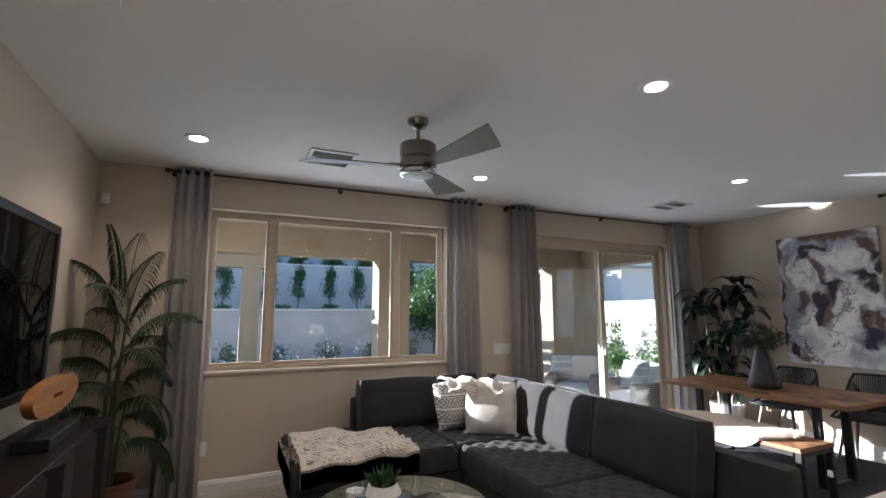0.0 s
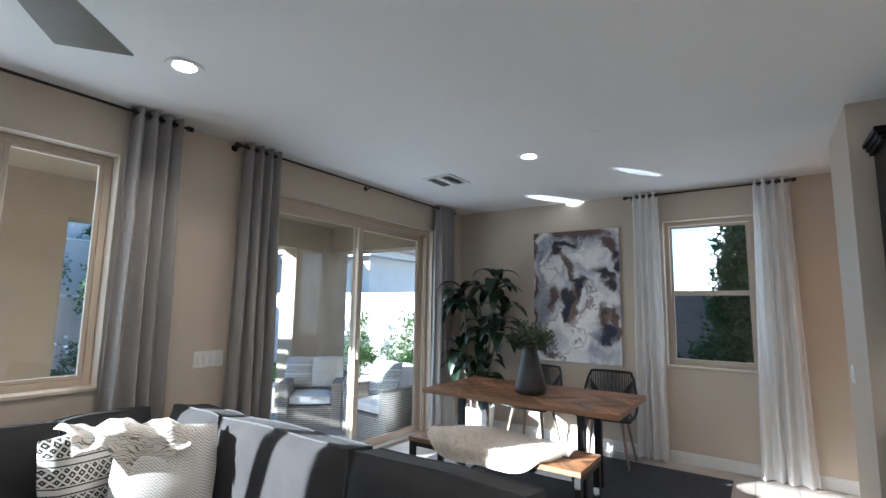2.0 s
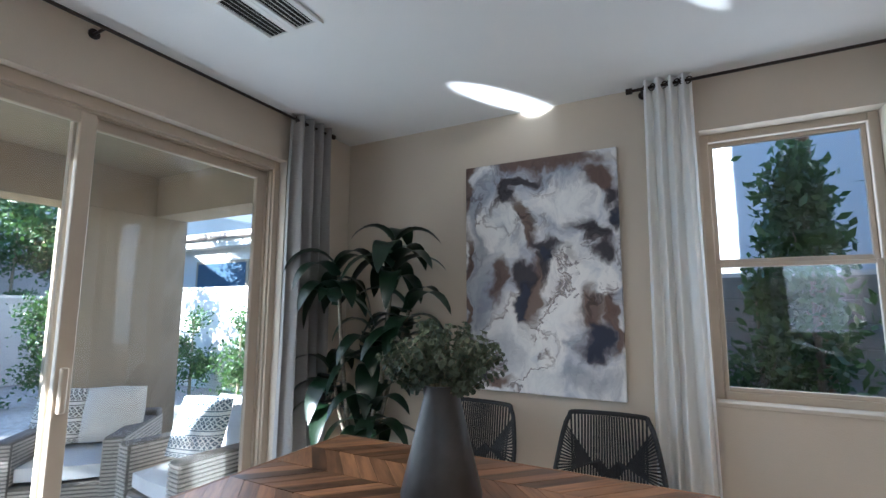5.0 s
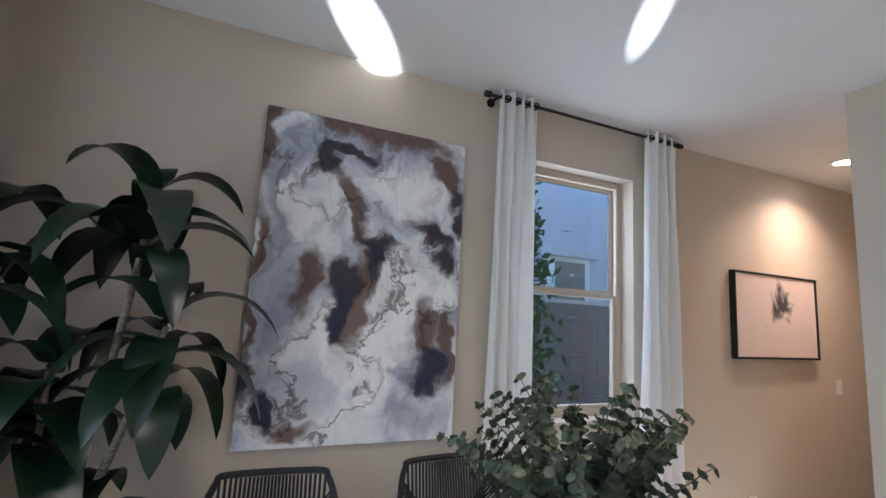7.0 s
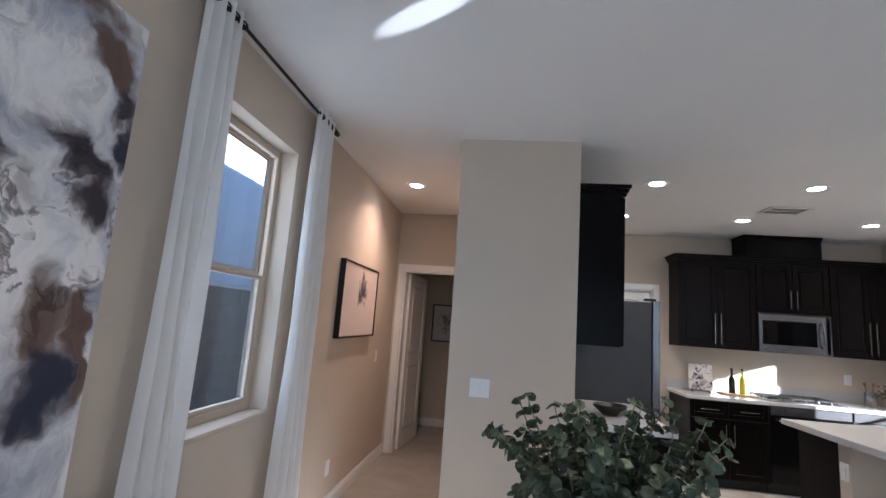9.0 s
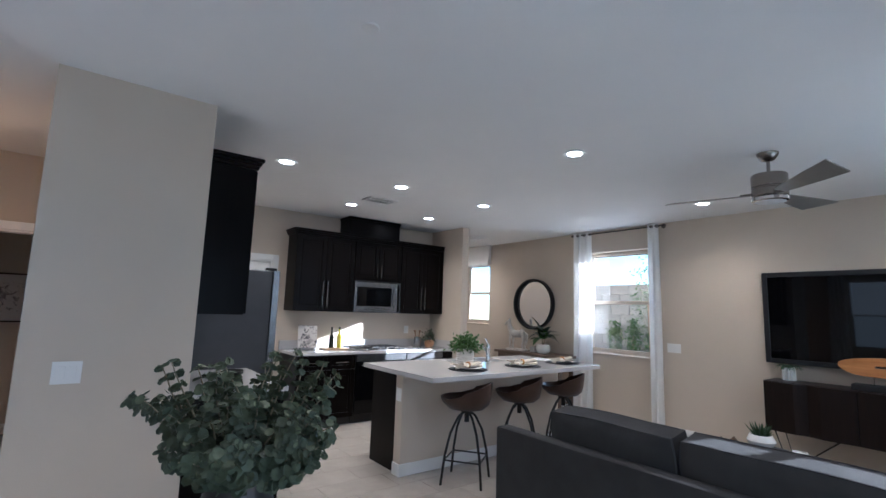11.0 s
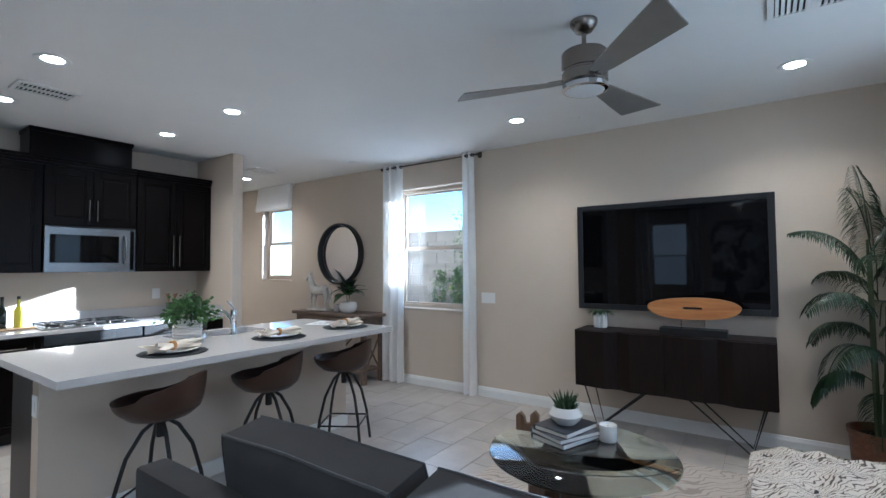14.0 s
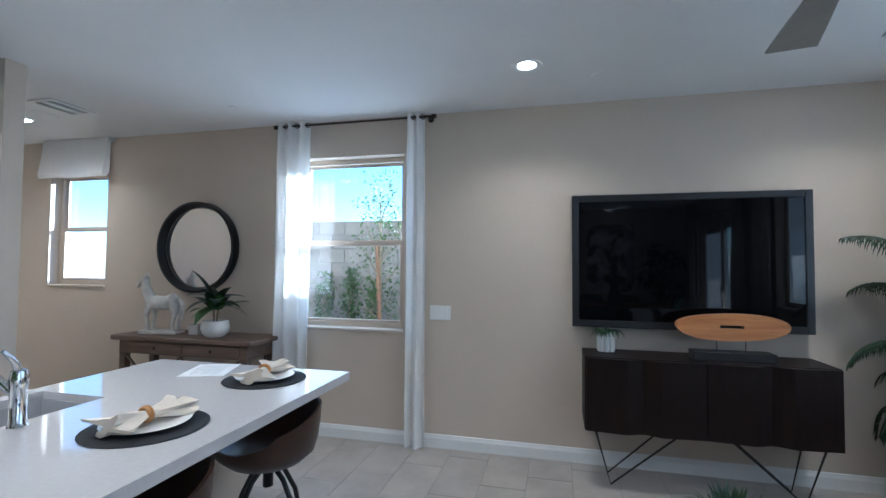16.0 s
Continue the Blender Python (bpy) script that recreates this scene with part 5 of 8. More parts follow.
def eucalyptus(parent, c, radius, top, stems, seed):
    rnd = random.Random(seed)
    V, F = [], []
    st = bmesh.new()
    for k in range(stems):
        a = k * 2.399
        el = rnd.uniform(0.25, 1.35)
        d = Vector((0.9 * math.cos(a) * math.cos(el), 1.3 * math.sin(a) * math.cos(el), math.sin(el)))
        L = rnd.uniform(0.7, 1.0) * (radius + (top - radius) * math.sin(el) ** 2)
        p = Vector(c) + Vector((math.cos(a) * 0.03, math.sin(a) * 0.03, -0.04))
        pts = [p.copy()]
        n = 11
        for i in range(n):
            p = p + d * (L / n)
            d = (d + Vector((rnd.gauss(0, 0.08), rnd.gauss(0, 0.08), 0.05 if el < 0.7 else -0.02))).normalized()
            pts.append(p.copy())
            if i < 2:
                continue
            for q in range(7):
                an = rnd.uniform(0, 6.28)
                s = d.orthogonal().normalized()
                s = Matrix.Rotation(an, 3, d) @ s
                size = rnd.uniform(0.008, 0.0135) * (1.15 - 0.5 * i / n)
                ctr = p + s * size * 1.1
                nrm = (d * 1.0 + s * rnd.uniform(-0.3, 0.9) + Vector((rnd.gauss(0, .4), rnd.gauss(0, .4), rnd.gauss(0, .4)))).normalized()
                u = nrm.orthogonal().normalized()
                w = nrm.cross(u)
                n0 = len(V)
                V.append(tuple(ctr - nrm * size * 0.18))
                for g in range(7):
                    an2 = g / 7 * 6.283
                    V.append(tuple(ctr + (u * math.cos(an2) + w * math.sin(an2)) * size * (1 + 0.12 * (g == 0))))
                for g in range(7):
                    F.append((n0, n0 + 1 + g, n0 + 1 + (g + 1) % 7))
        tube(st, pts, [0.0028 * (1 - 0.6 * i / n) for i in range(n + 1)], 5)
    me = bpy.data.meshes.new("foliage")
    me.from_pydata(V, [], F)
    me.materials.append(L_EUC)
    o = new("foliage", me)
    o.parent = parent
    tagged(o, "round grey-green eucalyptus leaves")
    part("stem", st, M_STEM, parent, "thin branching stems", kind="stuff")


eucalyptus(vs, (0, 0, 0.41), 0.26, 0.28, 58, 6)

# tall leafy plant in the corner
dp = thing("corner_plant", "tall dark green broad-leaved plant in a white planter", "potted plant", at=(6.15, 4.30, 0))
part("planter", lathe(bmesh.new(), [(0, 0), (0.12, 0), (0.15, 0.03), (0.185, 0.25), (0.19, 0.36), (0.175, 0.36), (0.17, 0.28), (0, 0.28)], n=40), M_CERAM, dp, "white ceramic planter", smooth=True)
part("soil", lathe(bmesh.new(), [(0, 0.29), (0.168, 0.29), (0.168, 0.295), (0, 0.31)], n=20), M_SOIL, dp)
rnd = random.Random(21)
M_CANE = plain("plant_cane", (0.20, 0.17, 0.13), 0.85, var=0.5, scale=35, bmp=0.8, bscale=60, stretch=(1, 1, 3))
for cx_, cy_, tx, ty, tz in ((-0.04, 0.05, -0.10, 0.17, 1.66), (0.05, -0.04, 0.02, -0.20, 1.82), (0.0, 0.0, 0.08, 0.02, 1.25), (0.03, 0.06, -0.02, 0.26, 0.98), (-0.05, -0.05, -0.08, -0.12, 0.80), (0.04, 0.02, 0.06, -0.28, 1.40)):
    path = [(cx_ + (tx - cx_) * t + 0.02 * math.sin(7 * t), cy_ + (ty - cy_) * t + 0.015 * math.sin(5 * t + 1), 0.29 + (tz - 0.29) * t) for t in [i / 6 for i in range(7)]]
    cane = part("cane", tube(bmesh.new(), path, [0.017 - 0.007 * i / 6 for i in range(7)], 10), M_CANE, dp, "knotty brown plant cane", smooth=True)
    for k in range(14):
        a = k * 2.399 + rnd.uniform(-0.4, 0.4)
        h = tz + 0.05 - 0.30 * (k / 14)
        el = rnd.uniform(-0.1, 0.85) if k > 2 else 0.95
        bm = bmesh.new()
        L = rnd.uniform(0.32, 0.46)
        blade(bm, (tx + 0.01 * math.cos(a), ty + 0.01 * math.sin(a), h), (math.cos(a) * math.cos(el), math.sin(a) * math.cos(el), math.sin(el)), L, rnd.uniform(0.11, 0.155), rnd.uniform(2.0, 3.6), 0.22, 9)
        part("leaf", bm, L_DARK, dp, smooth=True)

# abstract canvas: a pale blue-grey ground under warped dabs of paint
m, nt, b = mat("abstract_painting")
v = coords(nt)


def warp(nt, vec, scale, amount, detail=4.0):
    n = node(nt, "ShaderNodeTexNoise", Scale=scale, Detail=detail, Roughness=0.55)
    nt.links.new(vec, n.inputs["Vector"])
    off = nt.nodes.new("ShaderNodeVectorMath")
    off.operation = "SUBTRACT"
    off.inputs[1].default_value = (0.5, 0.5, 0.5)
    nt.links.new(n.outputs["Color"], off.inputs[0])
    ma = nt.nodes.new("ShaderNodeVectorMath")
    ma.operation = "MULTIPLY_ADD"
    ma.inputs[1].default_value = (0.0, amount, amount)
    nt.links.new(off.outputs[0], ma.inputs[0])
    nt.links.new(vec, ma.inputs[2])
    return ma.outputs[0]


wv = warp(nt, warp(nt, v, 2.8, 0.36), 8.0, 0.13)
g1 = noise_tex(nt, wv, 2.2, 5, 0.6)
g2 = noise_tex(nt, wv, 5.0, 6, 0.65, stretch=(1, 1.6, 0.8))
paint = ramp(nt, g1, [(0.36, (0.33, 0.35, 0.42)), (0.46, (0.60, 0.60, 0.63)), (0.52, (0.80, 0.78, 0.76)), (0.72, (0.88, 0.85, 0.82))])


def dab(paint, u, w, ru, rw, turn, colour, soft=0.55, most=1.0):
    """One oval of paint at u across and w down the canvas (0 to 1), turned by degrees."""
    mp = node(nt, "ShaderNodeMapping", Location=(-0.038, 0.5 - u, 0.75 - 1.5 * w), Rotation=(radians(turn), 0, 0), Scale=(1.0, ru, rw * 1.5))
    mp.vector_type = "TEXTURE"
    nt.links.new(wv, mp.inputs[0])
    ln = nt.nodes.new("ShaderNodeVectorMath")
    ln.operation = "LENGTH"
    nt.links.new(mp.outputs[0], ln.inputs[0])
    ma = nt.nodes.new("ShaderNodeMath")
    ma.operation = "MULTIPLY_ADD"
    ma.inputs[1].default_value = 1.1
    nt.links.new(g2, ma.inputs[0])
    nt.links.new(ln.outputs["Value"], ma.inputs[2])
    mr = nt.nodes.new("ShaderNodeMapRange")
    mr.interpolation_type = "SMOOTHSTEP"
    for i, val in enumerate((0.0, 1.78 - soft, 1.78, most, 0.0)):
        mr.inputs[i].default_value = val
    nt.links.new(ma.outputs[0], mr.inputs[0])
    mx = nt.nodes.new("ShaderNodeMix")
    mx.data_type = "RGBA"
    nt.links.new(mr.outputs[0], mx.inputs[0])
    nt.links.new(paint, mx.inputs[6])
    mx.inputs[7].default_value = (*colour, 1)
    return mx.outputs[2]


BLUE_GREY, NAVY, PLUM, RUST, CHALK = (0.22, 0.24, 0.30), (0.016, 0.022, 0.048), (0.036, 0.028, 0.036), (0.115, 0.056, 0.030), (0.88, 0.85, 0.82)
for d_ in ((0.12, 0.55, 0.12, 0.40, 0), (0.22, 0.85, 0.22, 0.12, 0), (0.10, 0.25, 0.10, 0.18, 0), (0.75, 0.95, 0.25, 0.07, 0)):
    paint = dab(paint, *d_, BLUE_GREY, 0.9, 0.6)
for d_ in ((0.45, 0.01, 0.50, 0.045, 0), (0.02, 0.10, 0.05, 0.14, 0), (0.01, 0.55, 0.035, 0.30, 0), (0.42, 0.30, 0.05, 0.14, -12), (0.24, 0.55, 0.06, 0.12, 0),
           (0.80, 0.68, 0.13, 0.09, 10), (0.47, 0.60, 0.07, 0.16, 8), (0.86, 0.10, 0.13, 0.05, 30), (0.93, 0.72, 0.04, 0.14, 0), (0.26, 0.95, 0.09, 0.04, 0)):
    paint = dab(paint, *d_, RUST, 0.7, 0.92)
DARK = ((0.30, 0.15, 0.085, 0.06, 20), (0.36, 0.09, 0.13, 0.025, -10), (0.60, 0.42, 0.16, 0.045, 24), (0.82, 0.33, 0.18, 0.035, 38), (0.38, 0.53, 0.075, 0.065, 0),
        (0.92, 0.17, 0.05, 0.05, 0), (0.90, 0.43, 0.07, 0.045, -30), (0.53, 0.48, 0.05, 0.06, 0))
DEEP = ((0.82, 0.79, 0.09, 0.07, 0), (0.41, 0.63, 0.045, 0.08, 0), (0.97, 0.27, 0.04, 0.07, 0), (0.14, 0.90, 0.055, 0.035, 25), (0.03, 0.80, 0.05, 0.06, 0), (0.56, 0.45, 0.045, 0.045, 0))
for u, w, ru, rw, turn in DARK + DEEP:
    paint = dab(paint, u, w, ru * 1.15, rw * 1.15, turn, RUST, 0.7, 0.8)
for colour, dabs in ((PLUM, DARK), (NAVY, DEEP)):
    for u, w, ru, rw, turn in dabs:
        paint = dab(paint, u, w, ru, rw, turn, colour, 0.6, 0.95)
for d_ in ((0.65, 0.19, 0.17, 0.10, 25), (0.68, 0.58, 0.10, 0.17, 0), (0.57, 0.80, 0.09, 0.16, 0), (0.90, 0.55, 0.06, 0.09, 0), (0.16, 0.30, 0.06, 0.09, 0)):
    paint = dab(paint, *d_, CHALK, 0.5, 0.95)
ridge = ramp(nt, noise_tex(nt, wv, 3.4, 5, 0.62), [(0.475, (1, 1, 1)), (0.50, (0.20, 0.17, 0.19)), (0.512, (0.30, 0.24, 0.22)), (0.54, (1, 1, 1))])
rm = nt.nodes.new("ShaderNodeMix")
rm.data_type, rm.blend_type = "RGBA", "MULTIPLY"
nt.links.new(ramp(nt, noise_tex(nt, wv, 1.6, 3), [(0.44, (0, 0, 0)), (0.56, (0.9, 0.9, 0.9))]), rm.inputs[0])
nt.links.new(paint, rm.inputs[6])
nt.links.new(ridge, rm.inputs[7])
paint = rm.outputs[2]
streak = ramp(nt, noise_tex(nt, wv, 9.0, 7, 0.7, stretch=(1, 2.2, 0.5)), [(0.30, (0.42, 0.42, 0.48)), (0.44, (0.86, 0.86, 0.88)), (0.55, (1, 1, 1))])
mx = nt.nodes.new("ShaderNodeMix")
mx.data_type, mx.blend_type = "RGBA", "MULTIPLY"
mx.inputs[0].default_value = 0.6
nt.links.new(paint, mx.inputs[6])
nt.links.new(streak, mx.inputs[7])
nt.links.new(mx.outputs[2], b.inputs["Base Color"])
b.inputs["Roughness"].default_value = 0.6
bump(nt, b, noise_tex(nt, v, 350, 3), 0.3, 0.002)
cv = thing("abstract_painting", "large unframed abstract canvas in white, grey, navy and rust", "painting", at=(EX, 3.27, 1.64))
part("canvas", bx(-0.038, -0.50, -0.75, -0.012, 0.50, 0.75, r=0.004), m, cv)
part("stretcher_frame", bx(-0.011, -0.48, -0.73, -0.001, 0.48, 0.73), M_TRIM, cv, "pale wooden stretcher behind the canvas")

# hall picture, framed
def blots(name, ground, ink, c, s):
    m, nt, b = mat(name)
    v = coords(nt)
    n = node(nt, "ShaderNodeTexNoise", Scale=s, Detail=4.0)
    n.inputs["Distortion"].default_value = 1.2
    nt.links.new(v, n.inputs["Vector"])
    g = nt.nodes.new("ShaderNodeVectorMath")
    g.operation = "DISTANCE"
    g.inputs[1].default_value = c
    nt.links.new(v, g.inputs[0])
    a = nt.nodes.new("ShaderNodeMath")
    a.operation = "MULTIPLY_ADD"
    a.inputs[1].default_value = 1.1
    nt.links.new(g.outputs["Value"], a.inputs[0])
    nt.links.new(n.outputs["Fac"], a.inputs[2])
    nt.links.new(ramp(nt, a.outputs[0], [(0.48, ink), (0.55, tuple(0.5 * (x + y) for x, y in zip(ground, ink))), (0.62, ground)]), b.inputs["Base Color"])
    b.inputs["Roughness"].default_value = 0.7
    return m


ha = thing("framed_flower_print", "black framed print of pale flowers on blush ground", "framed picture", at=(EX, 0.135, 1.61))
b2 = bmesh.new()
for a in ((-0.487, -0.31, -0.475, 0.31), (0.475, -0.31, 0.487, 0.31)):
    box(b2, -0.045, a[0], a[1], -0.001, a[2], a[3], 0.001)
for a in ((-0.31, -0.298), (0.298, 0.31)):
    box(b2, -0.045, -0.475, a[0], -0.001, 0.475, a[1], 0.001)
part("frame", b2, M_BLACKM, ha, "slim black float frame")
part("print", bx(-0.035, -0.472, -0.295, -0.004, 0.472, 0.295), blots("flower_print", (0.72, 0.60, 0.54), (0.06, 0.05, 0.06), (-0.035, -0.05, 0.06), 5.0), ha)
hp = thing("framed_line_print", "black framed line drawing print with white mat", "framed picture", at=(6.12, -2.80, 1.46))
b2 = bmesh.new()
frame_ring(b2, "x", 0.001, 0.03, -0.24, 0.24, -0.27, 0.27, 0.018, 0.001)
part("frame", b2, M_BLACKM, hp)
part("print", bx(-0.222, 0.004, -0.252, 0.222, 0.014, 0.252), blots("line_print", (0.70, 0.68, 0.66), (0.25, 0.24, 0.26), (0.0, 0.01, 0.0), 16.0), hp)

# hall door and casings
def casing(name, x0, x1, y, ztop, label):
    c = thing(name, label, "door casing", kind="structure")
    for a in ((x0 - 0.075, 0, x0, ztop + 0.075), (x1, 0, x1 + 0.075, ztop + 0.075), (x0, ztop, x1, ztop + 0.075)):
        b_ = bx(a[0], y, a[1], a[2], y + 0.016, a[3], r=0.004)
        part("casing", b_, M_TRIM, c)
    for a in ((x0 - 0.001, 0, x0 + 0.018, ztop), (x1 - 0.018, 0, x1 + 0.001, ztop), (x0 + 0.018, ztop - 0.018, x1 - 0.018, ztop + 0.001)):
        part("jamb", bx(a[0], y - 0.125, a[1], a[2], y - 0.001, a[3]), M_TRIM, c)
    return c


def panel_leaf(parent, w, h, t=0.035):
    """A two-panel door leaf, hinged on x = 0, width along +x."""
    b_ = bmesh.new()
    s = 0.11
    for a in ((0, 0, s, h), (w - s, 0, w, h), (s, 0, w - s, 0.2), (s, h - s, w - s, h), (s, 0.95, w - s, 1.07)):
        box(b_, a[0], -t, a[1], a[2], 0, a[3], 0.003)
    part("leaf", b_, M_TRIM, parent, "white painted rails and stiles")
    for z0, z1 in ((0.2, 0.95), (1.07, h - s)):
        part("door_panel", bx(s, -t + 0.012, z0, w - s, -0.012, z1), M_TRIM, parent)
        part("door_panel", bx(s + 0.045, -t + 0.006, z0 + 0.045, w - s - 0.045, -0.006, z1 - 0.045, r=0.006), M_TRIM, parent)


casing("door_casing_1", 5.74, 6.50, -1.27, 2.05, "white painted hall door casing")
dh = thing("door_1", "white panelled hall door standing open", "door", at=(6.478, -1.40, 0.01), rz=-97, kind="structure")
panel_leaf(dh, 0.72, 2.02)
part("door_handle", lathe(bmesh.new(), [(0, 0), (0.028, 0), (0.028, 0.006), (0.010, 0.01), (0.010, 0.03), (0.026, 0.045), (0.022, 0.062), (0, 0.068)], (0, 0, 0), 20), M_STEEL, dh).matrix_local = pose(0.66, 0, 0.95, -90, 0, 0)
casing("door_casing_2", 3.52, 4.26, KY, 2.05, "white painted pantry door casing")
dpn = thing("door_2", "white panelled pantry door, closed", "door", at=(3.54, KY - 0.03, 0.008), kind="structure")
panel_leaf(dpn, 0.70, 2.02)
part("door_handle", lathe(bmesh.new(), [(0, 0), (0.028, 0), (0.028, 0.006), (0.010, 0.01), (0.010, 0.03), (0.026, 0.045), (0.022, 0.062), (0, 0.068)], (0, 0, 0), 20), M_STEEL, dpn).matrix_local = pose(0.06, 0, 0.95, -90, 0, 0)

# ---- kitchen ----
def shaker(parent, at, rz, w, h, handle=None, name="door", label="dark raised-panel cabinet door"):
    """A raised-panel front of w by h whose lower left corner is at 'at', facing -y before the turn."""
    g = 0.002
    b_ = bmesh.new()
    s = min(0.06, h * 0.28)
    for a in ((g, g, s, h - g), (w - s, g, w - g, h - g), (s, g, w - s, s), (s, h - s, w - s, h - g)):
        box(b_, a[0], -0.020, a[1], a[2], 0, a[3], 0.002)
    box(b_, s, -0.010, s, w - s, 0, h - s)
    if h > 0.25:
        box(b_, s + 0.02, -0.016, s + 0.02, w - s - 0.02, -0.004, h - s - 0.02, 0.004)
    b_.transform(pose(*at, 0, 0, rz))
    d = part(name, b_, M_DARKCAB, parent, label)
    if handle:
        hb = bmesh.new()
        x, z, ln, vert = handle
        if vert:
            tube(hb, [(x, -0.020, z), (x, -0.045, z), (x, -0.045, z + ln), (x, -0.020, z + ln)], 0.005, 8)
        else:
            tube(hb, [(x, -0.020, z), (x, -0.045, z), (x + ln, -0.045, z), (x + ln, -0.020, z)], 0.005, 8)
        hb.transform(pose(*at, 0, 0, rz))
        part("handle", hb, M_STEEL, d, "slim brushed metal bar handle", smooth=True)
    return d


def upper(x0, x1, z0, z1, doors, depth=0.31, crown=True, name="wall_cabinet"):
    c = thing(name, "espresso wood wall cabinet with raised-panel doors", "kitchen cabinet", "kitchen wall cabinets")
    yf = KY + depth
    part("carcass", bx(x0, KY, z0, x1, yf, z1), M_DARKCAB, c)
    w = (x1 - x0) / doors
    for k in range(doors):
        # faces +y: turned half round, so laid from the far corner
        hx = w - 0.035 if k % 2 == 0 else 0.03
        if doors == 1:
            hx = 0.03
        shaker(c, (x1 - k * w, yf, z0 + 0.004), 180, w, z1 - z0 - 0.01, (hx, 0.05, 0.34 if z1 - z0 > 0.8 else 0.2, True))
    if crown:
        b_ = bmesh.new()
        for e, (dz, o) in enumerate(((0.0, 0.022), (0.025, 0.034), (0.05, 0.048))):
            box(b_, x0 - (o if x1 > 3.2 else 0), KY, z1 + dz, x1 + (o if x1 > 3.2 else 0), yf + o, z1 + dz + 0.025, 0.003)
        part("crown_moulding", b_, M_DARKCAB, c)
    return c


upper(2.505, 3.33, 1.41, 2.40, 2)
upper(1.745, 2.495, 1.85, 2.40, 2)
upper(0.955, 1.735, 1.41, 2.40, 2)
cc = thing("vent_chase", "espresso boxed vent chase between cabinets and ceiling", "vent chase")
part("box_panel", bx(1.78, KY, 2.476, 2.60, KY + 0.30, H - 0.001, r=0.003), M_DARKCAB, cc)
part("trim_strip", bx(1.77, KY, 2.70, 2.61, KY + 0.312, H - 0.002, r=0.003), M_DARKCAB, cc)

mw = thing("microwave", "stainless over-range microwave with curved handle", "microwave")
part("body", bx(1.75, KY, 1.41, 2.49, KY + 0.34, 1.845, r=0.004), M_STAINLESS, mw)
part("door_glass", bx(1.90, KY + 0.34, 1.50, 2.45, KY + 0.348, 1.765, r=0.003), M_BLACKGLASS, mw, "dark glass door window")
part("control_panel", bx(1.765, KY + 0.34, 1.43, 1.80, KY + 0.346, 1.825, r=0.002), M_BLACKGLASS, mw, "narrow black control panel")
part("handle", tube(bmesh.new(), [(1.85, KY + 0.342, 1.49), (1.85, KY + 0.375, 1.52), (1.85, KY + 0.385, 1.63), (1.85, KY + 0.375, 1.74), (1.85, KY + 0.342, 1.77)], 0.010, 10), M_STAINLESS, mw, smooth=True)
part("vent_grille", bx(1.77, KY + 0.34, 1.832, 2.47, KY + 0.344, 1.842), M_BLACKM, mw)

FY = KY + 0.60


def base(x0, x1, fronts, name="base_cabinet", label="espresso wood base cabinet with drawer above doors"):
    c = thing(name, label, "kitchen cabinet", "kitchen base cabinets")
    part("carcass", bx(x0, KY, 0.10, x1, FY, 0.875), M_DARKCAB, c)
    part("toe_kick", bx(x0 + 0.0, KY, 0.0, x1, FY - 0.07, 0.10), M_BLACKM, c)
    for (a, w, z, h, hd, nm) in fronts:
        shaker(c, (x1 - a, FY, z), 180, w, h, hd, nm, "dark raised-panel " + ("drawer front" if nm == "drawer" else "cabinet door"))
    return c


base(2.56, 3.33, [(0, 0.385, 0.70, 0.17, (0.10, 0.085, 0.18, False), "drawer"), (0.385, 0.385, 0.70, 0.17, (0.10, 0.085, 0.18, False), "drawer"),
                  (0, 0.385, 0.105, 0.59, (0.345, 0.34, 0.2, True), "door"), (0.385, 0.385, 0.105, 0.59, (0.04, 0.34, 0.2, True), "door")])
base(0.955, 1.13, [(0, 0.175, 0.70, 0.17, None, "drawer"), (0, 0.175, 0.105, 0.59, (0.14, 0.34, 0.2, True), "door")])
for nm, x0, x1, lb in (("oven", 1.78, 2.55, "built-in black glass oven with stainless control strip"), ("dishwasher", 1.14, 1.77, "stainless dishwasher with dark front panel")):
    o = thing(nm, lb, nm)
    part("body", bx(x0, KY, 0.10, x1, FY, 0.875), M_BLACKM, o)
    part("front_panel", bx(x0 + 0.003, FY, 0.12, x1 - 0.003, FY + 0.022, 0.775, r=0.003), M_BLACKGLASS if nm == "oven" else M_STAINLESS, o)
    part("control_strip", bx(x0 + 0.003, FY, 0.782, x1 - 0.003, FY + 0.024, 0.872, r=0.003), M_STAINLESS, o, "stainless control strip")
    part("handle", tube(bmesh.new(), [(x0 + 0.06, FY + 0.022, 0.735), (x0 + 0.06, FY + 0.06, 0.735), (x1 - 0.06, FY + 0.06, 0.735), (x1 - 0.06, FY + 0.022, 0.735)], 0.009, 8), M_STAINLESS, o, smooth=True)
    part("plinth", bx(x0, KY, 0.0, x1, FY - 0.06, 0.10), M_BLACKM, o)

k = thing("kitchen_worktop", "white quartz worktop with low upstand along the wall", "worktop")
part("slab", bx(0.953, KY, 0.876, 3.36, FY + 0.035, 0.912, r=0.003), M_QUARTZ, k)
part("upstand", bx(0.975, KY, 0.912, 3.36, KY + 0.02, 1.02, r=0.002), M_QUARTZ, k)
part("upstand", bx(0.953, KY, 0.912, 0.972, FY + 0.0, 1.02, r=0.002), M_QUARTZ, k)

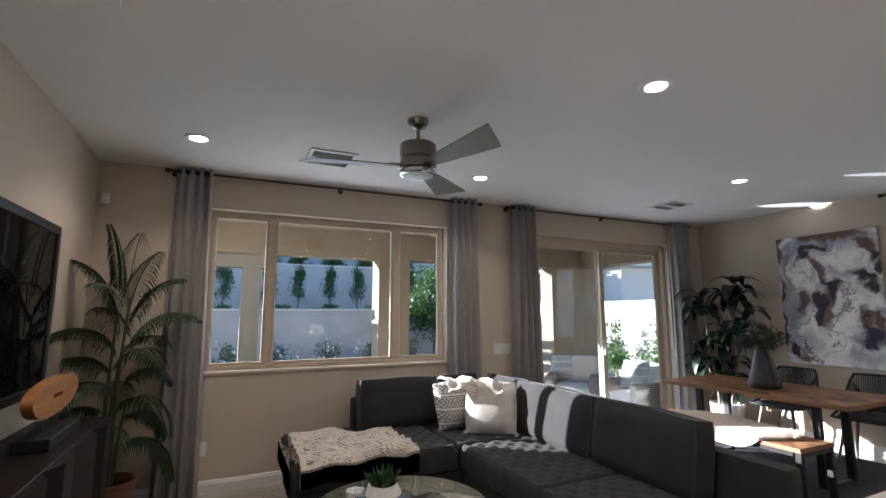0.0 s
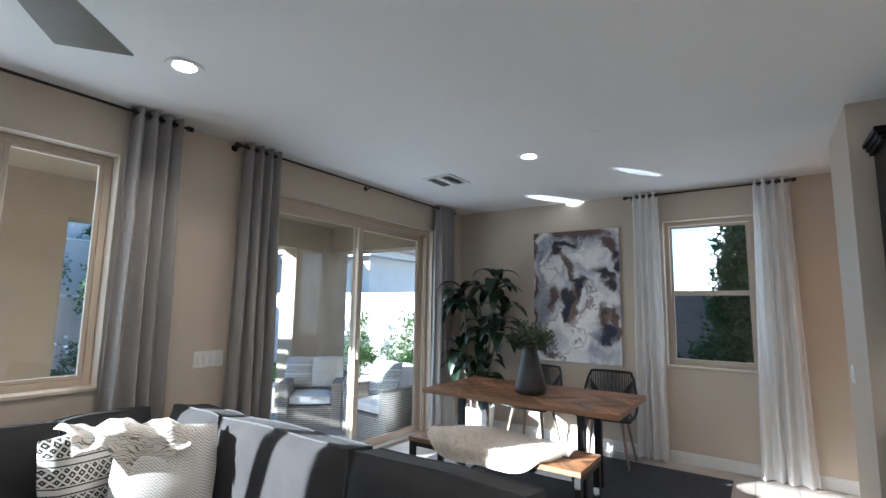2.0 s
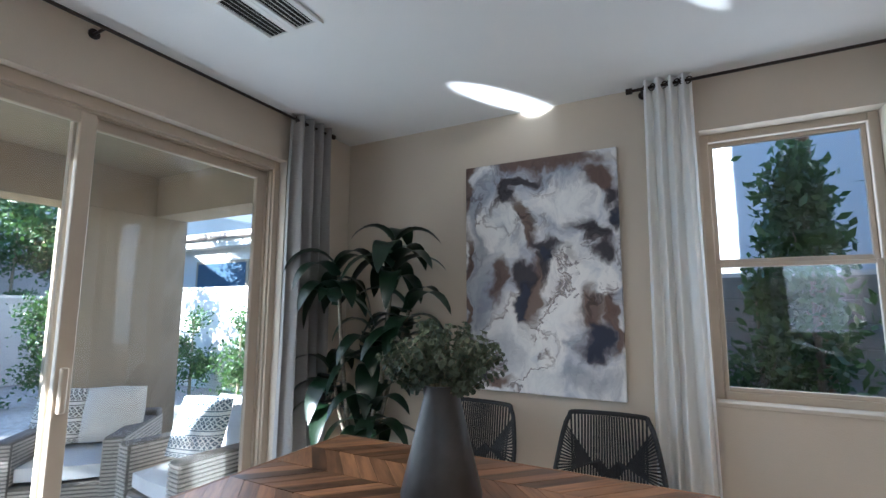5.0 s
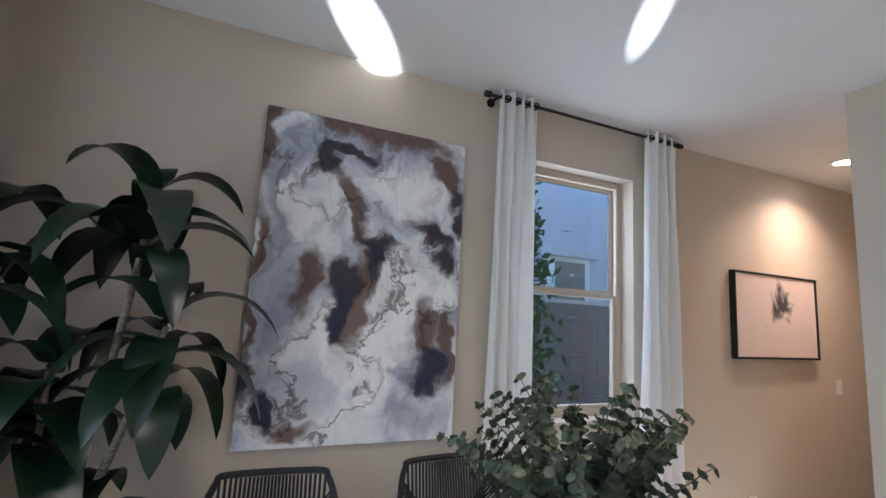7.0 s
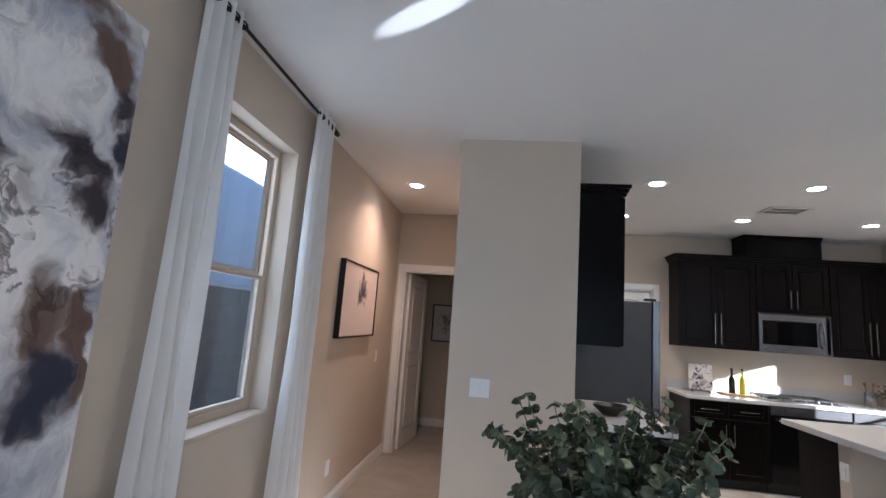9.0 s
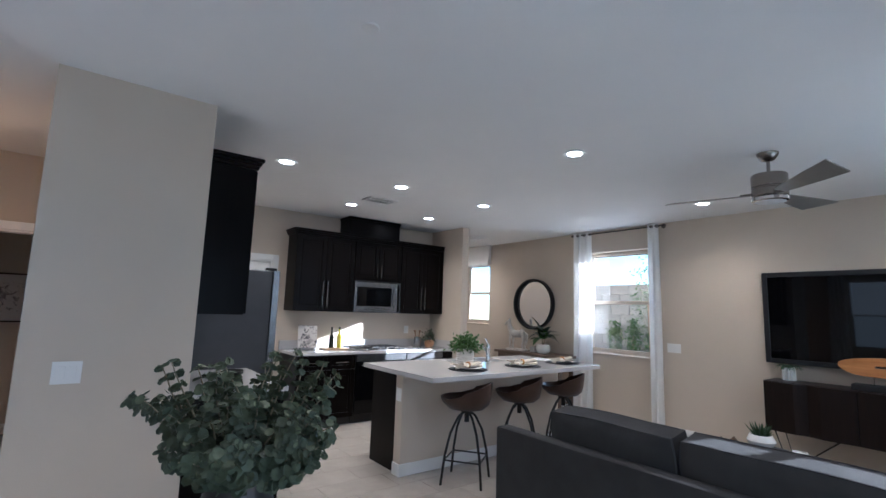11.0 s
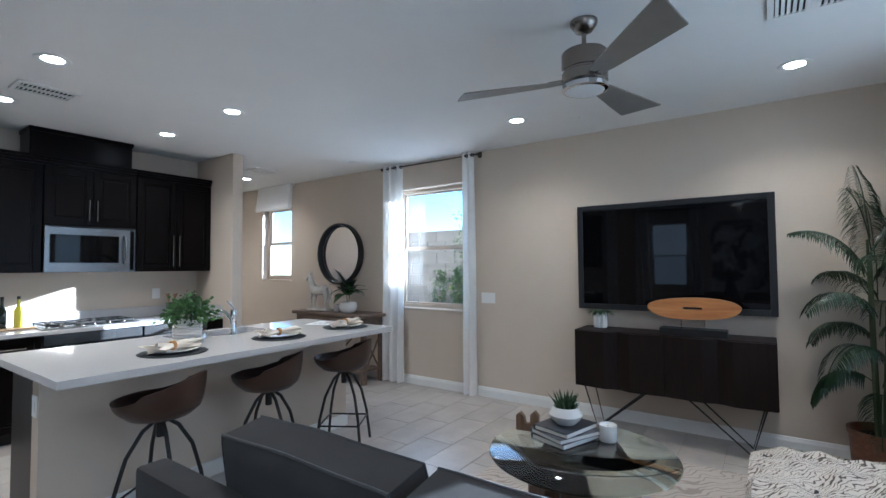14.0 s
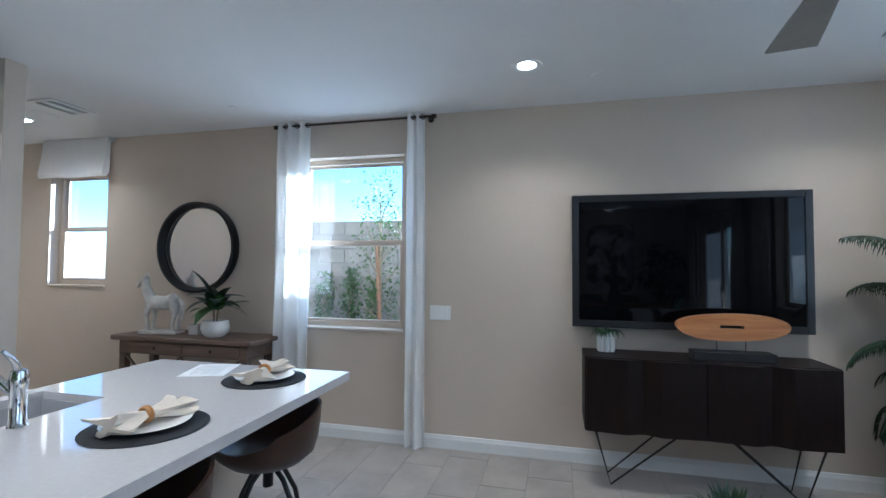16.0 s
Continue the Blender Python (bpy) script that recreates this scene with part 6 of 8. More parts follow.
ck = thing("gas_cooktop", "stainless gas cooktop with black grates and knobs", "cooktop")
part("tray", bx(1.78, KY + 0.08, 0.912, 2.54, KY + 0.56, 0.924, r=0.004), M_STAINLESS, ck)
for gx in (1.92, 2.16, 2.40):
    g = bmesh.new()
    for dx in (-0.10, -0.03, 0.03, 0.10):
        box(g, gx + dx - 0.005, KY + 0.12, 0.938, gx + dx + 0.005, KY + 0.50, 0.952, 0.001)
    for dy in (0.12, 0.31, 0.49):
        box(g, gx - 0.105, KY + dy, 0.936, gx + 0.105, KY + dy + 0.01, 0.950, 0.001)
    for dx in (-0.1, 0.1):
        for dy in (0.13, 0.485):
            box(g, gx + dx - 0.006, KY + dy, 0.923, gx + dx + 0.006, KY + dy + 0.012, 0.94)
    part("grate", g, M_BLACKM, ck, "black cast iron grate")
    for dy in (0.21, 0.41):
        part("burner", lathe(bmesh.new(), [(0, 0), (0.04, 0), (0.042, 0.008), (0.03, 0.012), (0, 0.012)], (gx, KY + dy, 0.923), 20), M_BLACKM, ck, smooth=True)
for i in range(5):
    part("knob", lathe(bmesh.new(), [(0, 0), (0.018, 0), (0.017, 0.02), (0, 0.022)], (1.92 + i * 0.12, KY + 0.53, 0.924), 16), M_STEEL, ck, "round metal burner knob", smooth=True)

# counter things
bo = thing("cutting_board", "small light wooden cutting board on the worktop", "cutting board")
part("board", bx(2.52, KY + 0.12, 0.912, 2.86, KY + 0.34, 0.928, r=0.004), wood("maple", (0.42, 0.28, 0.14), (0.60, 0.42, 0.24), 2, 0.5), bo)
for x, c_, lb in ((2.74, plain("dark_bottle_glass", (0.01, 0.012, 0.006), 0.08), "dark glass oil bottle on the wooden board"), (2.63, plain("olive_oil_glass", (0.45, 0.40, 0.04), 0.08, var=0.02), "yellow olive oil bottle on the wooden board")):
    o = thing("oil_bottle", lb, "bottle", at=(x, KY + 0.24, 0.928))
    part("bottle", lathe(bmesh.new(), [(0, 0), (0.030, 0), (0.032, 0.01), (0.032, 0.15), (0.012, 0.19), (0.012, 0.25), (0, 0.25)], n=24), c_, o, smooth=True)
    part("cap", cyl(bmesh.new(), (0, 0, 0.25), (0, 0, 0.275), 0.013, n=14), M_BLACKM, o)
cb_ = thing("cookbook_stand", "open cookbook on a curled black wire stand", "cookbook stand", at=(3.08, KY + 0.26, 0.912), rz=165)
g = bmesh.new()
for sx in (-0.09, 0.09):
    tube(g, [(sx, -0.09, 0.03), (sx, -0.10, 0.005), (sx, -0.05, 0.004), (sx, 0.0, 0.02), (sx * 0.7, 0.06, 0.26)], 0.004, 6)
    tube(g, [(sx * 0.7, 0.05, 0.22), (sx * 0.9, 0.12, 0.004)], 0.004, 6)
part("wire_stand", g, M_BLACKM, cb_, smooth=True)
b_ = bx(-0.12, -0.006, 0, 0.12, 0.006, 0.29)
b_.transform(pose(0, -0.035, 0.03, -16, 0, 0))
part("cookbook", b_, blots("magazine_print", (0.45, 0.42, 0.40), (0.02, 0.02, 0.025), (0, 0, 0.14), 16.0), cb_, "printed magazine page")
ut = thing("utensil_canister", "stainless canister holding wooden cooking utensils", "utensil holder", at=(1.33, KY + 0.22, 0.912))
part("canister", lathe(bmesh.new(), [(0, 0), (0.05, 0), (0.052, 0.005), (0.052, 0.15), (0.048, 0.15), (0.048, 0.01), (0, 0.01)], n=28), M_STAINLESS, ut, smooth=True)
for k2 in range(4):
    a = k2 * 1.7
    part("utensil", tube(bmesh.new(), [(0.01 * math.cos(a), 0.01 * math.sin(a), 0.02), (0.045 * math.cos(a), 0.04 * math.sin(a), 0.20), (0.055 * math.cos(a), 0.05 * math.sin(a), 0.25)], [0.005, 0.006, 0.018], 8), M_TEAKEDGE, ut, smooth=True)
kp = thing("counter_plant", "small grey-green plant in a round orange clay pot", "potted plant", at=(1.12, KY + 0.24, 0.912))
part("pot", lathe(bmesh.new(), [(0, 0), (0.055, 0), (0.075, 0.04), (0.065, 0.10), (0.058, 0.10), (0, 0.08)], n=28), plain("clay", (0.50, 0.28, 0.15), 0.6), kp, smooth=True)


def bushy(parent, c, rx, rz_, n, size, material, seed, name="foliage"):
    """Many small leaves in an uneven mound."""
    rnd = random.Random(seed)
    V, F = [], []
    for q in range(n):
        a, e = rnd.uniform(0, 6.283), rnd.uniform(-0.25, 1.5)
        r = rnd.uniform(0.35, 1.0) * (1 + 0.22 * math.sin(3 * a + seed) + 0.15 * math.sin(7 * e + 5 * a))
        p = Vector(c) + Vector((rx * r * math.cos(a) * math.cos(e), rx * r * math.sin(a) * math.cos(e), rz_ * r * math.sin(e)))
        d = (p - Vector(c)).normalized() + Vector((rnd.gauss(0, .5), rnd.gauss(0, .5), rnd.gauss(0, .5)))
        d.normalize()
        s = d.orthogonal().normalized()
        s = Matrix.Rotation(rnd.uniform(0, 6.28), 3, d) @ s
        L = size * rnd.uniform(0.7, 1.3)
        n0 = len(V)
        V += [tuple(p), tuple(p + d * L * 0.5 + s * L * 0.28), tuple(p + d * L + Vector((0, 0, -L * 0.15))), tuple(p + d * L * 0.5 - s * L * 0.28)]
        F += [(n0, n0 + 1, n0 + 2, n0 + 3)]
    me = bpy.data.meshes.new(name)
    me.from_pydata(V, [], F)
    me.materials.append(material)
    o = new(name, me)
    o.parent = parent
    return o


bushy(kp, (0, 0, 0.11), 0.10, 0.12, 320, 0.035, L_EUC, 3)

# island
isl = thing("kitchen_island", "island with white quartz top, painted back and dark end panel", "kitchen island")
IX0, IX1, IY0, IY1, IZ = 0.82, 3.12, -0.05, 1.12, 0.93
bm = bmesh.new()
SX0, SX1, SY0, SY1 = 1.50, 2.20, 0.02, 0.36   # sink opening
for a in ((IX0, IY0, SX0, IY1), (SX1, IY0, IX1, IY1), (SX0, SY1, SX1, IY1), (SX0, IY0, SX1, SY0)):
    box(bm, a[0], a[1], IZ - 0.04, a[2], a[3], IZ)
bmesh.ops.remove_doubles(bm, verts=bm.verts, dist=1e-5)
part("quartz_top", bm, M_QUARTZ, isl, "white quartz slab with sink cutout")
part("half_wall", bx(0.84, 0.45, 0.0, 3.04, 0.56, IZ - 0.041), M_WALL, isl, "beige painted half wall")
part("skirting", bx(0.83, 0.56, 0.0, 3.055, 0.575, 0.105, r=0.003), M_TRIM, isl, "white baseboard")
part("skirting", bx(3.04, 0.45, 0.0, 3.055, 0.56, 0.105, r=0.003), M_TRIM, isl, "white baseboard")
part("skirting", bx(0.825, 0.45, 0.0, 0.84, 0.56, 0.105, r=0.003), M_TRIM, isl, "white baseboard")
part("end_panel", bx(2.98, -0.02, 0.0, 3.02, 0.45, IZ - 0.041, r=0.002), M_DARKCAB, isl, "espresso wood end panel")
part("cabinet_run", bx(0.86, -0.02, 0.10, 1.49, 0.449, IZ - 0.041), M_DARKCAB, isl, "espresso cabinets under the sink side")
part("cabinet_run", bx(2.21, -0.02, 0.10, 2.979, 0.449, IZ - 0.041), M_DARKCAB, isl, "espresso cabinets under the sink side")
part("cabinet_run", bx(1.4905, -0.02, 0.10, 2.2095, 0.449, 0.66), M_DARKCAB, isl, "espresso sink cabinet")
part("toe_kick", bx(0.88, 0.04, 0.0, 2.979, 0.449, 0.10), M_BLACKM, isl)
part("cove_moulding", bx(0.85, 0.56, IZ - 0.085, 3.03, 0.60, IZ - 0.041, r=0.012, seg=2), M_WALL, isl, "beige moulding under the top")
o = plate((3.04, 0.505, 0.70), 90, 1, "white power outlet on the island end", "outlet")
sk = thing("sink", "stainless double bowl undermount sink", "sink")
bm = bmesh.new()
for x0, x1 in ((1.505, 1.845), (1.865, 2.195)):
    z0, t = 0.70, 0.004
    box(bm, x0, SY0 + 0.004, z0, x1, SY1 - 0.004, z0 + t)
    for a in ((x0, SY0 + 0.004, x0 + t, SY1 - 0.004), (x1 - t, SY0 + 0.004, x1, SY1 - 0.004), (x0 + t, SY0 + 0.004, x1 - t, SY0 + 0.008), (x0 + t, SY1 - 0.008, x1 - t, SY1 - 0.004)):
        box(bm, a[0], a[1], z0 + t, a[2], a[3], 0.90)
box(bm, 1.845, SY0 + 0.004, 0.84, 1.865, SY1 - 0.004, 0.872)
part("bowls", bm, plain("sink_steel", (0.62, 0.62, 0.63), 0.38, 0.7, bmp=0.05, bscale=60, stretch=(30, 30, 1)), sk)
for x in (1.675, 2.03):
    part("drain", lathe(bmesh.new(), [(0, 0), (0.04, 0), (0.045, 0.003), (0, 0.004)], (x, 0.19, 0.704), 24), M_CHROME, sk, smooth=True)
fa = thing("faucet", "polished chrome pull-out kitchen faucet with single lever", "faucet", at=(1.86, 0.42, IZ))
part("body", lathe(bmesh.new(), [(0, 0), (0.028, 0), (0.030, 0.008), (0.024, 0.02), (0.024, 0.13), (0.028, 0.16), (0.022, 0.19), (0, 0.20)], n=28), M_CHROME, fa, smooth=True)
part("spout", tube(bmesh.new(), [(0, 0, 0.10), (0.03, -0.06, 0.17), (0.06, -0.13, 0.19), (0.08, -0.18, 0.17), (0.085, -0.195, 0.145)], [0.016, 0.015, 0.015, 0.017, 0.018], 14), M_CHROME, fa, smooth=True)
part("lever", tube(bmesh.new(), [(0, 0, 0.18), (0.02, 0.01, 0.22), (0.05, -0.0, 0.262)], [0.012, 0.010, 0.007], 12), M_CHROME, fa, smooth=True)
ac = thing("air_gap", "small round chrome air gap cap beside faucet", "air gap", at=(2.08, 0.41, IZ))
part("cap", lathe(bmesh.new(), [(0, 0), (0.024, 0), (0.024, 0.05), (0.020, 0.056), (0, 0.058)], n=24), M_CHROME, ac, smooth=True)

M_WOVEN = plain("black_woven_mat", (0.014, 0.014, 0.015), 0.85, bmp=0.9, bscale=260)
M_NAPKIN = cloth("linen_napkin", (0.66, 0.58, 0.47), 500)
M_RINGW = plain("napkin_ring_wood", (0.42, 0.20, 0.05), 0.4)


def setting(x, y, rz, seed):
    g = thing("placemat", "round black woven placemat on the island", "placemat", "island place settings", at=(x, y, IZ), rz=rz)
    part("mat", lathe(bmesh.new(), [(0, 0), (0.185, 0), (0.19, 0.003), (0.185, 0.006), (0, 0.006)], n=48), M_WOVEN, g, smooth=True)
    p_ = thing("dinner_plate", "white dinner plate on the round black placemat", "plate", "island plates", at=(x, y, IZ + 0.006), rz=rz)
    part("plate_dish", lathe(bmesh.new(), [(0, 0), (0.07, 0), (0.13, 0.014), (0.135, 0.017), (0.128, 0.018), (0.07, 0.006), (0, 0.005)], n=44), M_CERAM, p_, smooth=True)
    n_ = thing("napkin", "cream linen napkin bunched through a wooden ring", "napkin", "island napkins", at=(x, y, IZ + 0.024), rz=rz)
    bm = bmesh.new()
    rnd = random.Random(seed)
    nu, nv = 18, 28
    rows = []
    for i in range(nu + 1):
        t = i / nu * 2 - 1
        spread = 0.016 + 0.062 * abs(t) ** 0.8
        row = []
        for j in range(nv):
            a = 2 * math.pi * j / nv
            f = 1 + 0.35 * math.sin(4 * a + 3 * t) * abs(t) + 0.15 * math.sin(9 * a + seed) * abs(t)
            row.append(bm.verts.new((t * 0.13 + 0.02 * math.sin(3 * a) * t, spread * f * math.cos(a), 0.018 + (0.014 + 0.012 * abs(t)) * f * math.sin(a))))
        rows.append(row)
    for r0, r1 in zip(rows, rows[1:]):
        for j in range(nv):
            bm.faces.new((r0[j], r0[(j + 1) % nv], r1[(j + 1) % nv], r1[j]))
    bm.faces.new(rows[0])
    bm.faces.new(rows[-1])
    part("cloth", bm, M_NAPKIN, n_, smooth=True)
    g2 = bmesh.new()
    tube(g2, [(0.0, 0.026 * math.cos(a), 0.020 + 0.024 * math.sin(a)) for a in [k / 20 * 6.283 for k in range(20)]], 0.006, 6, closed=True)
    tube(g2, [(0.010, 0.025 * math.cos(a), 0.020 + 0.023 * math.sin(a)) for a in [k / 20 * 6.283 for k in range(20)]], 0.006, 6, closed=True)
    part("napkin_ring", g2, M_RINGW, n_, "amber wooden napkin ring", smooth=True)


setting(2.47, 0.80, 12, 1)
setting(1.74, 0.82, -8, 2)
setting(1.07, 0.80, 10, 3)
pa = thing("printed_sheet", "white printed information sheet lying on the island", "paper sheet", at=(0.98, 0.42, IZ + 0.0005), rz=20)
part("sheet", bx(-0.14, -0.108, 0, 0.14, 0.108, 0.0012), plain("sheet_paper", (0.78, 0.78, 0.77), 0.6, var=0.01), pa)
lb_ = bmesh.new()
for q in range(9):
    box(lb_, -0.11, -0.08 + q * 0.017, 0.0012, -0.11 + (0.21 if q % 3 else 0.15), -0.077 + q * 0.017, 0.0016)
part("print_lines", lb_, plain("grey_ink", (0.25, 0.25, 0.26), 0.8), pa)
ip = thing("herb_planter", "leafy green herbs in a ribbed white planter", "potted plant", at=(2.22, 0.46, IZ))
prof = [(0, 0), (0.075, 0), (0.085, 0.01)]
for q in range(6):
    prof += [(0.094, 0.02 + q * 0.022), (0.088, 0.031 + q * 0.022)]
prof += [(0.095, 0.155), (0.088, 0.155), (0.085, 0.13), (0, 0.13)]
part("pot", lathe(bmesh.new(), prof, n=40), plain("ribbed_stoneware", (0.66, 0.63, 0.58), 0.55), ip, "ribbed white stoneware pot", smooth=True)
bushy(ip, (0, 0, 0.16), 0.16, 0.13, 750, 0.04, L_HERB, 5)

# stools
M_LEATHER = plain("brown_leather", (0.042, 0.020, 0.012), 0.38, var=0.25, scale=6, bmp=0.25, bscale=220)


def stool():
    """Faces -y: the low front is toward the island, the wrap back behind."""
    s = thing("bar_stool", "brown leather bucket bar stool on black metal legs", "bar stool", "stools at the island")
    bm = bmesh.new()
    n = 40
    rows = []
    for rr, lift in ((0.02, 0), (0.10, 0.0), (0.155, 0.008), (0.185, 0.035), (0.20, 0.08), (0.208, 0.14), (0.212, 0.20)):
        row = []
        for k_ in range(n):
            a = 2 * math.pi * k_ / n
            back = max(0.0, math.sin(a)) ** 0.8 if math.sin(a) > 0 else 0
            side = max(0, 1 - abs(math.sin(a) - 0.15) * 1.6)
            hgt = 0.16 + 0.84 * back + 0.25 * side * (1 - back)
            z = 0.655 + (lift if lift < 0.04 else 0.035 + (lift - 0.035) * min(1.05, hgt))
            r_ = rr * (1.0 + 0.05 * abs(math.cos(a)))
            row.append(bm.verts.new((r_ * math.cos(a), r_ * math.sin(a) * (1.0 if math.sin(a) > 0 else 1.05), z)))
        rows.append(row)
    outer = []
    for row, dz in zip(rows, (0.045, 0.045, 0.042, 0.032, 0.02, 0.01, 0.0)):
        outer.append([bm.verts.new((v.co.x * (1.0 if dz > 0.04 else 1.06), v.co.y * (1.0 if dz > 0.04 else 1.06), v.co.z - dz)) for v in row])
    for rs, flip in ((rows, 1), (outer, 0)):
        for r0, r1 in zip(rs, rs[1:]):
            for k_ in range(n):
                q = (k_ + 1) % n
                bm.faces.new((r0[k_], r0[q], r1[q], r1[k_]))
        bm.faces.new(rs[0])
    for k_ in range(n):
        q = (k_ + 1) % n
        bm.faces.new((rows[-1][k_], rows[-1][q], outer[-1][q], outer[-1][k_]))
    part("seat_shell", bm, M_LEATHER, s, "brown leather curved bucket seat", smooth=True)
    part("post", cyl(bmesh.new(), (0, 0, 0.50), (0, 0, 0.615), 0.022, n=14), M_BLACKM, s, smooth=True)
    part("hub", lathe(bmesh.new(), [(0, 0), (0.05, 0), (0.06, 0.012), (0.04, 0.028), (0, 0.03)], (0, 0, 0.585), 20), M_BLACKM, s, smooth=True)
    feet = []
    for k_ in range(4):
        a = math.pi / 4 + k_ * math.pi / 2
        c_, s_ = math.cos(a), math.sin(a)
        pts = [(0.02 * c_, 0.02 * s_, 0.60), (0.09 * c_, 0.09 * s_, 0.545), (0.165 * c_, 0.165 * s_, 0.42), (0.215 * c_, 0.215 * s_, 0.24), (0.25 * c_, 0.25 * s_, 0.0)]
        part("leg", tube(bmesh.new(), pts, 0.011, 8), M_BLACKM, s, "curved black metal leg", smooth=True)
        feet.append((0.222 * c_, 0.222 * s_, 0.20))
    for a, b__ in zip(feet, feet[1:] + feet[:1]):
        part("foot_rail", tube(bmesh.new(), [a, b__], 0.007, 8), M_BLACKM, s, smooth=True)
    return s


st = stool()
st.matrix_world = pose(2.60, 0.95, 0, 0, 0, 36)
copy_thing(st, pose(1.90, 0.93, 0, 0, 0, 40))
copy_thing(st, pose(1.19, 0.91, 0, 0, 0, 32))

# refrigerator run on the east side of the kitchen
KX = 4.865
c2 = thing("base_cabinet", "espresso wood base cabinet beside the refrigerator", "kitchen cabinet", "kitchen base cabinets")
part("carcass", bx(4.27, -0.08, 0.10, KX, 0.93, 0.885), M_DARKCAB, c2)
part("toe_kick", bx(4.34, -0.08, 0.0, KX, 0.93, 0.10), M_BLACKM, c2)
for k_ in range(2):
    shaker(c2, (4.27, 0.925 - k_ * 0.50, 0.70), -90, 0.49, 0.175, (0.15, 0.08, 0.18, False), "drawer", "dark raised-panel drawer front")
    shaker(c2, (4.27, 0.925 - k_ * 0.50, 0.105), -90, 0.49, 0.59, (0.42 if k_ == 0 else 0.05, 0.34, 0.2, True))
w2_ = thing("side_worktop", "white quartz worktop beside the refrigerator", "worktop")
part("slab", bx(4.235, -0.09, 0.886, KX, 0.955, 0.926, r=0.003), M_QUARTZ, w2_)
c3_ = thing("wall_cabinet", "espresso wood wall cabinet above the side worktop", "kitchen cabinet", "kitchen wall cabinets")
part("carcass", bx(4.57, -0.08, 1.405, KX, 0.92, 2.40), M_DARKCAB, c3_)
for k_ in range(2):
    shaker(c3_, (4.57, 0.915 - k_ * 0.495, 1.41), -90, 0.49, 0.985, (0.44 if k_ == 0 else 0.04, 0.05, 0.34, True))
b_ = bmesh.new()
for dz, o_ in ((0.0, 0.022), (0.025, 0.034), (0.05, 0.048)):
    box(b_, 4.57 - o_, -0.08, 2.40 + dz, KX, 0.92 + o_, 2.425 + dz, 0.003)
part("crown_moulding", b_, M_DARKCAB, c3_)
fr = thing("refrigerator", "stainless refrigerator with dark grey sides", "refrigerator")
part("cabinet_body", bx(4.07, -1.03, 0.03, KX - 0.02, -0.12, 1.78, r=0.006), M_FRIDGESIDE, fr, "dark grey painted case")
for y0, y1 in ((-1.03, -0.58), (-0.57, -0.12)):
    d_ = part("fridge_door", bx(4.0, y0, 0.06, 4.065, y1, 1.79, r=0.008, seg=2), M_STAINLESS, fr, "brushed stainless door")
    yy = -0.60 if y0 < -0.8 else -0.55
    part("handle", tube(bmesh.new(), [(4.0, yy, 0.6), (3.95, yy, 0.63), (3.95, yy, 1.5), (4.0, yy, 1.53)], 0.011, 8), M_STAINLESS, d_, smooth=True)
part("hinge_cover", bx(4.03, -0.19, 1.79, 4.12, -0.13, 1.81, r=0.003), M_BLACKM, fr)
for y in (-0.95, -0.2):
    part("foot", cyl(bmesh.new(), (4.12, y, 0), (4.12, y, 0.04), 0.03, n=12), M_BLACKM, fr)
    part("foot", cyl(bmesh.new(), (4.75, y, 0), (4.75, y, 0.04), 0.03, n=12), M_BLACKM, fr)
bk = thing("decor_bowl", "dark round bowl on the side worktop", "bowl", at=(4.55, 0.55, 0.926))
part("bowl_body", lathe(bmesh.new(), [(0, 0), (0.05, 0), (0.11, 0.05), (0.12, 0.07), (0.113, 0.07), (0.05, 0.012), (0, 0.01)], n=32), M_BLACKM, bk, smooth=True)

# ---- passage: console, mirror, horse, plant ----
M_WEATHER = wood("weathered_wood", (0.085, 0.055, 0.038), (0.19, 0.13, 0.09), 2.5, 0.6, axis=1)
con = thing("console_table", "weathered brown console table with X-shaped side braces", "console table")
part("tabletop", bx(WX + 0.02, -1.62, 0.815, -0.20, -0.22, 0.855, r=0.006), M_WEATHER, con)
part("apron", bx(WX + 0.06, -1.56, 0.70, -0.24, -0.28, 0.815), M_WEATHER, con)
for q in range(2):
    d_ = part("drawer_front", bx(-0.24, -1.44 + q * 0.56, 0.715, -0.228, -0.90 + q * 0.56, 0.80, r=0.003), M_WEATHER, con)
    part("knob", lathe(bmesh.new(), [(0, 0), (0.008, 0), (0.014, 0.012), (0, 0.018)], n=14), M_BRASS, d_, smooth=True).matrix_local = pose(-0.228, -1.17 + q * 0.56, 0.757, 0, 90, 0)
for x in (WX + 0.09, -0.27):
    for y in (-1.53, -0.31):
        part("leg", bx(x - 0.03, y - 0.03, 0, x + 0.03, y + 0.03, 0.70, r=0.003), M_WEATHER, con)
for y in (-1.53, -0.31):
    for s_ in (1, -1):
        xa, xb = WX + 0.12, -0.30
        part("x_brace", cyl(bmesh.new(), (xa, y + 0.006 * s_, 0.35 - 0.2 * s_), (xb, y + 0.006 * s_, 0.35 + 0.2 * s_), 0.012, n=6), M_WEATHER, con)
part("lower_shelf", bx(WX + 0.06, -1.50, 0.14, -0.24, -0.34, 0.165, r=0.003), M_WEATHER, con)
for s_ in (1, -1):
    for y0 in (-1.50, -0.92):
        part("x_brace", cyl(bmesh.new(), (-0.245 + 0.006 * s_, y0, 0.43 - 0.26 * s_), (-0.245 + 0.006 * s_, y0 + 0.58, 0.43 + 0.26 * s_), 0.012, n=6), M_WEATHER, con)
mi = thing("round_mirror", "round wall mirror in a deep black frame", "mirror", at=(WX, -1.12, 1.63))
R = pose(0, 0, 0, 0, 90, 0)
